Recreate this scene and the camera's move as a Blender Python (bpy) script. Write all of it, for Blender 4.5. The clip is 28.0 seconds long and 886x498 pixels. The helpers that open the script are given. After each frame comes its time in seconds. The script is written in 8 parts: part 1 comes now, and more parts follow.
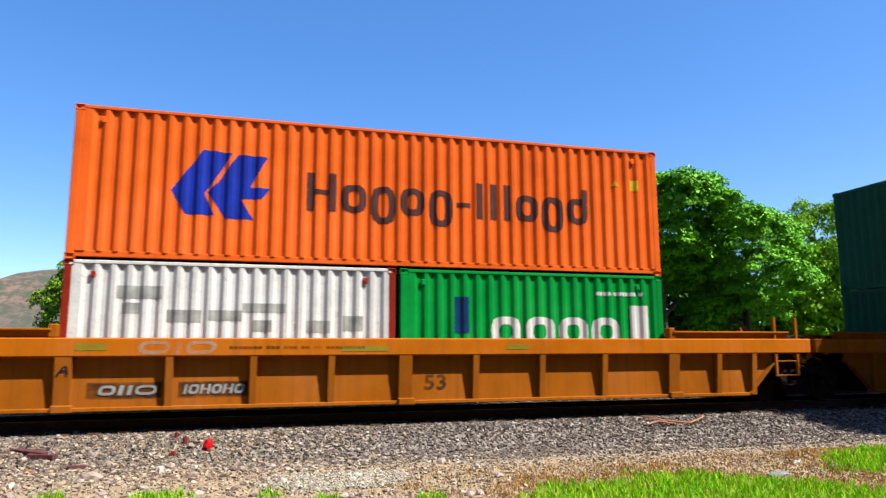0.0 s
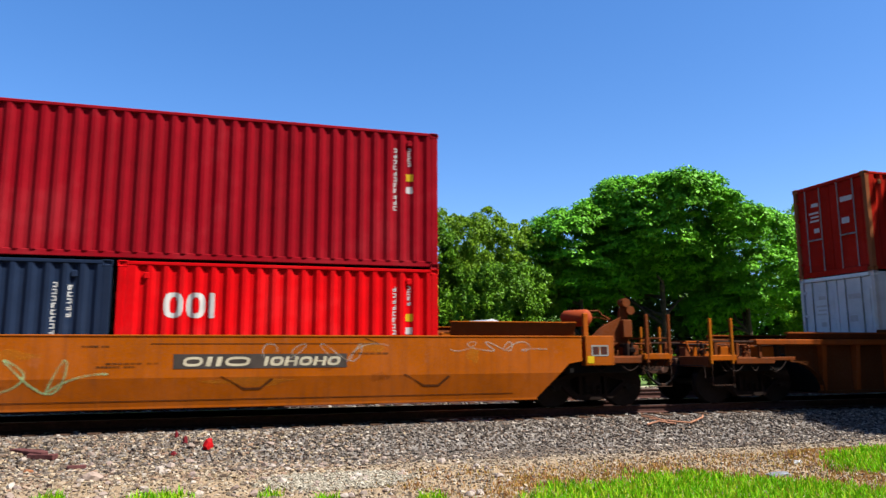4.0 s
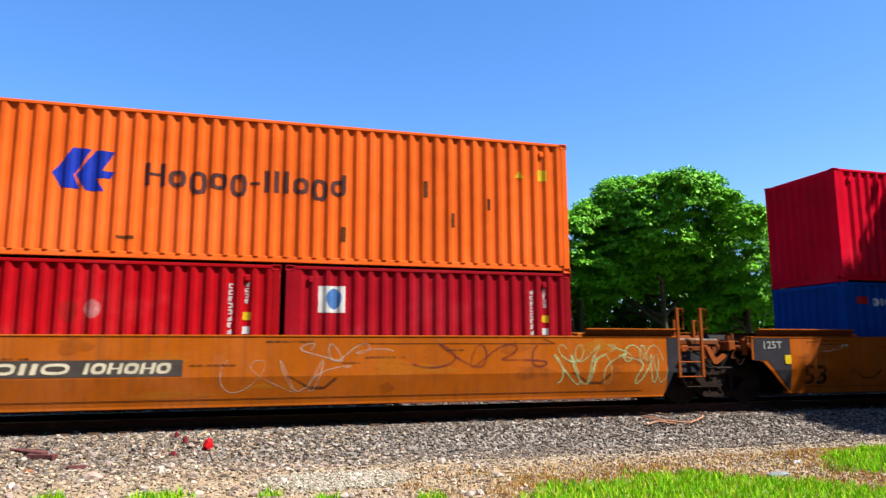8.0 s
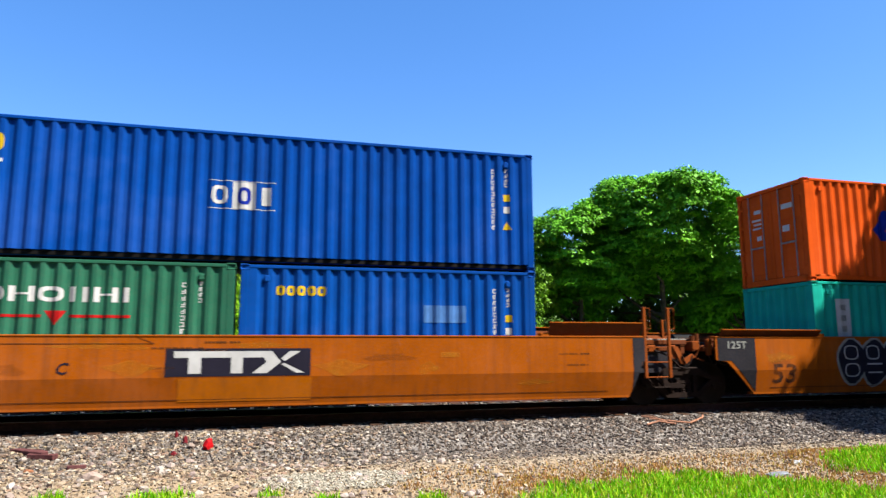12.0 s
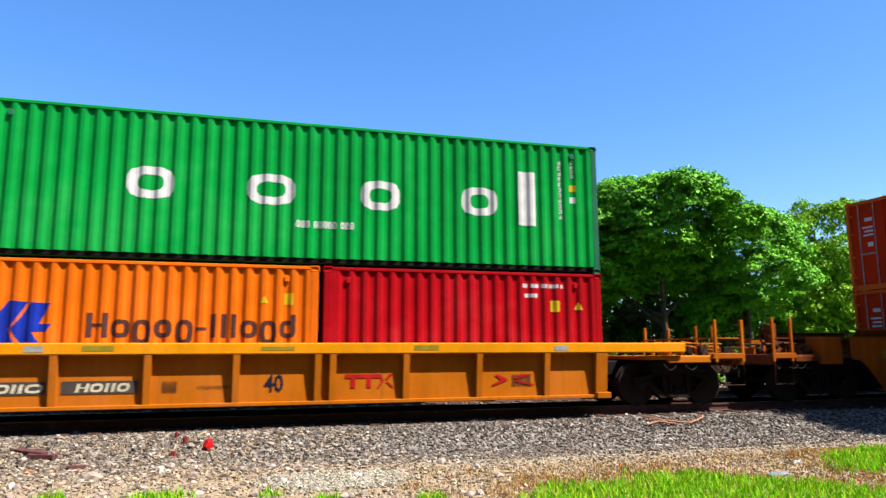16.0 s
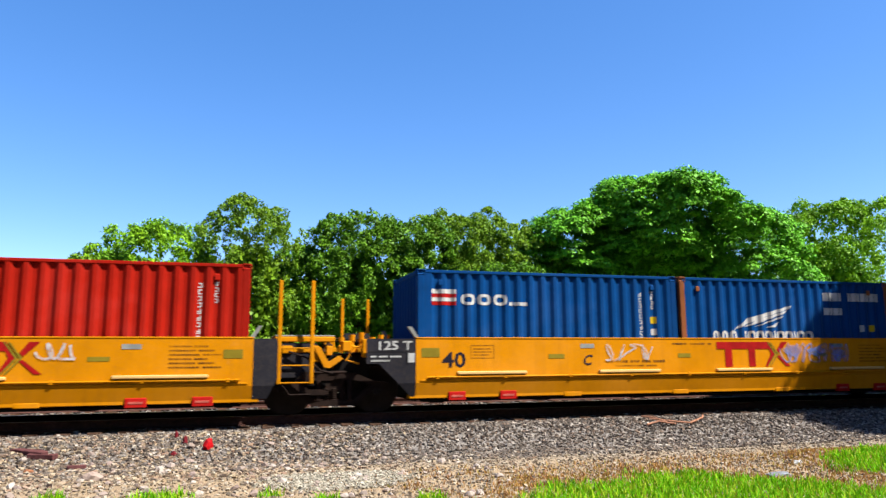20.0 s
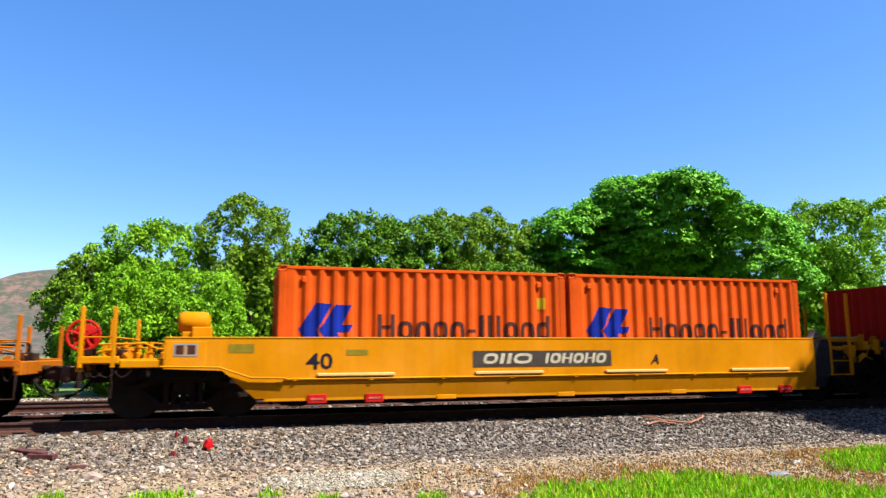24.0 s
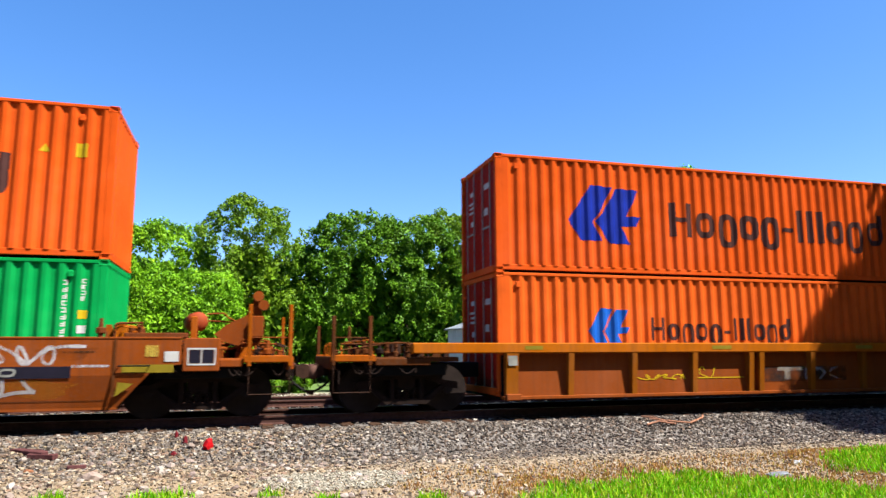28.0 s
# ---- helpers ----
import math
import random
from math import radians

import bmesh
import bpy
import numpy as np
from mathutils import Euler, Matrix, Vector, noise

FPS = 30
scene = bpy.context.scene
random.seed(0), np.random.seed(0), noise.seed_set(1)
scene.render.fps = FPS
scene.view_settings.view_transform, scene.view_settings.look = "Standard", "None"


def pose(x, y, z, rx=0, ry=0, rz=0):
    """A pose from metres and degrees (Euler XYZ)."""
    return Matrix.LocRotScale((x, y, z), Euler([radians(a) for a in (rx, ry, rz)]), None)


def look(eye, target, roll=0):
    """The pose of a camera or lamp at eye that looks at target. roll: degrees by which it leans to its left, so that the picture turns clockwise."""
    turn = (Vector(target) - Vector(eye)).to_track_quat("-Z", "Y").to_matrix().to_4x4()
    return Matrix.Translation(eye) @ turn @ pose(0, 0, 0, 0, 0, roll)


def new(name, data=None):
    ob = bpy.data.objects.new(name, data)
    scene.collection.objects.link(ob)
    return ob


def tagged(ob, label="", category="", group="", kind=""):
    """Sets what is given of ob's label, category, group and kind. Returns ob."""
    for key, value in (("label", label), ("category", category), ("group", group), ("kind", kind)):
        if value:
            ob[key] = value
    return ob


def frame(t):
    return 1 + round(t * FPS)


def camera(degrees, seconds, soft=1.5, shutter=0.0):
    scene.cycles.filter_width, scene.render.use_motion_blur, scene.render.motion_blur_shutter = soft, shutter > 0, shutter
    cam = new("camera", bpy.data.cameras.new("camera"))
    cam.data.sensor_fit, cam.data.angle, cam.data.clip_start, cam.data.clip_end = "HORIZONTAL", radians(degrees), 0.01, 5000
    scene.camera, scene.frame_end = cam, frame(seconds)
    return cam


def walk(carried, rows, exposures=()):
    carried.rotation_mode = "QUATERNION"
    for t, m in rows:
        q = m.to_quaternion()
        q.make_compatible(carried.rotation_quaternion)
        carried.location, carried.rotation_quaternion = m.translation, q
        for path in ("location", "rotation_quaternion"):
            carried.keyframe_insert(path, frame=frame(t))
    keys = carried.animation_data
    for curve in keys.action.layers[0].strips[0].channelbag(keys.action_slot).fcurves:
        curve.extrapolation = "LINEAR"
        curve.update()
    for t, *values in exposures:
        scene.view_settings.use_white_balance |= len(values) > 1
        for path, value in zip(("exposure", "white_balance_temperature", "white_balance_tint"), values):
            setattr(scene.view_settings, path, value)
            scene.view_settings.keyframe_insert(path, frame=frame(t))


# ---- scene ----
# The railway runs along x; y points away from the viewer; z = 0 is the top of the rails.
EYE = Vector((0.0, -14.769, 1.21))
YAW, PITCH, ROLL = radians(15.93), radians(8.47), -0.22
cam = camera(65.55, 28.0, soft=1.45, shutter=0.12)
AIM = EYE + Vector((math.sin(YAW) * math.cos(PITCH), math.cos(YAW) * math.cos(PITCH), math.sin(PITCH)))
walk(cam, [(0.0, look(EYE, AIM, ROLL)), (28.0, look(EYE, AIM, ROLL))], exposures=[(0.0, 1.64), (1.0, 1.62), (2.5, 1.54), (3.5, 1.47), (5.5, 1.80), (13.0, 1.82), (16.0, 1.82), (17.5, 1.78), (19, 1.70), (22.5, 1.68), (24.5, 1.76), (28.0, 1.76)])

# ---- light ----
SUN_DIR = Vector((1.2, -1.0, 2.2)).normalized()
SUN_ELEV = math.asin(SUN_DIR.z)
SUN_ROT = math.atan2(SUN_DIR.x, SUN_DIR.y)
world = bpy.data.worlds.new("sky")
scene.world = world
world.use_nodes = True
wn = world.node_tree
sky = wn.nodes.new("ShaderNodeTexSky")
sky.sky_type, sky.sun_disc = "NISHITA", False
sky.sun_elevation, sky.sun_rotation = SUN_ELEV, SUN_ROT
sky.air_density, sky.dust_density, sky.ozone_density = 0.70, 0.30, 1.6
deep_blue = wn.nodes.new("ShaderNodeHueSaturation")
deep_blue.inputs["Hue"].default_value = 0.510
deep_blue.inputs["Saturation"].default_value = 1.54
deep_blue.inputs["Value"].default_value = 1.90
wn.nodes["Background"].inputs["Strength"].default_value = 0.066
even = wn.nodes.new("ShaderNodeGamma")
even.inputs["Gamma"].default_value = 0.72
wn.links.new(sky.outputs[0], even.inputs["Color"])
wn.links.new(even.outputs[0], deep_blue.inputs["Color"])
wn.links.new(deep_blue.outputs[0], wn.nodes["Background"].inputs["Color"])
sun = new("sun", bpy.data.lights.new("sun", "SUN"))
sun.data.energy, sun.data.angle, sun.data.color = 5.0, radians(0.5), (1.0, 0.95, 0.86)
sun.matrix_world = look((30, -40, 60), Vector((30, -40, 60)) - SUN_DIR)


# ---- materials ----
def nodes_of(name):
    m = bpy.data.materials.new(name)
    m.use_nodes = True
    t = m.node_tree
    return m, t, t.nodes["Principled BSDF"]


def noise_tex(t, scale, detail=4.0, stretch=None, coord="Object", rough=0.55):
    c = t.nodes.new("ShaderNodeTexCoord")
    n = t.nodes.new("ShaderNodeTexNoise")
    n.inputs["Scale"].default_value, n.inputs["Detail"].default_value = scale, detail
    n.inputs["Roughness"].default_value = rough
    if stretch:
        mp = t.nodes.new("ShaderNodeMapping")
        mp.inputs["Scale"].default_value = stretch
        t.links.new(c.outputs[coord], mp.inputs["Vector"])
        t.links.new(mp.outputs[0], n.inputs["Vector"])
    else:
        t.links.new(c.outputs[coord], n.inputs["Vector"])
    return n


def ramp(t, src, stops):
    r = t.nodes.new("ShaderNodeValToRGB")
    e = r.color_ramp.elements
    while len(e) < len(stops):
        e.new(0.5)
    for el, (p, c) in zip(e, stops):
        el.position = p
        el.color = (*c, 1) if len(c) == 3 else c
    t.links.new(src, r.inputs[0])
    return r


def mixed(t, fac, a, b, mode="MIX"):
    m = t.nodes.new("ShaderNodeMix")
    m.data_type, m.blend_type = "RGBA", mode
    for sock, v in ((m.inputs[0], fac), (m.inputs[6], a), (m.inputs[7], b)):
        if isinstance(v, (int, float)):
            sock.default_value = v
        elif isinstance(v, tuple):
            sock.default_value = (*v, 1)
        else:
            t.links.new(v, sock)
    return m.outputs[2]


def bumped(t, bsdf, src, strength, dist=0.01):
    b = t.nodes.new("ShaderNodeBump")
    b.inputs["Strength"].default_value, b.inputs["Distance"].default_value = strength, dist
    t.links.new(src, b.inputs["Height"])
    t.links.new(b.outputs[0], bsdf.inputs["Normal"])


def grey(v):
    return (v, v, v)


PAINTS = {}


def paint(name, col, rust=0.25, rough=0.5, grime=0.3, streak=0.35, scuff=0.22):
    """Weathered paint on steel: faded in patches, streaked downwards, scuffed, with rust spots."""
    if name in PAINTS:
        return PAINTS[name]
    m, t, b = nodes_of(name)
    col = tuple(c * 0.455 for c in col)
    inf = t.nodes.new("ShaderNodeObjectInfo")
    big = noise_tex(t, 0.6, 5.0, rough=0.65)
    fade = ramp(t, big.outputs[0], [(0.28, tuple(c * 0.74 for c in col)), (0.5, col), (0.72, tuple(min(1, c * 1.12 + 0.008) for c in col))])
    run = noise_tex(t, 1.0, 4.0, stretch=(9.0, 9.0, 0.30))
    sm = ramp(t, run.outputs[0], [(0.48, grey(0)), (0.75, grey(streak))])
    c1 = mixed(t, sm.outputs[0], fade.outputs[0], tuple(c * 0.45 + 0.008 for c in col))
    pale = noise_tex(t, 2.2, 9.0, stretch=(1.0, 1.0, 0.6), rough=0.8)
    pm = ramp(t, pale.outputs[0], [(0.60, grey(0)), (0.74, grey(scuff))])
    c1 = mixed(t, pm.outputs[0], c1, tuple(min(1, c * 0.8 + 0.5 * scuff) for c in col))
    spots = noise_tex(t, 5.0, 9.0, rough=0.78)
    rm = ramp(t, spots.outputs[0], [(0.70 - 0.16 * rust, grey(0)), (0.77 - 0.12 * rust, grey(min(1, rust * 2.0)))])
    c2 = mixed(t, rm.outputs[0], c1, (0.10, 0.034, 0.013))
    dust = noise_tex(t, 22.0, 5.0, rough=0.7)
    dm = ramp(t, dust.outputs[0], [(0.45, grey(0)), (0.8, grey(grime * 0.6))])
    c3 = mixed(t, dm.outputs[0], c2, (0.09, 0.07, 0.05))
    hs = t.nodes.new("ShaderNodeHueSaturation")
    vr = t.nodes.new("ShaderNodeMapRange")
    vr.inputs[3].default_value, vr.inputs[4].default_value = 0.92, 1.06
    t.links.new(inf.outputs["Random"], vr.inputs[0])
    t.links.new(vr.outputs[0], hs.inputs["Value"])
    t.links.new(c3, hs.inputs["Color"])
    t.links.new(hs.outputs[0], b.inputs["Base Color"])
    rr = ramp(t, spots.outputs[0], [(0.3, grey(rough * 0.85)), (0.8, grey(min(1, rough * 1.5)))])
    t.links.new(rr.outputs[0], b.inputs["Roughness"])
    b.inputs["Specular IOR Level"].default_value = 0.015
    bumped(t, b, big.outputs[0], 0.25, 0.03)
    PAINTS[name] = m
    return m


def worn(name, col, cover=0.5, scale=3.0, rough=0.6):
    """Thin or weathered paint that lets the surface below show through in places."""
    m, t, b = nodes_of(name)
    n = noise_tex(t, scale, 7.0, rough=0.7)
    r = ramp(t, n.outputs[0], [(0.34, grey(cover * 0.25)), (0.66, grey(min(1.0, cover * 1.6)))])
    t.links.new(r.outputs[0], b.inputs["Alpha"])
    n2 = noise_tex(t, scale * 7, 4.0)
    r2 = ramp(t, n2.outputs[0], [(0.3, tuple(c * 0.34 for c in col)), (0.7, tuple(c * 0.50 for c in col))])
    t.links.new(r2.outputs[0], b.inputs["Base Color"])
    b.inputs["Roughness"].default_value = rough
    b.inputs["Specular IOR Level"].default_value = 0.15
    return m


def simple(name, col, rough=0.6, metal=0.0, var=0.25, scale=8.0, bump=0.15, dist=0.005):
    m, t, b = nodes_of(name)
    col = tuple(c * 0.44 for c in col)
    n = noise_tex(t, scale, 6.0)
    n2 = noise_tex(t, scale * 0.12, 3.0)
    r = ramp(t, n.outputs[0], [(0.3, tuple(c * (1 - var) for c in col)), (0.72, tuple(min(1, c * (1 + var)) for c in col))])
    r2 = ramp(t, n2.outputs[0], [(0.3, grey(0.8)), (0.7, grey(1.0))])
    t.links.new(mixed(t, 1.0, r.outputs[0], r2.outputs[0], "MULTIPLY"), b.inputs["Base Color"])
    b.inputs["Roughness"].default_value, b.inputs["Metallic"].default_value = rough, metal
    b.inputs["Specular IOR Level"].default_value = 0.1
    bumped(t, b, n.outputs[0], bump, dist)
    return m


def island_mix(name, cols, rough=0.85, scale=25.0, bump=0.3, trans=0.0):
    """Many joined pieces, each with a colour of its own."""
    m, t, b = nodes_of(name)
    cols = [tuple(k * 0.46 for k in c) for c in cols]
    g = t.nodes.new("ShaderNodeNewGeometry")
    r = ramp(t, g.outputs["Random Per Island"], [(i / max(1, len(cols) - 1), c) for i, c in enumerate(cols)])
    n = noise_tex(t, scale, 4.0)
    v = ramp(t, n.outputs[0], [(0.3, grey(0.72)), (0.7, grey(1.0))])
    col = mixed(t, 1.0, r.outputs[0], v.outputs[0], "MULTIPLY")
    t.links.new(col, b.inputs["Base Color"])
    b.inputs["Roughness"].default_value = rough
    b.inputs["Specular IOR Level"].default_value = 0.08
    if trans:
        tr = t.nodes.new("ShaderNodeBsdfTranslucent")
        t.links.new(col, tr.inputs["Color"])
        ms = t.nodes.new("ShaderNodeMixShader")
        ms.inputs[0].default_value = trans
        t.links.new(b.outputs[0], ms.inputs[1])
        t.links.new(tr.outputs[0], ms.inputs[2])
        t.links.new(ms.outputs[0], t.nodes["Material Output"].inputs["Surface"])
    else:
        bumped(t, b, n.outputs[0], bump, 0.01)
    return m


ORANGE = paint("container_orange_paint", (0.95, 0.128, 0.013), 0.1, scuff=0.08, grime=0.06)
ORANGE_B = paint("container_faded_orange_paint", (1.0, 0.158, 0.020), 0.14, scuff=0.12, grime=0.06)
ORANGE_Y = paint("container_yellowed_orange_paint", (0.95, 0.18, 0.006), 0.12, scuff=0.1, grime=0.06)
TEAL_BLUE = paint("container_teal_blue_paint", (0.004, 0.072, 0.27), 0.08, scuff=0.05, grime=0.06)
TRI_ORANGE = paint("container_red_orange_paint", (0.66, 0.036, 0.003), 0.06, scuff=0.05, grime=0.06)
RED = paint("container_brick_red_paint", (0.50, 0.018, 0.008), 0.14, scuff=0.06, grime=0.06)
CRIMSON = paint("container_crimson_paint", (0.78, 0.002, 0.028), 0.08, scuff=0.04, grime=0.06)
BRIGHT_RED = paint("container_bright_red_paint", (0.82, 0.004, 0.008), 0.08, scuff=0.04, grime=0.06)
MAROON = paint("container_maroon_paint", (0.36, 0.006, 0.016), 0.12, scuff=0.05, grime=0.06)
DARK_RED = paint("container_dark_red_paint", (0.46, 0.004, 0.010), 0.1, scuff=0.05, grime=0.06)
PLUM = paint("container_plum_red_paint", (0.37, 0.002, 0.020), 0.08, scuff=0.04, grime=0.06)
OXIDE = paint("container_oxide_red_paint", (0.34, 0.025, 0.012), 0.25)
BLUE = paint("container_blue_paint", (0.002, 0.075, 0.40), 0.05, scuff=0.04, grime=0.04)
STEEL_BLUE = paint("container_steel_blue_paint", (0.003, 0.085, 0.42), 0.07, scuff=0.05, grime=0.06)
NAVY = paint("container_navy_paint", (0.020, 0.036, 0.080), 0.1, scuff=0.06, grime=0.06)
GREEN = paint("container_green_paint", (0.002, 0.34, 0.052), 0.06, scuff=0.05, grime=0.06)
FRESH_GREEN = paint("container_fresh_green_paint", (0.004, 0.46, 0.10), 0.06, scuff=0.05, grime=0.06)
DARK_GREEN = paint("container_dark_green_paint", (0.02, 0.13, 0.07), 0.2)
SEA_GREEN = paint("container_grey_green_paint", (0.03, 0.17, 0.10), 0.18)
AQUA = paint("container_turquoise_paint", (0.02, 0.62, 0.46), 0.06, scuff=0.06, grime=0.06)
WHITE = paint("container_white_paint", (0.86, 0.86, 0.83), 0.58, 0.45, 0.4, 0.5)
REEFER = paint("reefer_white_paint", (1.0, 1.06, 1.10), 0.08, 0.35, 0.10, 0.16)
CAR_OCHRE = paint("car_ochre_paint", (0.44, 0.125, 0.004), 0.3, 0.55, 0.4, 0.5)
CAR_BROWN = paint("car_rust_brown_paint", (0.135, 0.038, 0.008), 0.45, 0.65, 0.5, 0.5)
CAR_ORANGE = paint("car_dirty_orange_paint", (0.46, 0.105, 0.003), 0.14, 0.5, 0.4, 0.45)
CAR_YELLOW = paint("car_yellow_paint", (0.84, 0.315, 0.003), 0.06, 0.4, 0.2, 0.2)
CAR_AMBER = paint("car_amber_paint", (0.60, 0.16, 0.003), 0.2, 0.5, 0.4, 0.4)
# Worn ledge paint, with the sunlight on its top put into the colour.
CAR_LEDGE = paint("sunlit_worn_ledge_paint", (1.0, 0.62, 0.22), 0.1, 0.5, 0.2, 0.2)
CAR_RUST = paint("car_worn_rust_paint", (0.34, 0.075, 0.01), 0.4, 0.6, 0.4, 0.5)
END_RUST = paint("end_platform_rusty_paint", (0.20, 0.05, 0.012), 0.5, 0.65, 0.5, 0.5)
CAR_GREY = paint("car_dark_grey_paint", (0.035, 0.035, 0.045), 0.15, 0.5, 0.4)
COUPLER_RUST = simple("dark_rusty_casting", (0.075, 0.035, 0.022), 0.85, 0.0, 0.4, 9.0)
KNUCKLE_RUST = simple("pinkish_rusty_casting", (0.21, 0.105, 0.08), 0.85, 0.0, 0.4, 9.0)
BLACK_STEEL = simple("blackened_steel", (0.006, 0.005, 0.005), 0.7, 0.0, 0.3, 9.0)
TRUCK_STEEL = simple("dusty_cast_steel", (0.026, 0.013, 0.009), 0.8, 0.0, 0.4, 6.0)
WHEEL_STEEL = simple("worn_wheel_steel", (0.032, 0.021, 0.018), 0.65, 0.0, 0.3, 7.0)
RAIL_STEEL = simple("polished_rail_head", (0.32, 0.29, 0.27), 0.35, 0.9, 0.2, 14.0)
RAIL_SIDE = simple("rusty_rail_web", (0.13, 0.060, 0.048), 0.85, 0.0, 0.35, 12.0)
DRUM_RED = paint("red_oxide_drum_paint", (0.42, 0.075, 0.025), 0.3)
SIGN_RED = paint("signal_red_paint", (0.62, 0.012, 0.01), 0.05)
POST_WOODY = paint("corner_post_worn_paint", (0.38, 0.13, 0.05), 0.5)
M_WHITE = simple("white_marking_paint", (0.78, 0.78, 0.76), 0.55, 0, 0.12, 5.0)
M_BLUE = simple("blue_marking_paint", (0.01, 0.035, 0.42), 0.5, 0, 0.2, 3.0)
M_SKY = simple("faded_sky_blue_marking_paint", (0.08, 0.22, 0.55), 0.55, 0, 0.25, 3.0)
M_DARK = simple("dark_blue_black_marking_paint", (0.02, 0.018, 0.035), 0.55, 0, 0.25, 3.0)
M_LETTER = simple("brown_black_lettering_paint", (0.095, 0.034, 0.028), 0.55, 0, 0.25, 3.0)
M_NAVY = simple("navy_marking_paint", (0.006, 0.045, 0.15), 0.5, 0, 0.2, 3.0)
M_RED = simple("red_marking_paint", (0.55, 0.012, 0.012), 0.5, 0, 0.25, 4.0)
M_PALE_RED = simple("faded_red_marking_paint", (0.72, 0.16, 0.12), 0.5, 0, 0.25, 4.0)
M_YELLOW = simple("yellow_marking_paint", (0.85, 0.58, 0.015), 0.5, 0, 0.15, 5.0)
M_GREY = simple("worn_grey_marking_paint", (0.42, 0.43, 0.40), 0.55, 0, 0.3, 4.0)
M_LILAC = simple("pale_blue_spray_paint", (0.28, 0.42, 0.80), 0.55, 0, 0.3, 4.0)
M_BOARD = simple("weathered_black_board_paint", (0.085, 0.068, 0.058), 0.6, 0, 0.25, 3.0)
M_CREAM = simple("cream_number_paint", (0.80, 0.72, 0.52), 0.55, 0, 0.2, 5.0)
M_OLIVE = simple("olive_patch_paint", (0.36, 0.27, 0.02), 0.6, 0, 0.2, 4.0)
T_PALE = worn("faint_pale_spray", (0.70, 0.62, 0.52), 0.34, 2.2)
T_MINT = worn("faint_mint_spray", (0.52, 0.72, 0.34), 0.5, 2.2)
T_PURPLE = worn("faint_purple_spray", (0.16, 0.02, 0.03), 0.5, 2.2)
T_DARK = worn("faint_black_spray", (0.03, 0.022, 0.02), 0.6, 2.5)
T_RED = worn("faint_red_spray", (0.58, 0.02, 0.012), 0.62, 2.0)
T_BROWN = worn("faint_brown_stencil", (0.10, 0.04, 0.012), 0.55, 3.0)
T_AMBER = worn("fresher_amber_paint_patch", (0.80, 0.30, 0.015), 0.24, 2.6)
T_RUST = worn("thin_rust_bloom", (0.16, 0.045, 0.012), 0.16, 3.0)
T_WHITE = worn("thin_white_spray", (0.85, 0.85, 0.88), 0.66, 2.4)
T_LILAC = worn("thin_blue_spray", (0.22, 0.36, 0.85), 0.5, 2.0)


# ---- mesh helpers ----
def finish(bm, name, smooth=False):
    bmesh.ops.recalc_face_normals(bm, faces=bm.faces)
    me = bpy.data.meshes.new(name)
    bm.to_mesh(me)
    bm.free()
    if smooth:
        for p in me.polygons:
            p.use_smooth = True
    return me


def part(name, mesh, material, parent, label="", at=None, smooth=False):
    """One mesh object under a thing or under a part."""
    me = finish(mesh, name, smooth) if isinstance(mesh, bmesh.types.BMesh) else mesh
    ob = new(name, me)
    if not me.materials:
        me.materials.append(material)
    slot = ob.material_slots[0]
    if slot.material is not material:
        slot.link = "OBJECT"
        slot.material = material
    ob.parent = parent
    if at is not None:
        ob.matrix_basis = at
    return tagged(ob, label)


def add_box(bm, x0, x1, y0, y1, z0, z1, bevel=0.0):
    m = Matrix.LocRotScale(((x0 + x1) / 2, (y0 + y1) / 2, (z0 + z1) / 2), None, (abs(x1 - x0), abs(y1 - y0), abs(z1 - z0)))
    vs = bmesh.ops.create_cube(bm, size=1.0, matrix=m)["verts"]
    if bevel:
        es = {e for v in vs for e in v.link_edges}
        bmesh.ops.bevel(bm, geom=list(es), offset=bevel, segments=1, affect="EDGES")
    return bm


def box(x0, x1, y0, y1, z0, z1, bevel=0.008):
    return add_box(bmesh.new(), x0, x1, y0, y1, z0, z1, bevel)


def add_rod(bm, a, b, r, seg=8, r2=None):
    a, b = Vector(a), Vector(b)
    d = b - a
    m = Matrix.Translation((a + b) / 2) @ d.to_track_quat("Z", "Y").to_matrix().to_4x4()
    bmesh.ops.create_cone(bm, cap_ends=True, segments=seg, radius1=r, radius2=r if r2 is None else r2, depth=d.length, matrix=m)
    return bm


def rod(a, b, r, seg=8, r2=None):
    return add_rod(bmesh.new(), a, b, r, seg, r2)


def add_plate(bm, pts, y0, y1):
    """A plate with an outline in x and z, between y0 and y1."""
    f = bm.faces.new([bm.verts.new((x, y0, z)) for x, z in pts])
    r = bmesh.ops.extrude_face_region(bm, geom=[f])
    for v in r["geom"]:
        if isinstance(v, bmesh.types.BMVert):
            v.co.y = y1
    return bm


def plate(pts, y0, y1):
    return add_plate(bmesh.new(), pts, y0, y1)


def creased(pts, zc, lean, y0, thick, sign):
    """A side plate: upright above the crease at zc, leaning in below it."""
    bm = bmesh.new()
    bm.faces.new([bm.verts.new((x, 0, z)) for x, z in pts])
    bmesh.ops.bisect_plane(bm, geom=bm.verts[:] + bm.edges[:] + bm.faces[:], plane_co=(0, 0, zc), plane_no=(0, 0, 1))
    r = bmesh.ops.extrude_face_region(bm, geom=bm.faces[:])
    inner = {v for v in r["geom"] if isinstance(v, bmesh.types.BMVert)}
    for v in bm.verts:
        k = max(0.0, zc - v.co.z) * lean
        v.co.y = sign * (y0 - k - (thick if v in inner else 0.0))
    return bm


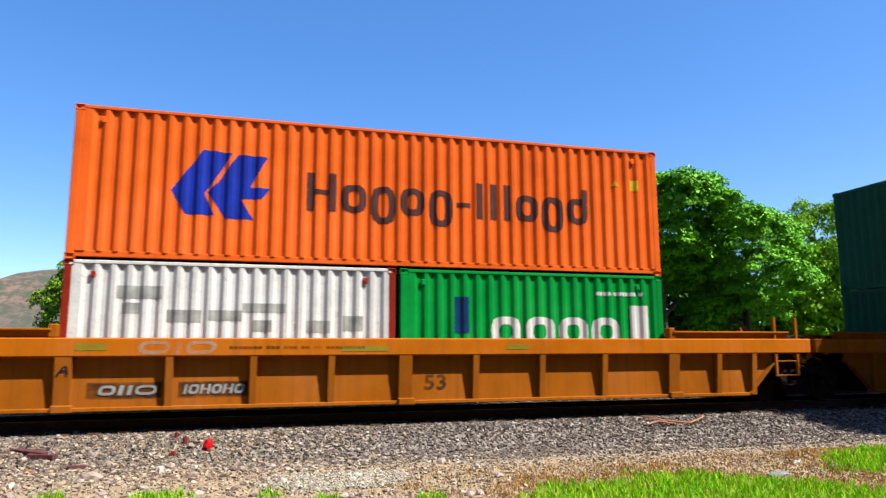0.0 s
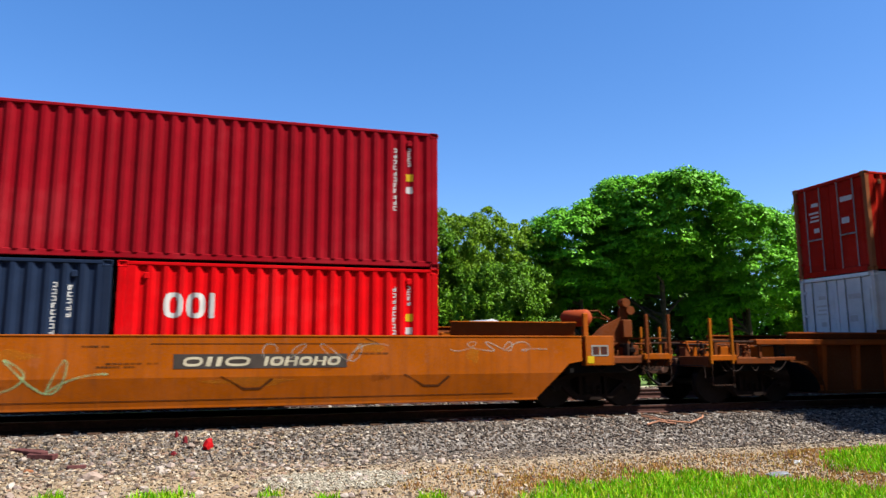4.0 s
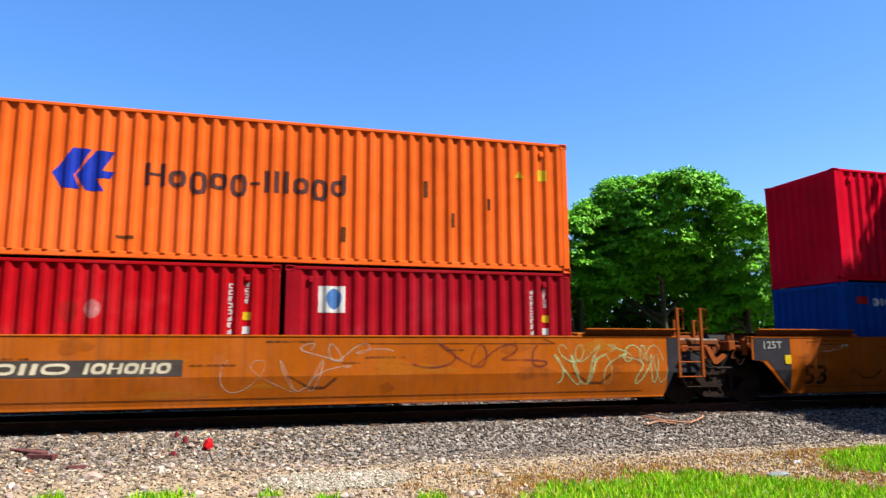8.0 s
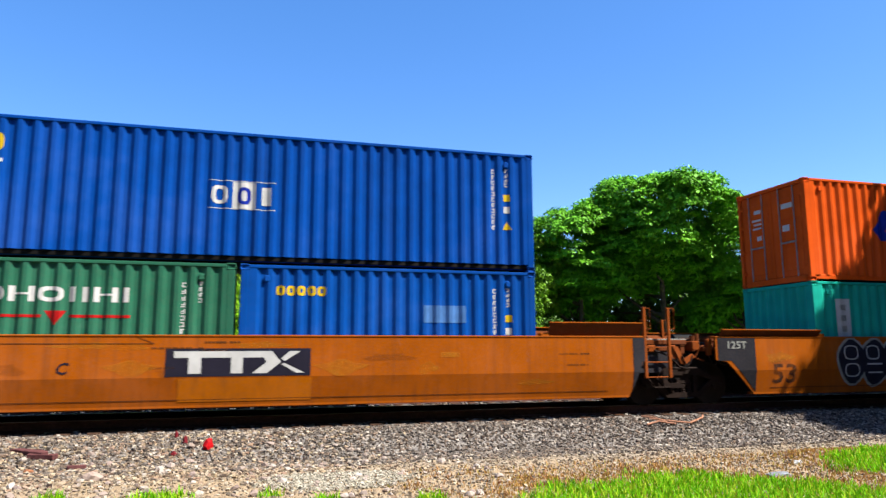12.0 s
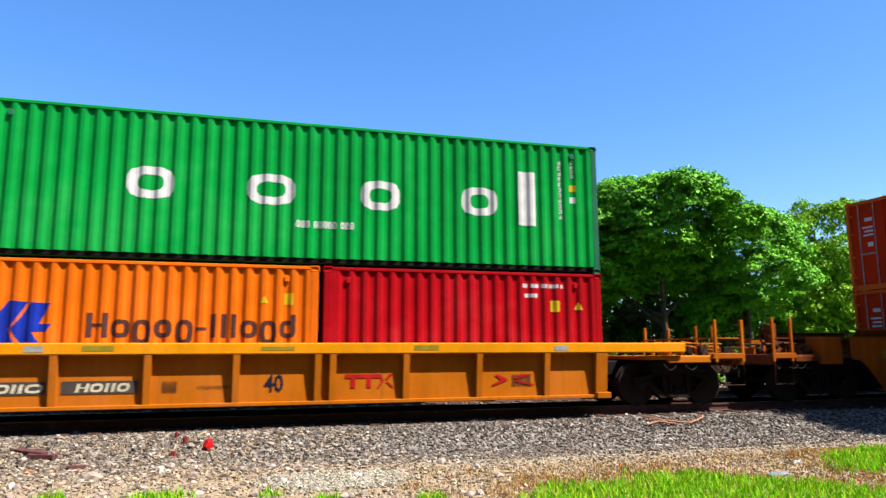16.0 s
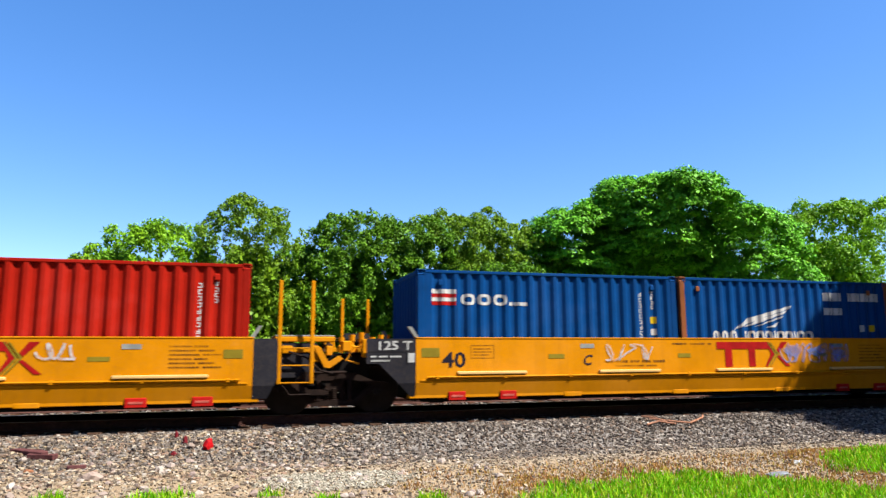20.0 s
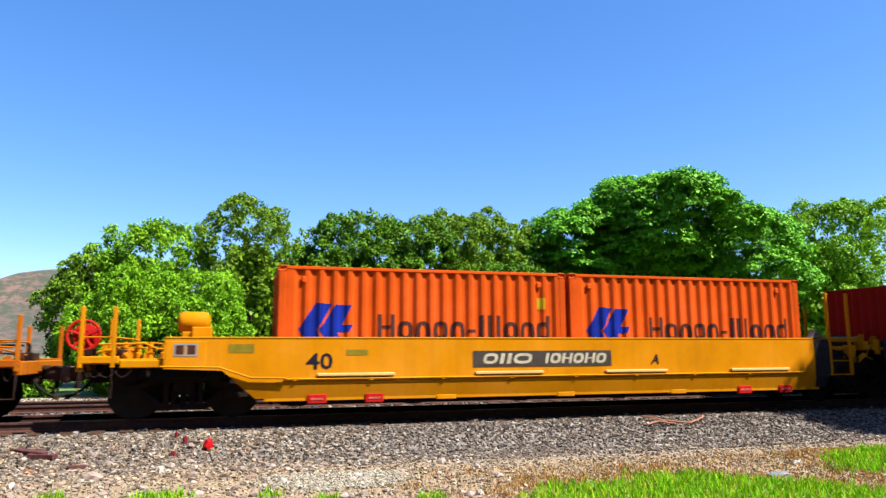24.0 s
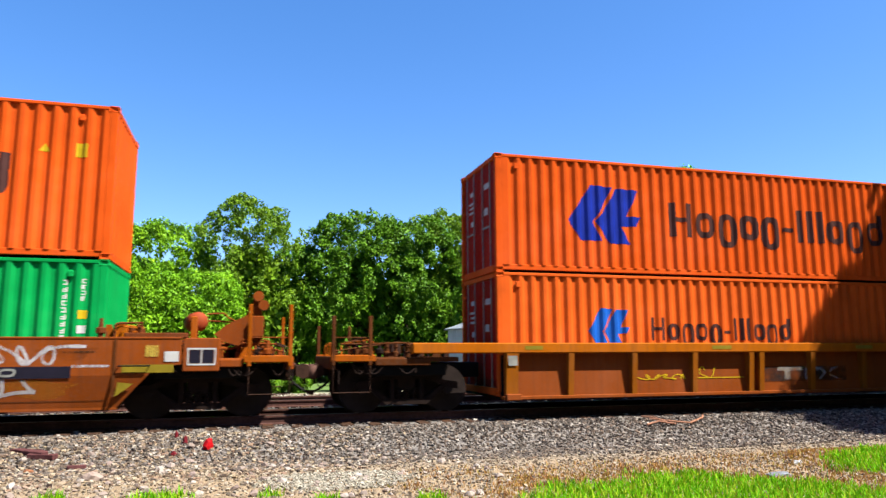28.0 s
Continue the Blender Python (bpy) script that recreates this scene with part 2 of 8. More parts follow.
def islands(bm):
    """The separate pieces of a mesh, as lists of faces."""
    seen, out = set(), []
    for f in bm.faces:
        if f.index in seen:
            continue
        todo, piece = [f], []
        seen.add(f.index)
        while todo:
            g = todo.pop()
            piece.append(g)
            for v in g.verts:
                for h in v.link_faces:
                    if h.index not in seen:
                        seen.add(h.index)
                        todo.append(h)
        out.append(piece)
    return out


def mark_parts(name, bm, material, parent, label=""):
    """Markings: each plain shape a part of its own; very small ones stay together."""
    bmesh.ops.remove_doubles(bm, verts=bm.verts[:], dist=1e-5)
    bm.faces.index_update()
    pieces = islands(bm)
    span = max(v.co.z for v in bm.verts) - min(v.co.z for v in bm.verts)
    if len(pieces) == 1 or len(pieces) > 24 or span < 0.13:
        ob = part(name, bm, material, parent, label)
        if len(pieces) > 1:
            tagged(ob, kind="stuff")
        return
    for fs in pieces:
        b2 = bmesh.new()
        idx = {}
        for f in fs:
            for v in f.verts:
                if v not in idx:
                    idx[v] = b2.verts.new(v.co)
            b2.faces.new([idx[v] for v in f.verts])
        part(name, b2, material, parent, label)
    bm.free()


def tube(pts, r, seg=6):
    """One bent pipe along the points."""
    bm = bmesh.new()
    pts = [Vector(p) for p in pts]
    rings = []
    for i, p in enumerate(pts):
        d = (pts[min(i + 1, len(pts) - 1)] - pts[max(i - 1, 0)]).normalized()
        q = d.to_track_quat("Z", "Y").to_matrix()
        rings.append([bm.verts.new(p + q @ Vector((r * math.cos(2 * math.pi * k / seg), r * math.sin(2 * math.pi * k / seg), 0))) for k in range(seg)])
    for a, b in zip(rings, rings[1:]):
        for k in range(seg):
            bm.faces.new((a[k], a[(k + 1) % seg], b[(k + 1) % seg], b[k]))
    bm.faces.new(rings[0])
    bm.faces.new(rings[-1])
    return bm


def lathe(profile, seg=12):
    """A turned shape about z from (radius, height) pairs."""
    bm = bmesh.new()
    rings = [[bm.verts.new((r * math.cos(2 * math.pi * k / seg), r * math.sin(2 * math.pi * k / seg), z)) for k in range(seg)] for r, z in profile]
    for a, b in zip(rings, rings[1:]):
        for k in range(seg):
            bm.faces.new((a[k], a[(k + 1) % seg], b[(k + 1) % seg], b[k]))
    bm.faces.new(rings[0])
    bm.faces.new(rings[-1])
    return bm


# ---- markings ----
def text_mesh(s, size, shear=0.0):
    cu = bpy.data.curves.new("letters", "FONT")
    cu.body, cu.size, cu.shear, cu.offset = s, size, shear, size * 0.018
    cu.align_x, cu.align_y = "CENTER", "CENTER"
    cu.resolution_u = 2
    ob = bpy.data.objects.new("letters", cu)
    me = ob.to_mesh()
    out = ([tuple(v.co) for v in me.vertices], [tuple(p.vertices) for p in me.polygons])
    ob.to_mesh_clear()
    bpy.data.objects.remove(ob)
    bpy.data.curves.remove(cu)
    return out


def shape_bm(polys, dx=0.0, dz=0.0, sx=1.0, sz=1.0):
    bm = bmesh.new()
    for p in polys:
        bm.faces.new([bm.verts.new((dx + x * sx, 0, dz + z * sz)) for x, z in p])
    return bm


def text_bm(s, cx, cz, size, shear=0.0, stretch=1.0):
    vs, fs = text_mesh(s, size, shear)
    bm = bmesh.new()
    vv = [bm.verts.new((cx + x * stretch, 0, cz + y)) for x, y, _ in vs]
    for f in fs:
        bm.faces.new([vv[i] for i in f])
    return bm


WAVE = 0.2785
STEPS = ((0.0, 0.0), (0.066, 0.0), (0.140, 1.0), (0.204, 1.0), (0.2785, 0.0))
DEEP = 0.048


def wave_span(length):
    n = int((length - 0.34) / WAVE)
    return n, (length - n * WAVE) / 2


def wave_y(x, length):
    n, x0 = wave_span(length)
    if x <= x0 or x >= x0 + n * WAVE:
        return 0.0
    r = (x - x0) % WAVE
    for (a, da), (b, db) in zip(STEPS, STEPS[1:]):
        if r <= b:
            return DEEP * (da + (db - da) * (r - a) / (b - a))
    return 0.0


def drape(bm, length, y_face, sign=-1.0, off=0.004):
    """Lay flat markings on a corrugated side."""
    xs = [v.co.x for v in bm.verts]
    lo, hi = min(xs), max(xs)
    n, x0 = wave_span(length)
    for i in range(n):
        for a, _ in STEPS[:-1]:
            x = x0 + i * WAVE + a
            if lo < x < hi:
                bmesh.ops.bisect_plane(bm, geom=bm.verts[:] + bm.edges[:] + bm.faces[:], plane_co=(x, 0, 0), plane_no=(1, 0, 0), dist=1e-5)
    for v in bm.verts:
        v.co.y = sign * (y_face - wave_y(v.co.x, length) + off)
    return bm


def rect(x, z, w, h, lean=0.0):
    return [(x, z), (x + w, z), (x + w + lean, z + h), (x + lean, z + h)]


def ring(x, z, w, h, t, lean=0.0, n=16):
    """A rounded ring, as a strip of pieces."""
    out, pts = [], []
    for i in range(n):
        a = 2 * math.pi * i / n
        c, d = math.cos(a), math.sin(a)
        k = (abs(c) ** 3.2 + abs(d) ** 3.2) ** (-1 / 3.2)
        px, pz = c * k, d * k
        oz, iz = h / 2 * (1 + pz), h / 2 + (h / 2 - t * 0.85) * pz
        pts.append(((x + w / 2 * (1 + px) + lean * oz, z + oz), (x + w / 2 + (w / 2 - t) * px + lean * iz, z + iz)))
    for i in range(n):
        (o0, i0), (o1, i1) = pts[i], pts[(i + 1) % n]
        out.append([o0, o1, i1, i0])
    return out


def letter_bars(kinds, x, z, w, h, lean=0.0, thick=0.30, gap=0.18):
    """Plain rings and bars where a word stands: n low, H tall, p hanging, N two bars, i a bar, - a dash, blank a space."""
    wide = {"n": 1.0, "d": 1.0, "p": 1.0, "H": 1.15, "N": 1.15, "i": 0.42, "-": 0.6, " ": 0.7, "M": 1.5}
    total = sum(wide[k] for k in kinds) + gap * (len(kinds) - 1)
    u = w / total
    out, cx = [], x
    for k in kinds:
        cw = wide[k] * u
        t = thick * u
        za, zb = {"n": (0, 0.74), "p": (-0.26, 0.74), "d": (0, 0.74)}.get(k, (0, 1))
        if k == "-":
            out.append(rect(cx, z + h * 0.3, cw, h * 0.13))
        elif k == "i":
            out.append(rect(cx + (cw - t) / 2, z, t, h, lean * h))
        elif k == "N":
            out += [rect(cx, z, t, h, lean * h), rect(cx + cw - t, z, t, h, lean * h), rect(cx + t + lean * h * 0.5, z + h * 0.44, cw - 2 * t, h * 0.13)]
        elif k != " ":
            if h < 0.13:
                out.append(rect(cx, z, cw, h * zb))
            else:
                out += ring(cx + lean * h * za, z + h * za, cw, h * (zb - za), min(t, cw * 0.36, h * 0.3), lean)
                if k == "d":
                    out.append(rect(cx + cw - t, z + h * 0.6, t, h * 0.4, lean * h * 0.4))
        cx += cw + gap * u
    return out


def number_column(x, z, h, w=0.055, n=9, seed=0):
    r = random.Random(seed)
    step = h / n
    out = []
    for i in range(n):
        a, s = z + i * step, step * 0.74
        k = r.randrange(4)
        out.append(rect(x, a, w, s * 0.24) if k != 1 else rect(x + w * 0.36, a, w * 0.3, s))
        out.append(rect(x, a + s * 0.76, w, s * 0.24) if k != 2 else rect(x, a + s * 0.4, w, s * 0.24))
        out.append(rect(x if k % 2 else x + w * 0.7, a, w * 0.3, s))
    return out


def scrawl(seed, x, z, w, h, loops, t=0.035):
    """A ribbon of looping spray strokes."""
    r = random.Random(seed)
    pts = []
    n = loops * 14
    ph = r.uniform(0, 6)
    for i in range(n + 1):
        u = i / n
        a = u * loops * 2 * math.pi + ph
        pts.append((x + w * (0.06 + 0.88 * u) + w / loops * 0.42 * math.cos(a), z + h * (0.5 + 0.42 * math.sin(a * (1 + 0.12 * math.sin(seed + u * 9))))))
    polys = []
    for (ax, az), (bx, bz) in zip(pts, pts[1:]):
        d = math.hypot(bx - ax, bz - az) or 1e-4
        nx, nz = -(bz - az) / d * t / 2, (bx - ax) / d * t / 2
        polys.append([(ax + nx, az + nz), (ax - nx, az - nz), (bx - nx, bz - nz), (bx + nx, bz + nz)])
    return polys


# ---- containers ----
CACHE = {}


def cached(key, make):
    if key not in CACHE:
        CACHE[key] = finish(make(), key[0])
    return CACHE[key]


CW = 2.438
HALF = CW / 2
FACE = HALF - 0.012
MOVING = []      # things of the train, with their place along it


def corrugated(length, z0, z1, sign):
    n, x0 = wave_span(length)
    line = [(0.10, 0.0)]
    for i in range(n):
        line += [(x0 + i * WAVE + a, d) for a, d in STEPS[:-1]]
    line += [(x0 + n * WAVE, 0.0), (length - 0.10, 0.0)]
    bm = bmesh.new()
    rows = []
    for z in (z0, z1):
        rows.append([bm.verts.new((x, sign * (FACE - DEEP * d), z)) for x, d in line])
        rows.append([bm.verts.new((x, sign * (FACE - DEEP * d - 0.004), z)) for x, d in line])
    a0, b0, a1, b1 = rows
    for i in range(len(line) - 1):
        bm.faces.new((a0[i], a0[i + 1], a1[i + 1], a1[i]))
        bm.faces.new((b0[i], b0[i + 1], b1[i + 1], b1[i]))
        bm.faces.new((a0[i], a0[i + 1], b0[i + 1], b0[i]))
        bm.faces.new((a1[i], a1[i + 1], b1[i + 1], b1[i]))
    return bm


def end_wall(h, x, out):
    """Corrugated front wall of a container, facing out (-1 or 1) along x."""
    bm = bmesh.new()
    n = 8
    p = (CW - 0.30) / n
    line = [-HALF + 0.10]
    prof = [0.0]
    for i in range(n):
        for a, d in ((0.0, 0.0), (0.26, 0.0), (0.50, 1.0), (0.76, 1.0)):
            line.append(-HALF + 0.15 + (i + a) * p)
            prof.append(d)
    line += [HALF - 0.15, HALF - 0.10]
    prof += [0.0, 0.0]
    lo = [bm.verts.new((x - out * 0.046 * d, y, 0.16)) for y, d in zip(line, prof)]
    hi = [bm.verts.new((x - out * 0.046 * d, y, h - 0.10)) for y, d in zip(line, prof)]
    for i in range(len(line) - 1):
        bm.faces.new((lo[i], lo[i + 1], hi[i + 1], hi[i]))
    r = bmesh.ops.extrude_face_region(bm, geom=bm.faces[:])
    for v in r["geom"]:
        if isinstance(v, bmesh.types.BMVert):
            v.co.x -= out * 0.005
    return bm


def casting():
    bm = box(-0.089, 0.089, -0.081, 0.081, -0.059, 0.059, 0.012)
    for ax in (0, 1):
        fs = [f for f in bm.faces if abs(f.normal[ax]) > 0.99]
        bmesh.ops.inset_individual(bm, faces=fs, thickness=0.028)
        for f in fs:
            bmesh.ops.translate(bm, verts=f.verts, vec=-f.normal * 0.03)
    return bm


def door_leaf(h, x, out, side):
    y0, y1 = (-HALF + 0.11, -0.008) if side < 0 else (0.008, HALF - 0.11)
    bm = box(min(x, x - out * 0.05), max(x, x - out * 0.05), y0, y1, 0.17, h - 0.12, 0.01)
    zs = (0.32, 0.32 + (h - 0.6) / 3, 0.32 + 2 * (h - 0.6) / 3)
    for z in zs:
        hh = (h - 0.6) / 3 - 0.10
        add_box(bm, min(x, x + out * 0.014), max(x, x + out * 0.014), y0 + 0.10, y1 - 0.10, z, z + hh, 0.006)
    return bm


def container(length, h, col, u, z, door="L", flat=False, posts=None, label="", marks=(), group="containers on the train", rail_col=None, rail_in=0.03, end_col=None):
    """An ISO box; its origin is the foot of one end, on the car's centre line."""
    root = new("shipping_container")
    tagged(root, label, "shipping container", group)
    root.matrix_basis = pose(u, 0, z)
    MOVING.append((root, u, z))
    posts = posts or col
    k = (round(length, 2), round(h, 3))
    for name, sx, sy in (("corner_post", 0, -1), ("corner_post", 0, 1), ("corner_post", 1, -1), ("corner_post", 1, 1)):
        x0 = 0.012 if sx == 0 else length - 0.152
        y0, y1 = sorted((sy * (HALF - 0.006), sy * (HALF - 0.11)))
        part(name, cached((name, sx, sy, *k), lambda: box(x0, x0 + 0.14, y0, y1, 0.10, h - 0.10, 0.012)), posts, root)
    cast = cached(("corner_casting",), casting)
    for x in (0.089, length - 0.089):
        for y in (-HALF + 0.081, HALF - 0.081):
            for zz in (0.059, h - 0.059):
                part("corner_casting", cast, posts, root, at=pose(x, y, zz))
    for s in (-1, 1):
        a, b = sorted((s * (HALF - 0.004), s * (HALF - 0.064)))
        part("top_rail", cached(("top_rail", s, *k), lambda: box(0.17, length - 0.17, a, b, h - 0.075, h - 0.012, 0.008)), rail_col or col, root)
        a, b = sorted((s * (HALF - rail_in), s * (HALF - rail_in - 0.045)))
        part("bottom_rail", cached(("bottom_rail", s, rail_in, *k), lambda: box(0.17, length - 0.17, a, b, 0.048, 0.165, 0.01)), rail_col or col, root)
        if not flat:
            for x in (0.5, length - 0.62):
                part("vent", cached(("vent", s), lambda: box(-0.05, 0.05, min(s * (FACE - 0.03), s * (FACE + 0.008)), max(s * (FACE - 0.03), s * (FACE + 0.008)), -0.06, 0.06, 0.012)), posts, root, at=pose(x, 0, h - 0.27))
        if flat:
            flat_side(length, h, s, col, root)
        else:
            part("side_panel", cached(("side_panel", s, *k), lambda: corrugated(length, 0.155, h - 0.06, s)), col, root)
    for x in (0.02, length - 0.10):
        part("end_sill", cached(("end_sill", x, *k), lambda: box(x, x + 0.08, -HALF + 0.165, HALF - 0.165, 0.012, 0.16, 0.008)), col, root)
        part("end_header", cached(("end_header", x, *k), lambda: box(x, x + 0.08, -HALF + 0.165, HALF - 0.165, h - 0.11, h - 0.012, 0.008)), col, root)
    part("roof", cached(("roof", *k), lambda: roof_bm(length, h)), col, root)
    part("underframe", cached(("underframe", *k), lambda: box(0.10, length - 0.10, -HALF + 0.07, HALF - 0.07, 0.06, 0.15, 0.01)), BLACK_STEEL, root)
    dx, dout = (0.07, -1) if door == "L" else (length - 0.07, 1)
    fx, fout = (length - 0.02, 1) if door == "L" else (0.02, -1)
    part("front_wall", cached(("front_wall", fx, fout, *k), lambda: end_wall(h, fx, fout)), col, root)
    for s in (-1, 1):
        # A separate door colour; on some boxes it carries the end's shade.
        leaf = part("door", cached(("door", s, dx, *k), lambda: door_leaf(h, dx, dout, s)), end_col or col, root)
        for yy in (0.30, 0.80):
            xr = dx + dout * 0.035
            part("lock_rod", cached(("lock_rod", dx, s, yy, *k), lambda: rod((xr, s * yy, 0.13), (xr, s * yy, h - 0.08), 0.014, 8)), M_GREY, leaf, "galvanised locking rod")
            part("door_handle", cached(("door_handle", dx, s, yy), lambda: box(min(xr, xr + dout * 0.02), max(xr, xr + dout * 0.02), s * yy, s * (yy + 0.30) if yy < 0.5 else s * (yy - 0.3), 1.02, 1.06, 0.006)), M_GREY, leaf)
        xs = dx + dout * 0.0175
        for n, row in enumerate(STENCIL_ROWS[s]):
            part("stencil_line", cached(("stencil_line", dx, s, n, round(h, 2)), lambda: stencil_bm(xs, s, h, *row)), M_WHITE, leaf)
        for zz in (0.4, h * 0.38, h * 0.64, h - 0.4):
            part("hinge", cached(("hinge",), lambda: box(-0.03, 0.03, -0.06, 0.06, -0.035, 0.035, 0.008)), col, leaf, at=pose(dx + dout * 0.012, s * (HALF - 0.12), zz))
    for i, (mname, polys, mat, lab) in enumerate(marks):
        bm = polys if isinstance(polys, bmesh.types.BMesh) else shape_bm(polys)
        if flat:
            for v in bm.verts:
                v.co.y = -(FACE + 0.005)
        else:
            drape(bm, length, FACE, off=0.004 + 0.0015 * (i % 3))
        mark_parts(mname, bm, mat, root, lab)
    return root


STENCIL_ROWS = {1: ((0.38, 0.62, 0.62, 0.10), (0.38, 0.72, 0.82, 0.05), (0.38, 0.66, 0.93, 0.05), (0.38, 0.70, 1.04, 0.05), (0.40, 0.58, 1.35, 0.12)),
                -1: ((0.36, 0.74, 0.66, 0.13), (0.36, 0.60, 1.25, 0.16))}


def stencil_bm(x, s, h, y0, y1, down, t):
    """One white stencilled line on a door, so far down from the top."""
    bm = bmesh.new()
    z = h - down
    bm.faces.new([bm.verts.new((x, s * y, zz)) for y, zz in ((y0, z), (y1, z), (y1, z + t), (y0, z + t))])
    return bm


def flat_side(length, h, s, col, root):
    n = 14
    w = (length - 0.20) / n
    y0, y1 = sorted((s * FACE, s * (FACE - 0.04)))
    for i in range(n):
        part("side_panel", cached(("flat_panel", s, round(h, 2)), lambda: box(0.004, w - 0.004, y0, y1, 0.155, h - 0.07, 0.004)), col, root, at=pose(0.10 + i * w, 0, 0))
    y0, y1 = sorted((s * (FACE - 0.05), s * (FACE - 0.06)))
    part("side_lining", box(0.1, length - 0.1, y0, y1, 0.155, h - 0.07, 0), col, root)


def roof_bm(length, h):
    bm = bmesh.new()
    n = int(length / 0.42)
    step = (length - 0.2) / n
    for i in range(n):
        x = 0.1 + i * step
        add_box(bm, x, x + step * 0.72, -HALF + 0.06, HALF - 0.06, h - 0.06, h - 0.018, 0.008)
    add_box(bm, 0.1, length - 0.1, -HALF + 0.05, HALF - 0.05, h - 0.06, h - 0.04)
    return bm


def arrow_mark(x, z, w, h):
    """The blue arrow-headed emblem as three plain pieces."""
    a = [(0.0, 0.38), (0.31, 1.0), (0.60, 0.97), (0.43, 0.55), (0.33, 0.36), (0.44, 0.04), (0.15, 0.04)]
    b = [(0.46, 0.52), (0.66, 0.96), (0.97, 0.95), (0.80, 0.50), (0.80, 0.30), (0.70, 0.30), (0.84, 0.0), (0.55, 0.0), (0.36, 0.38)]
    c = [(0.80, 0.48), (1.0, 0.48), (0.92, 0.31), (0.80, 0.31)]
    return [[(x + px * w, z + pz * h) for px, pz in p] for p in (a, b, c)]


def hl(lx0, lx1, lz0, lz1, wx0, wx1, wz0, wz1, blue=None, dark=None):
    """Emblem between lx0 and lx1, word bars between wx0 and wx1."""
    return [("emblem", arrow_mark(lx0, lz0, lx1 - lx0, lz1 - lz0), blue or M_BLUE, "blue arrow-shaped emblem"),
            ("letter_shape", letter_bars("Nnpnp-iiinpd", wx0, wz0, wx1 - wx0, wz1 - wz0), dark or M_LETTER, "dark painted lettering in plain shapes")]


def tri(x, z, s):
    return [[(x, z), (x + s, z), (x + s / 2, z + s * 0.85)]]


def id_marks(length, h, seed, top=None, col=None, square=True, warn=True):
    """The upright identification columns at one end with their stickers."""
    x = length - 0.95
    zt = top or h - 0.35
    col = col or M_WHITE
    out = [("number_column", number_column(x, zt - 1.35, 1.35, 0.07, 11, seed), col, "white number column"),
           ("number_column", number_column(x + 0.30, zt - 0.40, 0.42, 0.07, 4, seed + 1), col, "white number column")]
    if square:
        out.append(("sticker", [rect(x + 0.27, zt - 0.72, 0.14, 0.15)], M_YELLOW, "yellow height sticker"))
        out.append(("sticker", [rect(x + 0.27, zt - 0.98, 0.13, 0.14)], M_WHITE, "white sticker"))
    if warn:
        out.append(("warning_triangle", tri(x + 0.24, zt - 1.34, 0.2), M_YELLOW, "yellow warning triangle"))
    return out


def diamond(x, z, s):
    return [[(x, z - s), (x + s, z), (x, z + s), (x - s, z)]]


# ---- bogies and wheels ----
WHEELS = []      # (wheelset, 0 front or 1 rear)
WHEEL_R = 0.46


def wheelset_bm():
    bm = bmesh.new()
    add_rod(bm, (0, -0.98, 0), (0, 0.98, 0), 0.075, 10)
    for s in (-1, 1):
        y = s * 0.755
        add_rod(bm, (0, y - 0.06, 0), (0, y + 0.06, 0), WHEEL_R, 28)
        add_rod(bm, (0, s * 0.695, 0), (0, s * 0.665, 0), WHEEL_R + 0.027, 28)
        add_rod(bm, (0, y + s * 0.06, 0), (0, y + s * 0.085, 0), 0.14, 14)
        add_rod(bm, (0, s * 0.98, 0), (0, s * 1.06, 0), 0.10, 12)
        for k in range(3):
            a = k * 2.094
            add_rod(bm, (0.055 * math.cos(a), s * 1.06, 0.055 * math.sin(a)), (0.055 * math.cos(a), s * 1.075, 0.055 * math.sin(a)), 0.016, 6)
    return bm


def side_frame_bm():
    bm = bmesh.new()
    top = [(-1.06, 0.46), (-1.06, 0.60), (-0.78, 0.64), (-0.42, 0.80), (0.42, 0.80), (0.78, 0.64), (1.06, 0.60), (1.06, 0.46),
           (0.80, 0.50), (0.72, 0.56), (0.40, 0.66), (-0.40, 0.66), (-0.72, 0.56), (-0.80, 0.50)]
    add_plate(bm, top, -0.075, 0.075)
    low = [(-0.80, 0.50), (-0.72, 0.55), (-0.36, 0.28), (0.36, 0.28), (0.72, 0.55), (0.80, 0.50), (0.42, 0.17), (-0.42, 0.17)]
    add_plate(bm, low, -0.07, 0.07)
    for s in (-1, 1):
        add_box(bm, s * 0.30 - 0.045, s * 0.30 + 0.045, -0.08, 0.08, 0.27, 0.67, 0.01)
    return bm


def spring_bm():
    prof = []
    for i in range(6):
        prof += [(0.055, 0.27 + i * 0.04), (0.072, 0.285 + i * 0.04), (0.072, 0.295 + i * 0.04), (0.055, 0.305 + i * 0.04)]
    return lathe(prof, 10)


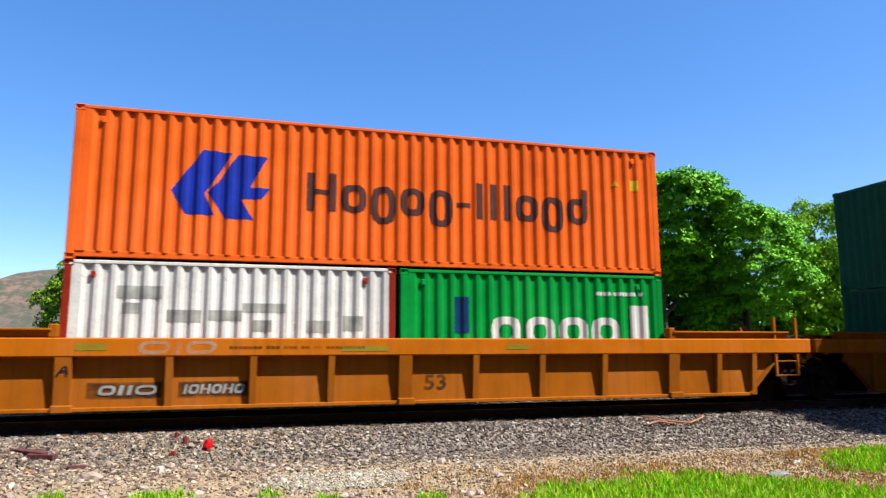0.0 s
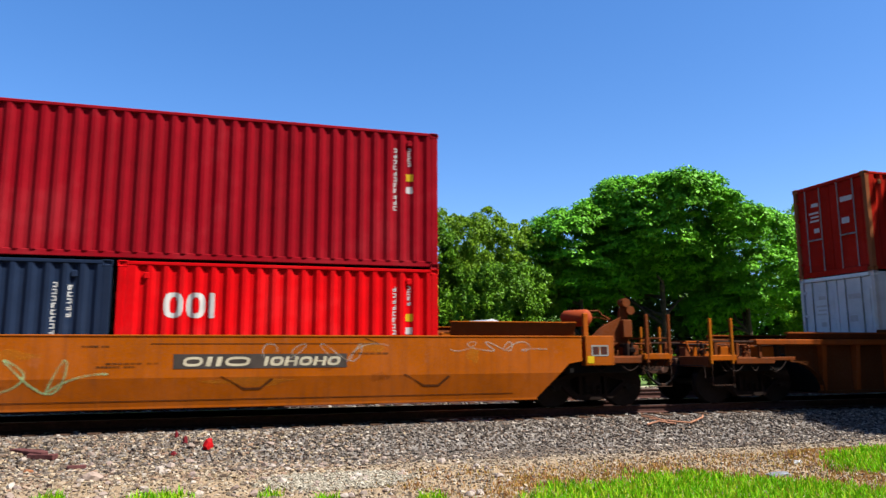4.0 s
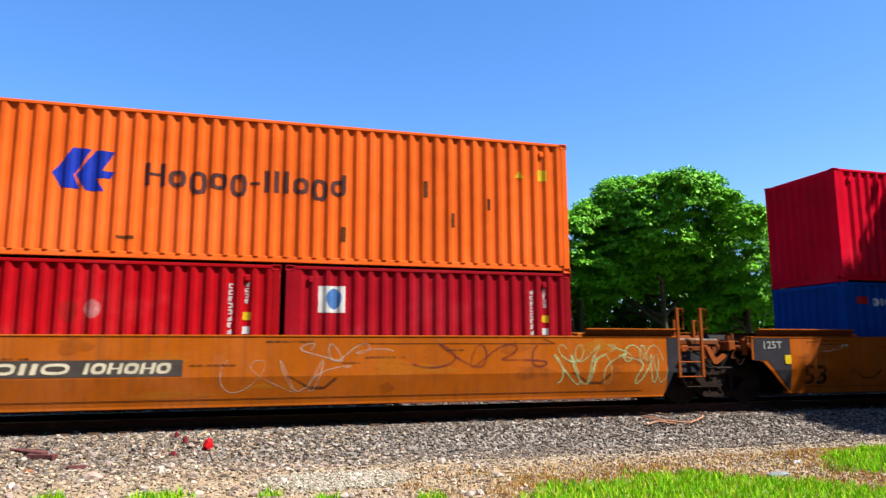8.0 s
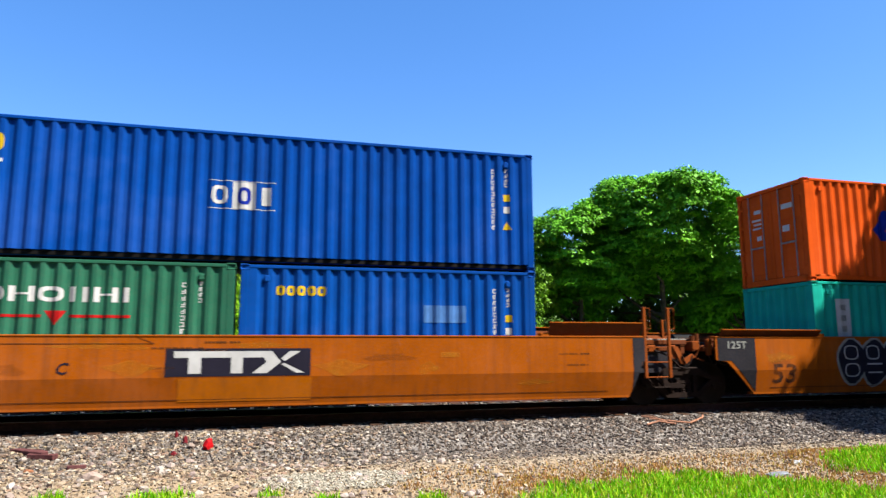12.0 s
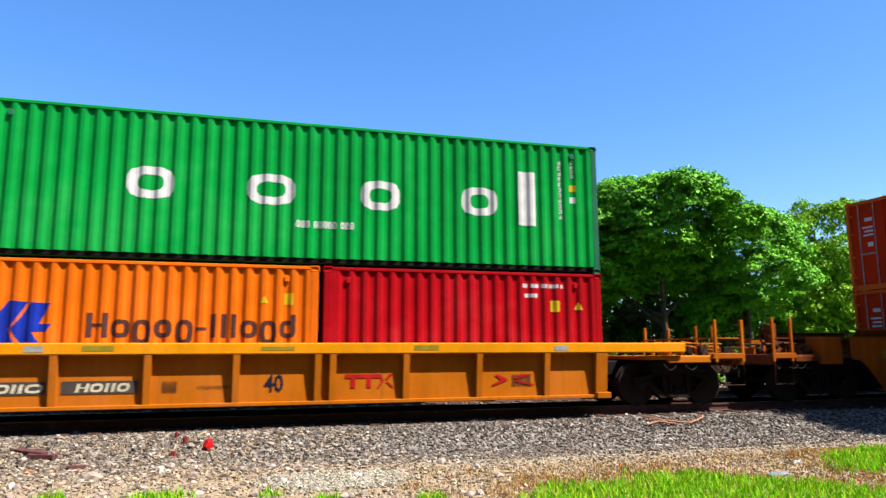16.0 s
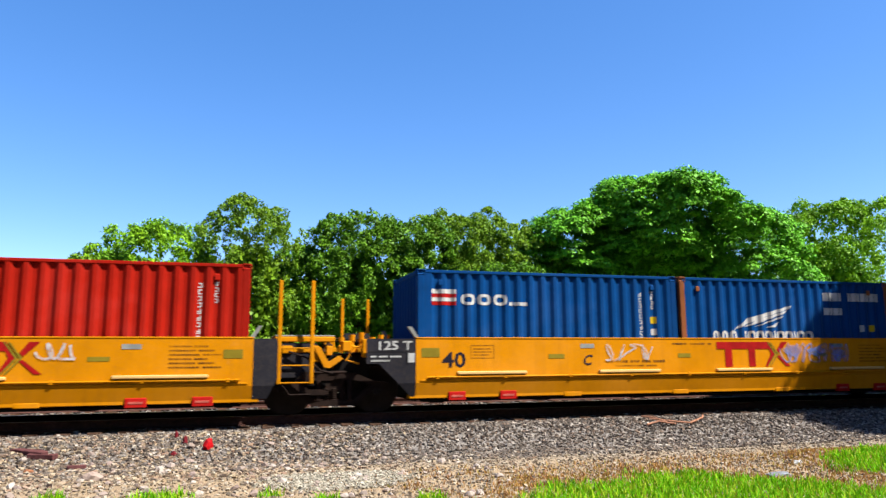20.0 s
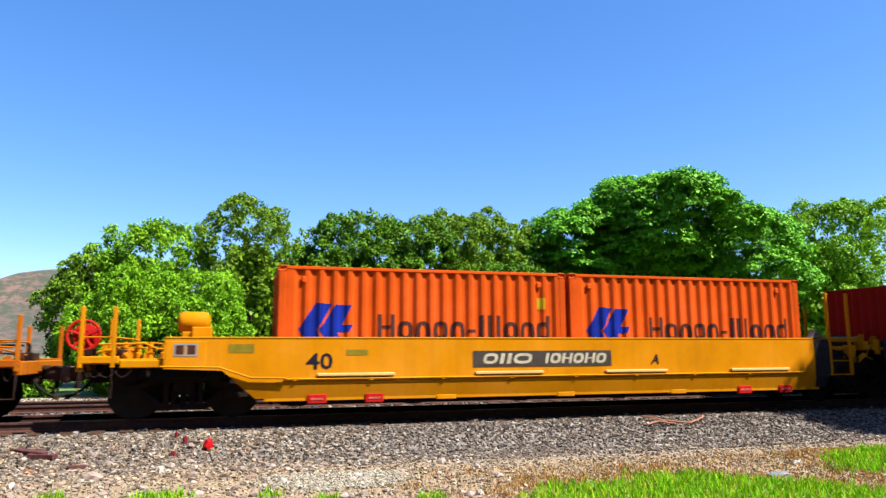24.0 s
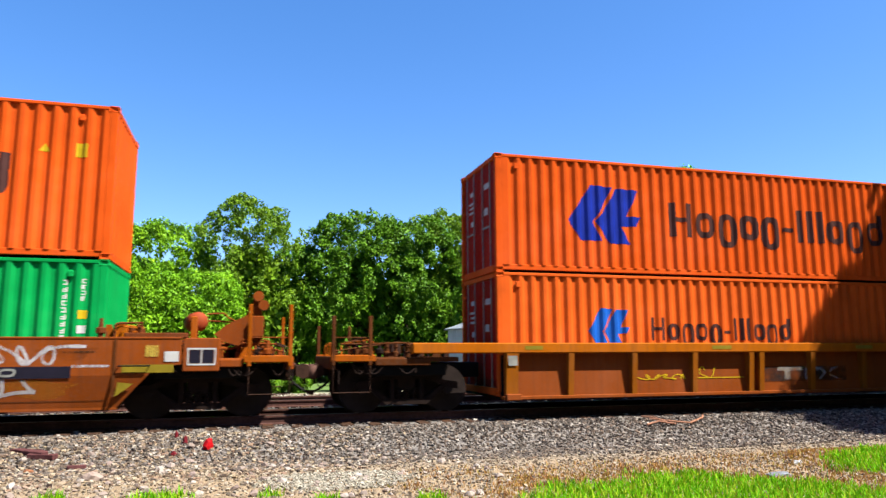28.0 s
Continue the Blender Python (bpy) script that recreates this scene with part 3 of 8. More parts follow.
def bogie(car, x):
    b = part("truck", cached(("truck",), lambda: box(-0.20, 0.20, -1.05, 1.05, 0.44, 0.70, 0.03)), TRUCK_STEEL, car, "cast steel truck with sprung side frames", at=pose(x, 0, 0))
    for s in (-1, 1):
        part("side_frame", cached(("side_frame",), side_frame_bm), TRUCK_STEEL, b, at=pose(0, s * 1.0, 0))
        for dx in (-0.16, 0.0, 0.16):
            part("spring", cached(("spring",), spring_bm), TRUCK_STEEL, b, at=pose(dx, s * 1.0, 0))
    part("brake_beam", cached(("brake_beam",), lambda: box(0.33, 0.42, -0.85, 0.85, 0.36, 0.46, 0.02)), TRUCK_STEEL, b)
    for i, dx in enumerate((-0.86, 0.86)):
        w = part("wheelset", cached(("wheelset",), wheelset_bm), WHEEL_STEEL, b, "steel axle with two wheels", at=pose(dx, 0, WHEEL_R))
        WHEELS.append((w, i))
        for s in (-1, 1):
            part("brake_shoe", cached(("brake_shoe", i), lambda: plate([(0.40, -0.16), (0.50, -0.18), (0.52, 0.0), (0.50, 0.20), (0.44, 0.20), (0.475, 0.0)] if i == 0 else [(-0.40, -0.16), (-0.50, -0.18), (-0.52, 0.0), (-0.50, 0.20), (-0.44, 0.20), (-0.475, 0.0)], -0.05, 0.05)), TRUCK_STEEL, b, at=pose(dx, s * 0.76, WHEEL_R))
    return b


# ---- well cars ----
CL = 12.192


def coupler(car, x, side):
    """side: -1 for the end towards -x."""
    part("coupler_shank", box(min(x, x - side * 1.0), max(x, x - side * 1.0), -0.10, 0.10, 0.72, 0.92, 0.03), TRUCK_STEEL, car)
    head = plate([(x - side * 0.04, 0.70), (x - side * 0.02, 0.93), (x - side * 0.16, 0.97), (x - side * 0.30, 0.91), (x - side * 0.30, 0.73), (x - side * 0.16, 0.67)], -0.21, 0.19)
    part("coupler_head", head, COUPLER_RUST, car, "rusty coupler head")
    part("coupler_knuckle", lathe([(0.06, 0.0), (0.105, 0.03), (0.115, 0.14), (0.105, 0.27), (0.05, 0.30)], 12), KNUCKLE_RUST, car, "worn rusty coupler knuckle", at=pose(x + side * 0.05, -0.13 * side, 0.66), smooth=True)
    part("guard_arm", plate([(x - side * 0.10, 0.74), (x + side * 0.12, 0.76), (x + side * 0.16, 0.83), (x + side * 0.12, 0.90), (x - side * 0.10, 0.92)], 0.12 * side - 0.06, 0.12 * side + 0.06), COUPLER_RUST, car)
    part("lock_lifter", rod((x - side * 0.12, -0.04, 0.56), (x - side * 0.12, -0.04, 0.70), 0.035, 8), TRUCK_STEEL, car)
    part("yoke_bar", box(min(x - side * 0.28, x - side * 0.75), max(x - side * 0.28, x - side * 0.75), -0.16, 0.16, 0.90, 0.98, 0.02), COUPLER_RUST, car)
    part("striker", box(min(x - side * 0.42, x - side * 0.60), max(x - side * 0.42, x - side * 0.60), -0.30, 0.30, 0.64, 1.04, 0.03), COUPLER_RUST, car)
    part("air_hose", tube([(x - side * d, -0.36, z) for d, z in ((0.46, 0.84), (0.44, 0.72), (0.36, 0.60), (0.24, 0.50), (0.12, 0.43), (0.02, 0.40))], 0.028), BLACK_STEEL, car)
    part("hose_head", box(min(x - side * 0.09, x), max(x - side * 0.09, x), -0.41, -0.32, 0.36, 0.45, 0.015), COUPLER_RUST, car)
    part("uncoupling_lever", tube([(x - side * 0.45, -1.38, 0.60), (x - side * 0.45, -1.36, 0.86), (x - side * 0.45, -1.28, 0.87), (x - side * 0.36, -0.15, 0.87)], 0.015), TRUCK_STEEL, car)


def side_wheel(car, col, x, y, z, r, label):
    """A hand wheel that faces the side of the track, dished, with five spokes."""
    n = 20
    w = part("brake_wheel", tube([(x + r * math.cos(a), y, z + r * math.sin(a)) for a in [2 * math.pi * i / n for i in range(n + 1)]], 0.03), col, car, label)
    for i in range(5):
        a = i * 2 * math.pi / 5 + 0.3
        part("spoke", rod((x, y + 0.06, z), (x + r * math.cos(a), y, z + r * math.sin(a)), 0.026, 6), col, w)
    part("hub", rod((x, y - 0.02, z), (x, y + 0.16, z), 0.08, 12), col, w)
    part("gear_case", lathe([(0.04, 0.0), (r * 0.78, 0.02), (r * 0.80, 0.1), (r * 0.4, 0.16), (0.05, 0.18)], 14), col, w, at=pose(x, y + 0.10, z, -90, 0, 0))


def clutter(car, X, d0, d1, zd, seed, cols, n=14, y0=-1.25, y1=0.6):
    """Brake pipes, valves, brackets and chains on an end platform."""
    r = random.Random(seed)
    for i in range(n):
        d, y, c = r.uniform(d0, d1), r.uniform(y0, y1), cols[r.randrange(len(cols))]
        k = i % 5
        if k == 0:
            w, h = r.uniform(0.05, 0.14), r.uniform(0.08, 0.26)
            part("bracket", plate([(X(d) - w, zd), (X(d) + w, zd), (X(d) + w * r.uniform(0.2, 1), zd + h), (X(d) - w * r.uniform(0.2, 1), zd + h)], y, y + r.uniform(0.03, 0.1)), c, car)
        elif k == 1:
            part("valve", lathe([(0.05, 0.0), (0.05, 0.06), (0.085, 0.08), (0.085, 0.16), (0.04, 0.18), (0.03, r.uniform(0.22, 0.36))], 8), c, car, at=pose(X(d), y, zd))
        elif k == 2:
            e = min(d1, d + r.uniform(0.3, 0.8))
            h = r.uniform(0.1, 0.34)
            part("air_pipe", tube([(X(d), y, zd), (X(d), y, zd + h), (X(d + (e - d) * 0.15), y, zd + h + 0.04), (X(e), y + r.uniform(-0.2, 0.2), zd + h + r.uniform(-0.05, 0.08)), (X(e), y, zd)], r.uniform(0.014, 0.026)), c, car)
        elif k == 3:
            s = r.uniform(0.06, 0.13)
            part("valve_box", box(X(d) - s, X(d) + s, y, y + r.uniform(0.1, 0.25), zd, zd + r.uniform(0.1, 0.28), 0.015), c, car)
        else:
            e = min(d1, d + r.uniform(0.25, 0.6))
            part("chain", tube([(X(d + (e - d) * j / 6), -1.36 + r.uniform(-0.01, 0.01), zd - 0.1 - 0.22 * math.sin(math.pi * j / 6)) for j in range(7)], 0.014), TRUCK_STEEL, car)


def hand_wheel(car, col, x, y, z, r, label):
    w = part("brake_wheel", tube([(x, y + r * math.cos(a), z + r * math.sin(a)) for a in [2 * math.pi * i / 18 for i in range(19)]], 0.024), col, car, label)
    for i in range(4):
        a = i * math.pi / 2 + 0.4
        part("spoke", rod((x, y, z), (x, y + r * math.cos(a), z + r * math.sin(a)), 0.018, 6), col, w)
    part("hub", rod((x - 0.05, y, z), (x + 0.05, y, z), 0.05, 10), col, w)


def end_works(car, col, kind, side, base, spec):
    """Platform, draft sill and fittings at one end. base: x of the container's end; side -1 or 1; distances run outwards."""
    def X(d):
        return base + side * d

    def blk(name, d0, d1, y0, y1, z0, z1, c=None, bevel=0.015, label=""):
        return part(name, box(min(X(d0), X(d1)), max(X(d0), X(d1)), min(y0, y1), max(y0, y1), z0, z1, bevel), c or col, car, label)

    def pipe(name, pts, r, c=None):
        return part(name, tube([(X(d), y, z) for d, y, z in pts], r), c or fit_col, car)
    reach, truck_d = spec["reach"], spec["truck"]
    fit_col = spec.get("fit_col", col)
    if kind == "coupler":
        sa, sb, stop = spec["stands"]
        deck = sb + 0.05
        zd = spec.get("deck", 1.10)
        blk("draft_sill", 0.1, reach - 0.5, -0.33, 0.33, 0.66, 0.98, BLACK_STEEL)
        # Bolster, wide and near black: shadows around the truck are put into it too.
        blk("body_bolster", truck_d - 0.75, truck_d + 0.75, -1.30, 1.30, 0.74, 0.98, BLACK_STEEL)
        blk("end_platform", truck_d - 1.0, deck, -1.38, 1.38, zd - 0.09, zd, fit_col)
        blk("end_sill", deck - 0.10, deck + 0.02, -1.38, 1.38, zd - 0.22, zd + 0.02, fit_col)
        bx = spec.get("box")
        for s in (-1, 1):
            blk("platform_edge", sa - 0.1, deck, s * 1.45, s * 1.38, zd - 0.08, zd + 0.05, spec.get("edge_col", CAR_ORANGE))
            blk("side_channel", bx[1] if bx else truck_d - 0.4, sa - 0.11, s * 1.40, s * 1.33, zd - 0.16, zd - 0.02, fit_col)
            for d in (sa, sb):
                blk("corner_stanchion", d - 0.035, d + 0.035, s * 1.45, s * 1.39, zd - 0.15, stop - (0.1 if s > 0 else 0), spec.get("stand_col", fit_col), 0.008)
            part("sill_step", tube([(X(sb), s * 1.43, zd - 0.1), (X(sb), s * 1.43, 0.44), (X(sa), s * 1.43, 0.44), (X(sa), s * 1.43, zd - 0.1)], 0.013), COUPLER_RUST, car)
            if bx:
                d0, d1, z0, z1 = bx
                blk("end_box", d0, d1, s * 1.475, s * 0.95, z0, z1, spec.get("box_col", col))
                if s < 0 and spec.get("data", True):
                    bm = shape_bm([rect(X((d0 + d1) / 2) - 0.2, z0 + 0.2, 0.4, 0.03), rect(X((d0 + d1) / 2) - 0.2, z0 + 0.40, 0.4, 0.03), rect(X((d0 + d1) / 2) - 0.2, z0 + 0.23, 0.03, 0.17), rect(X((d0 + d1) / 2) - 0.015, z0 + 0.23, 0.03, 0.17), rect(X((d0 + d1) / 2) + 0.17, z0 + 0.23, 0.03, 0.17)])
                    for v in bm.verts:
                        v.co.y = -1.481
                    part("data_panel", bm, M_GREY, car, "framed data stencil")
                    fields = shape_bm([rect(X((d0 + d1) / 2) + e, z0 + 0.235, 0.13, 0.16) for e in (-0.165, 0.03)])
                    for v in fields.verts:
                        v.co.y = -1.479
                    part("data_field", fields, M_LETTER, car)
                    if spec.get("tab"):
                        tab = shape_bm([rect(min(X(d0), X(d1)) + 0.05, z0 + 0.05, 0.15, 0.15)])
                        for v in tab.verts:
                            v.co.y = -1.481
                        part("sticker", tab, M_YELLOW, car, "yellow square")
        bogie(car, X(truck_d))
        coupler(car, X(reach), side)
        fit = spec.get("fit", "")
        if "frame" in fit:
            f0 = truck_d
            for d in (f0, f0 + 0.62, f0 + 1.2):
                blk("rail_post", d - 0.04, d + 0.04, -1.42, -1.36, zd, 1.42, fit_col, 0.008)
                blk("rail_post", d - 0.04, d + 0.04, 1.36, 1.42, zd, 1.42, fit_col, 0.008)
            for s in (-1, 1):
                blk("top_bar", f0 - 0.05, f0 + 1.25, s * 1.43, s * 1.37, 1.39, 1.43, COUPLER_RUST, 0.008)
            blk("valve_box", f0 - 0.42, f0 - 0.02, -1.36, -1.05, zd, zd + 0.24, CAR_ORANGE)
            blk("lifting_lug", f0 - 0.62, f0 - 0.50, -1.36, -1.20, zd, zd + 0.40, COUPLER_RUST)
        if "drum" in fit:
            d = spec.get("drum", truck_d - 0.15)
            part("air_reservoir", lathe([(0.03, 0.0), (0.13, 0.02), (0.185, 0.08), (0.185, 0.62), (0.13, 0.68), (0.03, 0.70)], 16), DRUM_RED, car, "rusty red steel air reservoir", at=pose(X(d + 0.35 * math.sin(radians(spec.get("drum_turn", 12)))), -1.10, spec.get("drum_z", 1.99), -90, 0, spec.get("drum_turn", 12) * side), smooth=True)
            zb = spec.get("drum_z", 1.99) - 0.15
            blk("reservoir_bracket", d - 0.06, d + 0.06, -1.24, -1.16, zd, zb + 0.24, CAR_ORANGE)
            blk("reservoir_bracket", d - 0.05, d + 0.05, -0.62, -0.54, zd, zb, fit_col)
            blk("equipment_shelf", d - 0.7, d + 0.6, -1.40, -0.3, zb - 0.38, zb - 0.32, fit_col)
            pipe("air_pipe", [(d + 0.2, -0.9, zb + 0.30), (d + 0.5, -0.88, zb + 0.32), (d + 0.62, -0.85, zb + 0.22), (d + 0.9, -0.8, zb + 0.10)], 0.018)
            pipe("air_pipe", [(d + 0.2, -0.85, zb + 0.18), (d + 0.6, -0.8, zb + 0.16), (d + 1.0, -0.75, zb + 0.06)], 0.018)
        if "mast" in fit:
            part("brake_mast", plate([(X(sa - 0.02), zd), (X(sa + 0.22), zd), (X(sa + 0.20), 1.86), (X(sa + 0.30), 2.06), (X(sa + 0.18), 2.20), (X(sa - 0.04), 2.14), (X(sa + 0.0), 1.80)], -0.95, -0.80), COUPLER_RUST, car)
            part("chain_sheave", rod((X(sa + 0.12), -1.02, 2.05), (X(sa + 0.12), -0.78, 2.05), 0.12, 12), COUPLER_RUST, car)
        if "hoist" in fit:
            d = spec.get("drum", truck_d - 0.15)
            part("brake_lever_frame", plate([(X(d + 0.55), 1.40), (X(d + 1.0), 1.28), (X(d + 1.22), 1.40), (X(d + 1.22), 2.30), (X(d + 1.08), 2.38), (X(d + 1.0), 1.95), (X(d + 0.55), 1.72), (X(d + 0.35), 1.55)], -0.92, -0.84), fit_col, car)
            for dz in (0.0, 0.17):
                part("chain_sheave", rod((X(d + 1.14 + dz * 0.6), -1.02, 2.28 - dz), (X(d + 1.14 + dz * 0.6), -0.80, 2.28 - dz), 0.10, 12), fit_col, car)
            blk("brake_housing", d + 1.02, d + 1.25, -1.05, -0.7, 1.5, 1.9, fit_col)
        if "seat" in fit:
            n = 10
            top = [(0.24 * math.cos(math.pi * i / n), 1.82 + 0.24 * math.sin(math.pi * i / n)) for i in range(n + 1)]
            part("brake_housing", plate([(X(sb - 0.62) + px, pz) for px, pz in top] + [(X(sb - 0.62) - 0.2, 1.15), (X(sb - 0.62) + 0.2, 1.15)], -0.95, -0.72), fit_col, car)
            blk("housing_foot", sb - 0.85, sb - 0.4, -1.0, -0.6, 1.10, 1.22, fit_col)
        if "arch" in fit:
            dm, ya = (sa + sb) / 2 + 0.02, -1.12
            part("brake_hoop", tube([(X(dm - 0.25), ya, zd)] + [(X(dm - 0.25 * math.cos(math.pi * i / 10)), ya, 1.72 + 0.27 * math.sin(math.pi * i / 10)) for i in range(11)] + [(X(dm + 0.25), ya, zd)], 0.030), CAR_YELLOW, car, "yellow tubular brake hoop")
            part("brake_housing", plate([(X(dm - 0.17), 1.40), (X(dm + 0.05), 1.40), (X(dm + 0.12), 1.62), (X(dm + 0.12), 1.86), (X(dm - 0.02), 1.90), (X(dm - 0.12), 1.72)], ya + 0.10, ya + 0.24), CAR_YELLOW, car)
            pipe("brake_chain", [(dm + 0.1, ya + 0.1, 1.55), (dm - 0.1, ya + 0.1, 1.42), (dm - 0.9, -1.0, 1.40), (dm - 1.6, -1.0, 1.36)], 0.03, COUPLER_RUST)
        if "bell" in fit:
            wx, wy, wz = spec["wheel_at"]
            bell = part("brake_housing", lathe([(0.05, 0.0), (0.22, 0.02), (0.24, 0.12), (0.17, 0.20), (0.11, 0.30), (0.12, 0.40), (0.05, 0.42)], 14), SIGN_RED, car, "red hand brake housing", at=pose(X(wx), wy, wz - 0.26))
            part("brake_wheel", tube([(0.25 * math.cos(a), 0.22 * math.sin(a), 0.42 + 0.10 * math.sin(a)) for a in [2 * math.pi * i / 18 for i in range(19)]], 0.028), SIGN_RED, bell, "red hand brake wheel")
            for i in range(4):
                a = i * math.pi / 2 + 0.5
                part("spoke", rod((0, 0, 0.40), (0.25 * math.cos(a), 0.22 * math.sin(a), 0.42 + 0.10 * math.sin(a)), 0.02, 6), SIGN_RED, bell)
            blk("brake_stand", wx - 0.06, wx + 0.06, wy + 0.05, wy + 0.15, zd, wz - 0.2, fit_col)
        if "side" in fit:
            wx, wy, wz = spec["wheel_at"]
            side_wheel(car, SIGN_RED, X(wx), wy, wz, 0.28, "red hand brake wheel")
            blk("brake_stand", wx - 0.06, wx + 0.06, wy + 0.2, wy + 0.3, zd, wz + 0.2, fit_col)
        elif "wheel" in fit:
            hand_wheel(car, SIGN_RED if "red" in fit else fit_col, X(sb - 0.42), -0.75, 1.58, 0.25, "red hand brake wheel" if "red" in fit else "hand brake wheel")
            blk("brake_stand", sb - 0.58, sb - 0.48, -0.9, -0.6, 1.1, 1.85, fit_col)
        if "tank" in fit:
            part("brake_cylinder", lathe([(0.04, 0.0), (0.17, 0.03), (0.21, 0.1), (0.21, 0.5), (0.15, 0.58), (0.05, 0.6)], 16), col, car, "rust-topped steel cylinder", at=pose(X(truck_d + 0.2), -0.65, 1.78, 0, 90 * -side, 0), smooth=True)
            blk("cylinder_seat", truck_d - 0.35, truck_d + 0.1, -0.85, -0.45, 1.38, 1.60, fit_col)
            blk("valve_box", truck_d - 0.45, truck_d - 0.1, -1.2, -0.85, 1.4, 1.68, fit_col)
        d0 = max(truck_d - 0.3, (bx[1] if bx else 0) + 0.1)
        for i in range(4):
            d = d0 + 0.22 * i
            if d < sb - 0.3:
                part("valve", lathe([(0.06, 0.0), (0.06, 0.10), (0.035, 0.12), (0.035, 0.18), (0.05, 0.2), (0.05, 0.26 + 0.05 * (i % 2))], 8), fit_col, car, at=pose(X(d), -0.62 - 0.16 * (i % 2), zd))
        pipe("air_pipe", [(d0 - 0.6, -0.85, zd + 0.16), (d0 + 0.1, -0.85, zd + 0.18), (d0 + 0.3, -0.95, zd + 0.28), (sb - 0.2, -0.95, zd + 0.26)], 0.02)
        pipe("air_pipe", [(d0 - 0.5, -0.55, zd + 0.24), (d0 + 0.4, -0.5, zd + 0.3), (sb - 0.1, -0.52, zd + 0.12)], 0.02)
        pipe("cross_rod", [(sa, -1.40, zd + 0.38), (sa, 1.40, zd + 0.38)], 0.02)
        pipe("hand_rail", [(sa, -1.40, zd + 0.38), (sb, -1.40, zd + 0.38)], 0.015)
        blk("walkway", truck_d - 0.5, sb - 0.5, 0.2, 0.8, 1.34, 1.38, BLACK_STEEL)
        clutter(car, X, d0 - 0.1, sb - 0.05, zd, int(base * 10 + truck_d * 100) + len(MOVING), (fit_col, COUPLER_RUST, fit_col, TRUCK_STEEL, spec.get("edge_col", CAR_ORANGE)), 20)
        clutter(car, X, truck_d - 1.2, d0 + 0.2, zd, 7 + len(MOVING), (fit_col, COUPLER_RUST, TRUCK_STEEL), 8, -1.2, 0.9)
    else:
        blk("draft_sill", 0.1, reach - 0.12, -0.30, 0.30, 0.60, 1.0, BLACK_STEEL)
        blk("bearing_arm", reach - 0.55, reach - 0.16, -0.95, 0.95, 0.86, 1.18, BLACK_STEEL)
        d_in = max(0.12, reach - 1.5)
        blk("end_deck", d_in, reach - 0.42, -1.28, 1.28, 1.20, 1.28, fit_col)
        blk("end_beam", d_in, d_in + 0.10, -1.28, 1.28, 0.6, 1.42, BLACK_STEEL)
        lx = spec.get("ladder", 1.02)
        s = -side       # ladders stand at diagonally opposite corners of a joint
        for dd in (lx, lx - 0.6):
            blk("ladder_post", reach - dd - 0.035, reach - dd + 0.035, s * 1.48, s * 1.42, 0.62, stand_top(spec, s), spec.get("stand_col", col), 0.008)
            if "loop" in spec:
                part("post_loop", tube([(X(reach - dd), s * 1.45, 1.68), (X(reach - dd) + 0.15, s * 1.45, 1.68), (X(reach - dd) + 0.15, s * 1.45, stand_top(spec, s) - 0.02), (X(reach - dd), s * 1.45, stand_top(spec, s) - 0.02)], 0.014), spec.get("stand_col", col), car)
        for z in (0.64, 0.96, 1.28):
            pipe("rung", [(reach - lx, s * 1.45, z), (reach - lx + 0.6, s * 1.45, z)], 0.016, spec.get("stand_col", col))
        if side > 0:
            blk("end_panel", reach - lx - 0.05, reach - lx + 0.72, -1.26, -1.22, 0.72, 1.38, CAR_GREY)
            pipe("hook_step", [(reach - lx + 0.05, -1.44, 0.62), (reach - lx + 0.2, -1.42, 0.42), (reach - lx + 0.6, -1.40, 0.42)], 0.016, TRUCK_STEEL)
            # Added black box: the joint's shaded interior put into its colour.
            blk("joint_housing", reach - 1.25, reach - 0.05, -1.05, 1.05, 0.55, 1.16, BLACK_STEEL)
            walk_z = spec.get("walk", 1.44)
            blk("crossover_frame", reach - 1.15, reach - 0.02, -1.28, -1.22, walk_z - 0.10, walk_z, fit_col)
            blk("crossover_tread", reach - 1.15, reach - 0.02, -1.26, 1.0, walk_z + 0.004, walk_z + 0.03, M_GREY, 0.006)
            for i, (d, w, z0, z1) in enumerate(((0.92, 0.20, 1.18, 1.33), (0.60, 0.13, 1.16, 1.34), (0.40, 0.16, 1.02, 1.33), (0.12, 0.12, 1.14, 1.33))):
                blk("valve_box", reach - d - w / 2, reach - d + w / 2, -1.30 + 0.05 * (i % 2), -0.98, z0, z1, fit_col if i % 2 else spec.get("stand_col", col))
            part("slack_lever", plate([(X(reach - 0.42), 1.30), (X(reach - 0.30), 1.30), (X(reach - 0.14), 1.02), (X(reach + 0.06), 1.14), (X(reach + 0.14), 1.08), (X(reach - 0.12), 0.90), (X(reach - 0.22), 0.92)], -1.34, -1.29), spec.get("stand_col", col), car)
            pipe("air_pipe", [(reach - 0.9, -1.33, 1.22), (reach - 0.55, -1.36, 1.10), (reach - 0.30, -1.36, 0.86), (reach - 0.05, -1.30, 0.80)], 0.022, TRUCK_STEEL)
        else:
            bogie(car, X(reach))
            for i in range(5):
                part("valve", lathe([(0.07, 0.0), (0.07, 0.12), (0.04, 0.15), (0.04, 0.2), (0.06, 0.22), (0.06, 0.3 + 0.05 * (i % 3))], 8), fit_col, car, at=pose(X(reach - 0.15 - 0.2 * i), -0.85 - 0.12 * (i % 2), 1.2))
            pipe("air_pipe", [(reach - 0.7, -1.22, 1.34), (reach - 0.35, -1.26, 1.30), (reach - 0.2, -1.26, 1.05), (reach - 0.45, -1.22, 0.98)], 0.022)
            blk("valve_box", reach - 0.30, reach - 0.12, -1.30, -1.0, 1.22, 1.42, spec.get("stand_col", col))
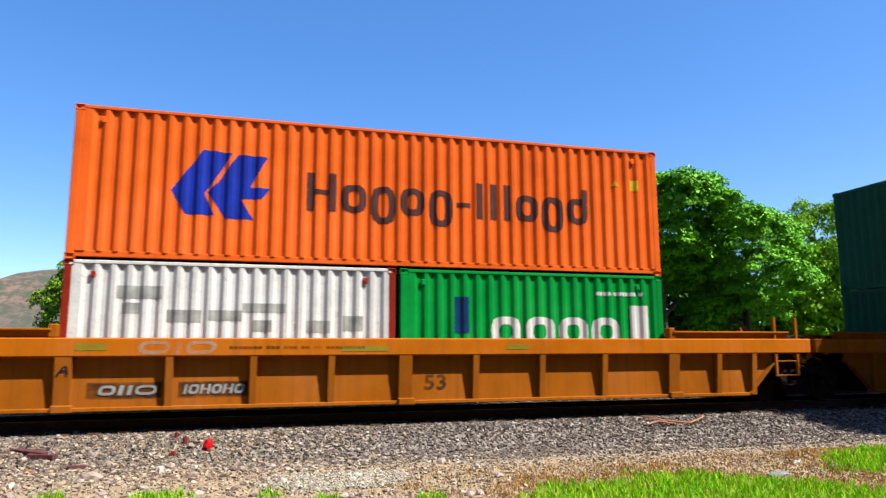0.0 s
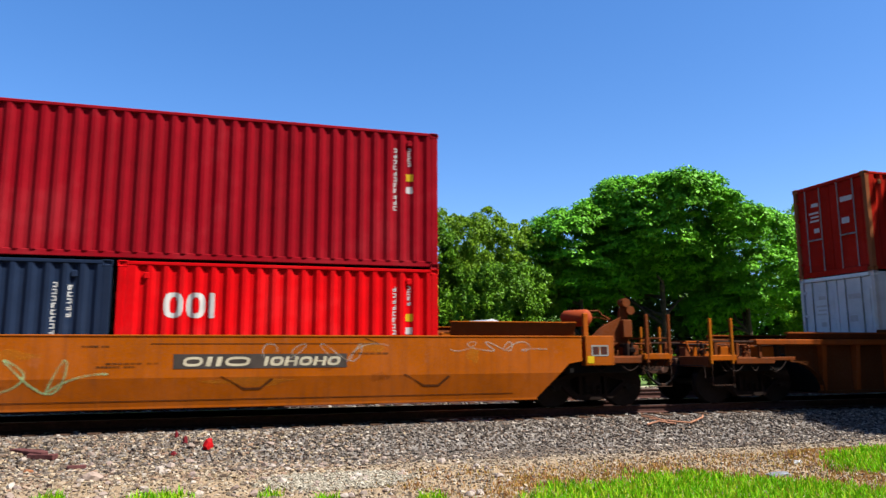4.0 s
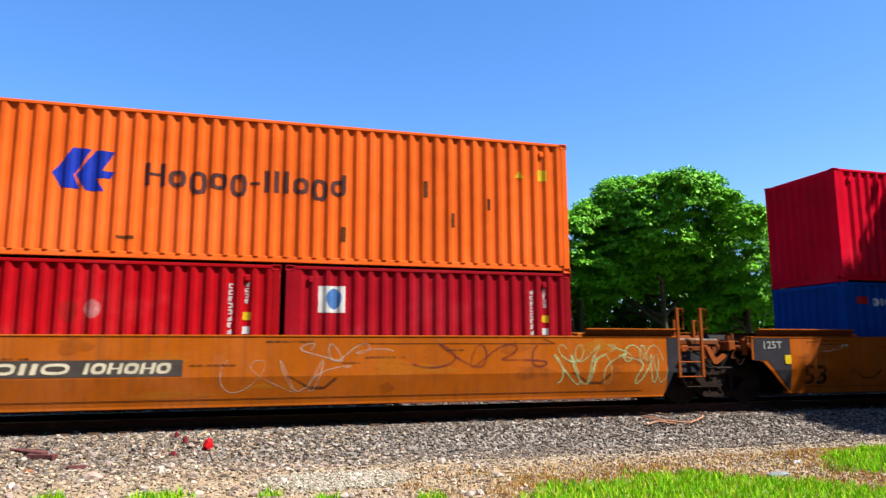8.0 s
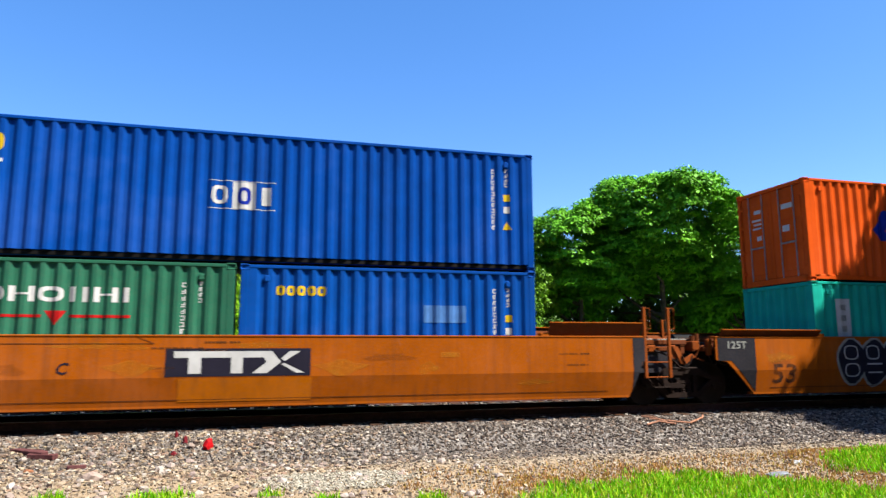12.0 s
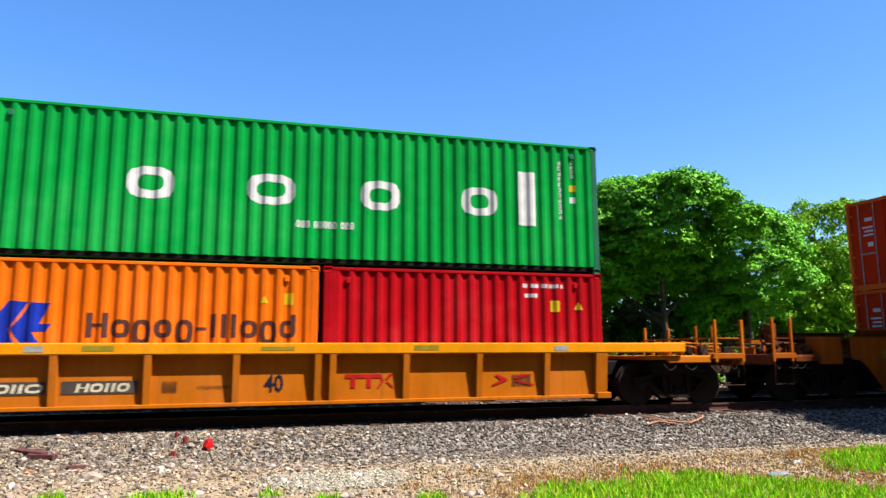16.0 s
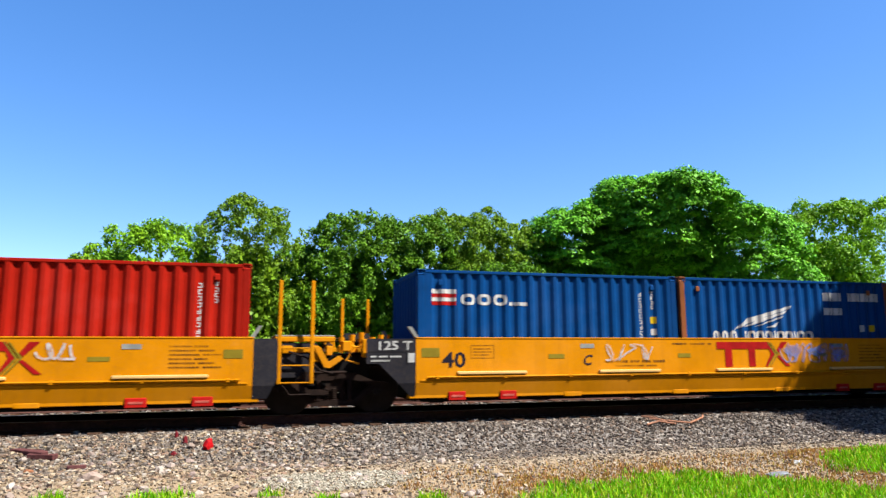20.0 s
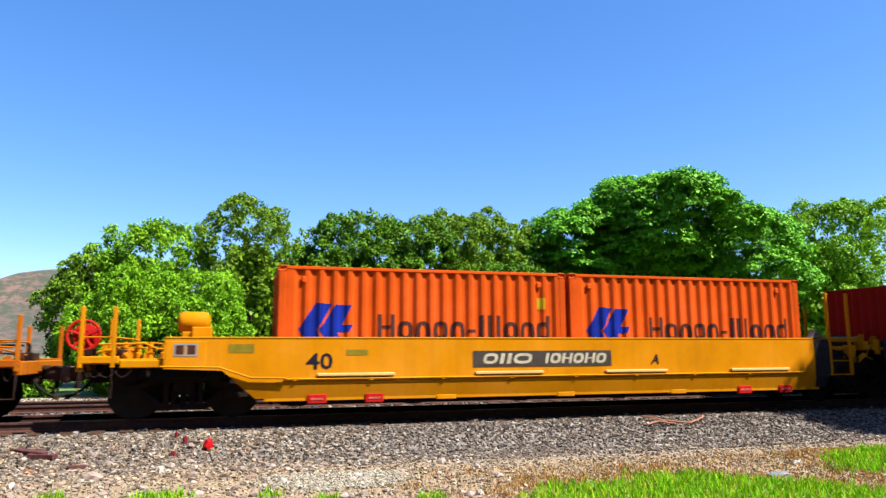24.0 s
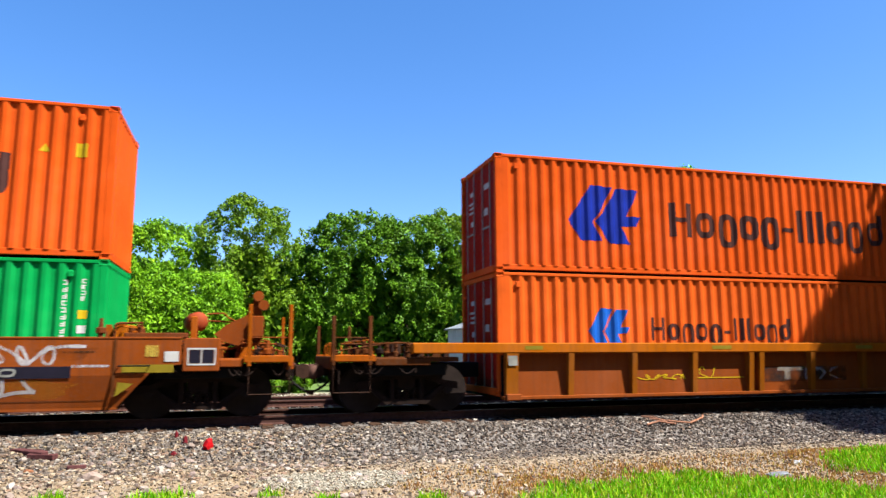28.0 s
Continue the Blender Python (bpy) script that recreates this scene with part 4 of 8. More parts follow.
            blk("release_bracket", reach - 0.62, reach - 0.50, -1.32, -1.22, 1.10, 1.46, spec.get("stand_col", col))
            # Other half of the added black box that stands for the joint's shaded interior.
            blk("joint_housing", reach - 0.7, reach + 0.1, -1.0, 1.0, 0.62, 1.14, BLACK_STEEL)
            clutter(car, X, max(0.15, reach - 1.25), reach + 0.2, 1.2, 90 + len(MOVING), (fit_col, COUPLER_RUST, fit_col, TRUCK_STEEL), 16, -1.2, 0.5)
            part("brake_cylinder", lathe([(0.05, 0), (0.15, 0.03), (0.15, 0.55), (0.06, 0.6)], 14), BLACK_STEEL, car, at=pose(X(reach - 0.25), -0.3, 1.44, 0, 90, 0))
            part("lever_bracket", plate([(X(reach + 0.12), 0.46), (X(reach + 0.20), 0.40), (X(reach + 0.62), 0.40), (X(reach + 0.84), 0.60), (X(reach + 0.62), 0.84), (X(reach + 0.42), 0.84), (X(reach + 0.42), 0.74), (X(reach + 0.62), 0.62), (X(reach + 0.52), 0.50), (X(reach + 0.26), 0.50)], -1.32, -1.24), TRUCK_STEEL, car)
            pipe("lever_rod", [(reach - 0.2, -1.28, 0.82), (reach + 0.45, -1.28, 0.82)], 0.03, TRUCK_STEEL)


def stand_top(spec, s):
    return spec.get("stand", 2.1) - (0.12 if s > 0 else 0.0)


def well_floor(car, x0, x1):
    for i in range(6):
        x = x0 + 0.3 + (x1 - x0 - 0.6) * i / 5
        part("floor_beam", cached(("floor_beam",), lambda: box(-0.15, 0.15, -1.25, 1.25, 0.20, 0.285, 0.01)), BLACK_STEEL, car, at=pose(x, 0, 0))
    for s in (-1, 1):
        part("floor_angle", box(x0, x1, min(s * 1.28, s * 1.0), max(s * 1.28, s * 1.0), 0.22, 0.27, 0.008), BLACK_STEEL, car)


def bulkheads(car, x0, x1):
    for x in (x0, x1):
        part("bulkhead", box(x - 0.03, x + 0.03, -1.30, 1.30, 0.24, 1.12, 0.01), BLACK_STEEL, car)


def mark_on(car, name, polys, mat, y, label="", zc=None, lean=0.0):
    bm = polys if isinstance(polys, bmesh.types.BMesh) else shape_bm(polys)
    if zc is not None:
        bmesh.ops.bisect_plane(bm, geom=bm.verts[:] + bm.edges[:] + bm.faces[:], plane_co=(0, 0, zc), plane_no=(0, 0, 1))
    for v in bm.verts:
        v.co.y = -(y - (max(0.0, zc - v.co.z) * lean if zc is not None else 0.0) + 0.005)
    mark_parts(name, bm, mat, car, label)


def new_car(u, label):
    root = new("well_car")
    tagged(root, label, "railway car", "well cars of the train")
    root.matrix_basis = pose(u, 0, 0)
    MOVING.append((root, u, 0.0))
    return root


def flared(x0, x1, z0, z1, ya, yb, s):
    """A lip that leans outwards towards its top."""
    bm = bmesh.new()
    f = bm.faces.new([bm.verts.new((x0, s * y, z)) for y, z in ((ya, z0), (yb, z1), (yb - 0.02, z1), (ya - 0.02, z0))])
    r = bmesh.ops.extrude_face_region(bm, geom=[f])
    for v in r["geom"]:
        if isinstance(v, bmesh.types.BMVert):
            v.co.x = x1
    return bm


def ribbed_car(u, col, label, posts, ends, sill=(1.14, 1.47), lip=None, span=(-2.0, 14.2), sill_span=(-3.7, 15.9), big=(), sill_col=None, feet=0.22, arch="straight", post_col=None):
    car = new_car(u, label)
    sill_col = sill_col or col
    a, b = span
    for s in (-1, 1):
        y = 1.50
        part("top_sill", box(sill_span[0], sill_span[1], min(s * y, s * 1.27), max(s * y, s * 1.27), sill[0], sill[1], 0.02), sill_col, car)
        if arch == "none":
            curve_l, curve_r = [(a, feet + 0.04)], [(b, feet + 0.04)]
        elif arch == "round":
            curve_l = [(a - 0.95 + 0.95 * math.sin(q), 0.98 - (0.94 - feet) * (1 - math.cos(q))) for q in [radians(g) for g in range(0, 91, 15)]]
            curve_r = [(a + b - x, z) for x, z in curve_l]
        else:
            curve_l = [(a - 0.75, 0.94), (a - 0.66, 0.92), (a, feet + 0.04)]
            curve_r = [(a + b - x, z) for x, z in curve_l]
        o = curve_l[0][0]
        bm = plate([(o, sill[0])] + curve_l + curve_r[::-1] + [(a + b - o, sill[0])], s * 1.32, s * 1.29)
        part("side_sheet", bm, col, car)
        part("bottom_chord", box(a - 0.05, b + 0.05, min(s * 1.42, s * 1.25), max(s * 1.42, s * 1.25), feet - 0.02, feet + 0.05, 0.01), col, car)
        if arch != "none":
            for cv in (curve_l, curve_r):
                fl = bmesh.new()
                rows = [[fl.verts.new((x, s * y_, z - dz)) for x, z in cv] for y_, dz in ((1.30, 0.0), (1.46, 0.0), (1.46, 0.035), (1.30, 0.035))]
                for p_, q_ in zip(rows, rows[1:] + rows[:1]):
                    for i in range(len(cv) - 1):
                        fl.faces.new((p_[i], p_[i + 1], q_[i + 1], q_[i]))
                part("arch_flange", fl, col, car)
        for x in posts:
            w = 0.13 if x in big else 0.06
            bm = bmesh.new()
            vs = [(s * 1.32, feet), (s * 1.40, feet), (s * 1.49, sill[0]), (s * 1.32, sill[0])]
            f = bm.faces.new([bm.verts.new((x - w, y_, z_)) for y_, z_ in vs])
            r = bmesh.ops.extrude_face_region(bm, geom=[f])
            for v in r["geom"]:
                if isinstance(v, bmesh.types.BMVert):
                    v.co.x = x + w
            part("side_post", bm, post_col or col, car)
            if x in big:
                part("post_foot", box(x - w - 0.02, x + w + 0.05, min(s * 1.50, s * 1.34), max(s * 1.50, s * 1.34), feet - 0.03, feet + 0.1, 0.015), col, car)
        if lip:
            for x0, x1 in lip:
                part("guide_lip", flared(x0, x1, sill[1], sill[1] + 0.14, 1.40, 1.49, s), col, car)
                part("guide_lip_cap", box(x0, x1, min(s * 1.50, s * 1.38), max(s * 1.50, s * 1.38), sill[1] + 0.13, sill[1] + 0.165, 0.006), sill_col, car)
                part("lock_bracket", box(x1 - 0.05 if x0 < 5 else x0 - 0.1, x1 + 0.10 if x0 < 5 else x0 + 0.05, min(s * 1.46, s * 1.26), max(s * 1.46, s * 1.26), sill[1], sill[1] + 0.24, 0.02), col, car)
    well_floor(car, a, b)
    bulkheads(car, a, b)
    for side, (kind, spec) in zip((-1, 1), ends):
        end_works(car, col, kind, side, 0.0 if side < 0 else CL, spec)
    return car


def smooth_car(u, col, label, ends, top=1.49, crease=0.82, foot=0.27, cut=(2.05, 2.95), sill_end=2.9, lip=None, lean=0.30, y0=1.49, lip_h=(0.18, 0.18)):
    """A well car with plain creased sides; cut: where the lower corner begins and ends, outwards from the box."""
    car = new_car(u, label)
    se_l = sill_end
    se_r = 2.38 if ends[1][0] == "joint" else sill_end
    cr = min(cut[1], se_r - 0.04)
    for s in (-1, 1):
        pts = [(-se_l, top), (CL + se_r, top), (CL + se_r, 1.0), (CL + cr, 0.95), (CL + cut[0], foot), (-cut[0], foot), (-cut[1], 0.95), (-se_l, 1.0)]
        part("side_plate", creased(pts, crease, lean, y0, 0.03, s), col, car)
        part("top_flange", box(-se_l, CL + se_r, min(s * (y0 + 0.012), s * (y0 - 0.16)), max(s * (y0 + 0.012), s * (y0 - 0.16)), top, top + 0.035, 0.008), col, car)
        yb = y0 - (crease - foot) * lean
        part("bottom_chord", box(-cut[0], CL + cut[0], min(s * yb, s * (yb - 0.2)), max(s * yb, s * (yb - 0.2)), foot - 0.05, foot + 0.01, 0.01), col, car)
        if lip:
            for x0, x1, lh in ((-min(lip[0], se_l - 0.1), -lip[1], lip_h[0]), (CL + lip[1], CL + min(lip[0], se_r - 0.05), lip_h[1])):
                # Lip face in darker rust than the car: its shade put into the colour.
                part("guide_lip", flared(x0, x1, top + 0.03, top + lh - 0.01, y0 - 0.06, y0 + 0.07, s), END_RUST, car)
                part("guide_lip_cap", box(x0, x1, min(s * (y0 + 0.085), s * (y0 - 0.02)), max(s * (y0 + 0.085), s * (y0 - 0.02)), top + lh - 0.012, top + lh + 0.012, 0.006), col, car)
            for xx in (-lip[1] + 0.08, CL + lip[1] - 0.08):
                part("lock_bracket", box(xx - 0.1, xx + 0.1, min(s * (y0 - 0.02), s * (y0 - 0.2)), max(s * (y0 - 0.02), s * (y0 - 0.2)), top, top + 0.10, 0.02), col, car)
    well_floor(car, -cut[0], CL + cut[0])
    bulkheads(car, -cut[0] + 0.1, CL + cut[0] - 0.1)
    for side, (kind, spec) in zip((-1, 1), ends):
        base = 0.0 if side < 0 else CL
        end_works(car, col, kind, side, base, spec)
        if kind == "joint":
            g0, g1 = (cut[0] - 0.06, sill_end - 0.06) if side < 0 else (cut[0] + 0.07, 2.40)
            gc = cut[1] - 0.1 if side < 0 else 2.34
            for s in (-1, 1):
                pts = [(base + side * g0, top - 0.005), (base + side * g1, top - 0.005), (base + side * g1, 0.98), (base + side * gc, 0.98), (base + side * g0, foot + 0.02 if side < 0 else foot + 0.1)]
                part("end_plate", creased(pts, crease, lean, y0 + 0.006, 0.03, s), CAR_GREY, car, "dark grey painted end plate")
    return car


def ledge_car(u, label, ends, col=None):
    """Yellow forty-foot unit with a pipe rail along its sides."""
    col = col or CAR_YELLOW
    car = new_car(u, label)
    top, foot = 1.46, 0.36
    xl = -0.08 if ends[0][0] == "joint" else -1.95
    xr = CL + 0.08 if ends[1][0] == "joint" else CL + 1.95
    for s in (-1, 1):
        pts = [(xl, top), (xr, top)]
        pts += [(xr, foot)] if ends[1][0] == "joint" else [(xr, 0.92), (CL + 0.95, 0.88), (CL + 0.35, foot)]
        pts += [(xl, foot)] if ends[0][0] == "joint" else [(-0.35, foot), (-0.95, 0.88), (xl, 0.92)]
        part("side_plate", creased(pts, 0.60, 0.25, 1.47, 0.03, s), col, car)
        part("top_flange", box(xl, xr, min(s * 1.48, s * 1.32), max(s * 1.48, s * 1.32), top, top + 0.03, 0.008), col, car)
        part("bottom_chord", box(-0.2, CL + 0.2, min(s * 1.41, s * 1.2), max(s * 1.41, s * 1.2), foot - 0.06, foot + 0.01, 0.01), col, car)
        part("pipe_rail", rod((0.15, s * 1.50, 0.71), (CL - 0.15, s * 1.50, 0.71), 0.02, 8), col, car)
        part("lower_strip", box(0.0, CL, min(s * 1.455, s * 1.485), max(s * 1.455, s * 1.54), 0.632, 0.662, 0.005), col, car)
        for i in range(9):
            x = 0.35 + i * (CL - 0.7) / 8
            part("pipe_bracket", cached(("pipe_bracket", s), lambda: box(-0.035, 0.035, min(s * 1.46, s * 1.515), max(s * 1.46, s * 1.515), -0.04, 0.03, 0.006)), col, car, at=pose(x, 0, 0.71))
        for x0, x1 in (((0.38, 1.89), (3.9, 5.37), (6.79, 8.27), (10.26, 11.85)) if ends[1][0] == "coupler" else ((0.76, 2.24), (3.89, 5.36), (6.79, 8.28), (9.91, 11.5))):
            part("step_ledge", box(x0, x1, min(s * 1.46, s * 1.535), max(s * 1.46, s * 1.535), 0.755, 0.815, 0.012), CAR_LEDGE, car)
        for x in (0.77, 1.86, 10.31, 11.42):
            r = part("reflector", cached(("reflector", s), lambda: box(-0.18, 0.18, min(s * 1.36, s * 1.44), max(s * 1.36, s * 1.44), -0.085, 0.085, 0.01)), SIGN_RED, car, "red marker block with a white strip", at=pose(x, 0, 0.335))
            part("strip", cached(("strip", s), lambda: box(-0.12, 0.12, min(s * 1.44, s * 1.446), max(s * 1.44, s * 1.446), -0.02, 0.02, 0.002)), M_PALE_RED, r)
        for x in (3.3, 5.9, 8.6):
            part("jacking_pad", cached(("jacking_pad", s), lambda: box(-0.2, 0.2, min(s * 1.30, s * 1.42), max(s * 1.30, s * 1.42), 0.28, 0.37, 0.01)), col, car, at=pose(x, 0, 0))
    well_floor(car, 0.1, CL - 0.1)
    bulkheads(car, 0.0 - 0.06, CL + 0.06)
    for side, (kind, spec) in zip((-1, 1), ends):
        base = 0.0 if side < 0 else CL
        end_works(car, col, kind, side, base, spec)
        if kind == "joint":
            for s in (-1, 1):
                pts = [(base + side * 0.09, top), (base + side * 1.06, top), (base + side * 1.06, 0.98), (base + side * 0.82, 0.98), (base + side * 0.15, foot - 0.04), (base + side * 0.09, foot - 0.04)] if side < 0 else \
                    [(base + side * 0.09, top), (base + side * 0.50, top), (base + side * 0.60, 0.9), (base + side * 0.35, foot), (base + side * 0.09, foot)]
                part("end_plate", creased(pts, 0.60, 0.25, 1.475, 0.03, s), CAR_GREY, car, "dark grey painted end plate")
                g = [(base + side * 0.02, top + 0.03), (base + side * 0.10, top + 0.03), (base + side * 0.24, top + 0.24), (base + side * 0.16, top + 0.24)]
                part("corner_guide", plate(g, min(s * 1.45, s * 1.33), max(s * 1.45, s * 1.33)), M_GREY, car, "pale sloping corner guide")
        else:
            for s in (-1, 1):
                part("pipe_rail", tube([(base + side * 2.0, s * 1.53, 0.96), (base + side * 1.0, s * 1.53, 0.94), (base + side * 0.45, s * 1.53, 0.75), (base - side * 0.2, s * 1.53, 0.73)], 0.022), col, car)
    return car


# ---- ground, ballast and track ----
def smooth01(a, b, x):
    k = min(1.0, max(0.0, (x - a) / (b - a)))
    return k * k * (3 - 2 * k)


def ground_z(x, y):
    z = -0.20 - 0.32 * smooth01(-1.75, -3.3, y) - 0.10 * smooth01(5.8, 7.0, y)
    z += 0.16 * smooth01(7.2, 9.0, x) * smooth01(-4.6, -6.0, y)
    if -40 < x < 60 and -30 < y < 40:
        z += 0.035 * noise.noise((x * 0.6, y * 0.6, 0.0)) * smooth01(-1.9, -3.0, y)
    return z


def axis(lo, hi, step, far):
    a = list(np.arange(lo, hi + 1e-6, step))
    d, x0, x1 = step, lo, hi
    left, right = [], []
    while x1 < far:
        d *= 1.5
        x0 -= d
        x1 += d
        left.append(x0)
        right.append(x1)
    return left[::-1] + a + right


def sheet(name, xs, ys, zf):
    verts = [(x, y, zf(x, y)) for y in ys for x in xs]
    n = len(xs)
    faces = [(j * n + i, j * n + i + 1, (j + 1) * n + i + 1, (j + 1) * n + i) for j in range(len(ys) - 1) for i in range(n - 1)]
    me = bpy.data.meshes.new(name)
    me.from_pydata([tuple(map(float, v)) for v in verts], [], faces)
    for p in me.polygons:
        p.use_smooth = True
    return me


def ground_material():
    m, t, b = nodes_of("gravel_dirt_and_grass_ground")
    tc = t.nodes.new("ShaderNodeTexCoord")
    sep = t.nodes.new("ShaderNodeSeparateXYZ")
    t.links.new(tc.outputs["Object"], sep.inputs[0])
    fine = noise_tex(t, 28.0, 6.0, rough=0.75)
    mid = noise_tex(t, 1.3, 5.0)
    gravel = ramp(t, fine.outputs[0], [(0.30, (0.024, 0.02, 0.018)), (0.5, (0.10, 0.088, 0.08)), (0.72, (0.26, 0.23, 0.20))])
    dirt = ramp(t, fine.outputs[0], [(0.3, (0.10, 0.065, 0.035)), (0.7, (0.28, 0.205, 0.12))])
    green = ramp(t, fine.outputs[0], [(0.3, (0.024, 0.055, 0.01)), (0.7, (0.095, 0.16, 0.022))])
    # dirt south of the ballast shoulder, rough grass beyond the second track
    def band(a, c_):
        r = t.nodes.new("ShaderNodeMapRange")
        r.inputs[1].default_value, r.inputs[2].default_value = a, c_
        add = t.nodes.new("ShaderNodeMath")
        add.operation = "MULTIPLY_ADD"
        t.links.new(mid.outputs[0], add.inputs[0])
        add.inputs[1].default_value, add.inputs[2].default_value = 2.4, -1.2
        s = t.nodes.new("ShaderNodeMath")
        t.links.new(add.outputs[0], s.inputs[0])
        t.links.new(sep.outputs[1], s.inputs[1])
        t.links.new(s.outputs[0], r.inputs[0])
        return r.outputs[0]
    c = mixed(t, band(-3.4, -4.6), gravel.outputs[0], dirt.outputs[0])
    pale = ramp(t, fine.outputs[0], [(0.3, (0.13, 0.11, 0.085)), (0.7, (0.38, 0.33, 0.26))])
    c = mixed(t, band(5.4, 6.6), c, pale.outputs[0])
    c = mixed(t, band(11.2, 12.6), c, green.outputs[0])
    t.links.new(c, b.inputs["Base Color"])
    b.inputs["Roughness"].default_value = 0.95
    bumped(t, b, fine.outputs[0], 0.6, 0.03)
    return m


ground = new("ground", sheet("ground", axis(-14, 26, 0.5, 2600), axis(-12, 12, 0.25, 2600), ground_z))
ground.data.materials.append(ground_material())
tagged(ground, "gravel and dirt ground with patches of grass beside the track", "ground", kind="structure")


def stones(name, n, xr, yr, size, cols, seed, lift=0.3, keep=None):
    r = np.random.default_rng(seed)
    if size[1] > 0.06:
        g = (1 + 5 ** 0.5) / 2
        base = np.array([(-1, g, 0), (1, g, 0), (-1, -g, 0), (1, -g, 0), (0, -1, g), (0, 1, g), (0, -1, -g), (0, 1, -g), (g, 0, -1), (g, 0, 1), (-g, 0, -1), (-g, 0, 1)]) / 1.9
        fc = [(0, 11, 5), (0, 5, 1), (0, 1, 7), (0, 7, 10), (0, 10, 11), (1, 5, 9), (5, 11, 4), (11, 10, 2), (10, 7, 6), (7, 1, 8),
              (3, 9, 4), (3, 4, 2), (3, 2, 6), (3, 6, 8), (3, 8, 9), (4, 9, 5), (2, 4, 11), (6, 2, 10), (8, 6, 7), (9, 8, 1)]
    else:
        base = np.array([(1, 1, 1), (-1, 1, 1), (-1, -1, 1), (1, -1, 1), (1, 1, -1), (-1, 1, -1), (-1, -1, -1), (1, -1, -1)], float) * 0.72
        fc = [(0, 1, 2), (0, 2, 3), (0, 4, 5), (0, 5, 1), (1, 5, 6), (1, 6, 2), (2, 6, 7), (2, 7, 3), (3, 7, 4), (3, 4, 0)]
    nb = len(base)
    xs, ys = r.uniform(*xr, n), r.uniform(*yr, n)
    if keep is not None:
        ok = np.array([keep(x, y, q) for x, y, q in zip(xs, ys, r.uniform(0, 1, n))])
        xs, ys = xs[ok], ys[ok]
        n = len(xs)
    s = size[0] + (size[1] - size[0]) * r.uniform(0, 1, n) ** 2.2
    v = base[None] * s[:, None, None] * r.uniform(0.62, 1.25, (n, nb, 3)) * r.uniform(0.7, 1.2, (n, 1, 3))
    a = r.uniform(0, 6.28, n)
    tl = r.uniform(-0.7, 0.7, n)
    ca, sa, ct, st = np.cos(a), np.sin(a), np.cos(tl), np.sin(tl)
    x1 = v[..., 0] * ct[:, None] + v[..., 2] * st[:, None]
    z1 = -v[..., 0] * st[:, None] + v[..., 2] * ct[:, None]
    x2 = x1 * ca[:, None] - v[..., 1] * sa[:, None]
    y2 = x1 * sa[:, None] + v[..., 1] * ca[:, None]
    zg = np.array([ground_z(x, y) for x, y in zip(xs, ys)])
    P = np.stack([x2 + xs[:, None], y2 + ys[:, None], z1 * 0.75 + (zg + s * lift)[:, None]], -1).reshape(-1, 3)
    F = (np.array(fc)[None] + nb * np.arange(n)[:, None, None]).reshape(-1, 3)
    me = bpy.data.meshes.new(name)
    me.from_pydata(P.tolist(), [], F.tolist())
    me.materials.append(island_mix(name + "_stone", cols, 0.9))
    return new(name, me)


BALLAST = [(0.03, 0.024, 0.02), (0.25, 0.21, 0.18), (0.09, 0.072, 0.06), (0.50, 0.43, 0.37), (0.055, 0.044, 0.038), (0.34, 0.245, 0.185), (0.16, 0.135, 0.115), (0.74, 0.66, 0.57)]
TAN = [(0.50, 0.37, 0.23), (0.12, 0.075, 0.055), (0.72, 0.58, 0.40), (0.34, 0.20, 0.14), (0.60, 0.47, 0.30), (0.07, 0.045, 0.04), (0.72, 0.61, 0.46), (0.42, 0.26, 0.19)]
PALE = [(0.52, 0.41, 0.27), (0.18, 0.12, 0.085), (0.76, 0.64, 0.48), (0.36, 0.235, 0.16), (0.62, 0.51, 0.36), (0.11, 0.08, 0.065), (0.74, 0.64, 0.50)]


def grass_here(x, y):
    """How much grass grows: the verge and the patch beside it."""
    n = noise.noise((x * 0.9, y * 0.9, 3.0)) * 0.5 + noise.noise((x * 2.7, y * 2.7, 7.0)) * 0.25
    edge = float(np.interp(x, (0, 2.9, 3.4, 4.0, 5.2, 6.3, 7.0, 7.6, 9.0), (-7.9, -7.2, -6.85, -6.6, -6.1, -6.4, -7.1, -7.85, -8.5)))
    g = smooth01(edge + 0.35, edge - 0.25, y + n * 1.1)
    h = smooth01(1.0, 0.6, ((x - 10.2) / 2.5) ** 2 + ((y + 6.7) / 1.08) ** 2 + n * 0.4)
    for tx, ty, tr in ((-0.9, -5.7, 0.5), (0.35, -5.75, 0.2), (1.0, -6.2, 0.2), (-2.2, -5.2, 0.25), (2.2, -6.6, 0.25)):
        h = max(h, 0.9 * smooth01(1.0, 0.3, ((x - tx) ** 2 + (y - ty) ** 2) / tr ** 2 + n * 0.5))
    return max(g, h)


tagged(stones("ballast", 34000, (-7.5, 19), (-3.9, -1.42), (0.018, 0.042), BALLAST, 11), "grey crushed stone ballast along the track shoulder", "ballast", kind="stuff")
tagged(stones("tan_gravel", 11000, (-7.5, 3.5), (-4.6, -1.75), (0.015, 0.045), TAN, 15, keep=lambda x, y, q: q < smooth01(3.5, -1.5, x + noise.noise((x, y * 2, 5.0)))), "tan and pinkish crushed stone beside the track", "gravel", kind="stuff")
tagged(stones("far_ballast", 16000, (-9, 26), (-1.2, 10.6), (0.022, 0.055), BALLAST, 12), "grey crushed stone ballast between the tracks", "ballast", kind="stuff")
tagged(stones("gravel", 30000, (-6, 16), (-8.2, -3.3), (0.012, 0.035), PALE, 13, keep=lambda x, y, q: q > 0.9 * grass_here(x, y)), "pale mixed gravel beside the ballast", "gravel", kind="stuff")
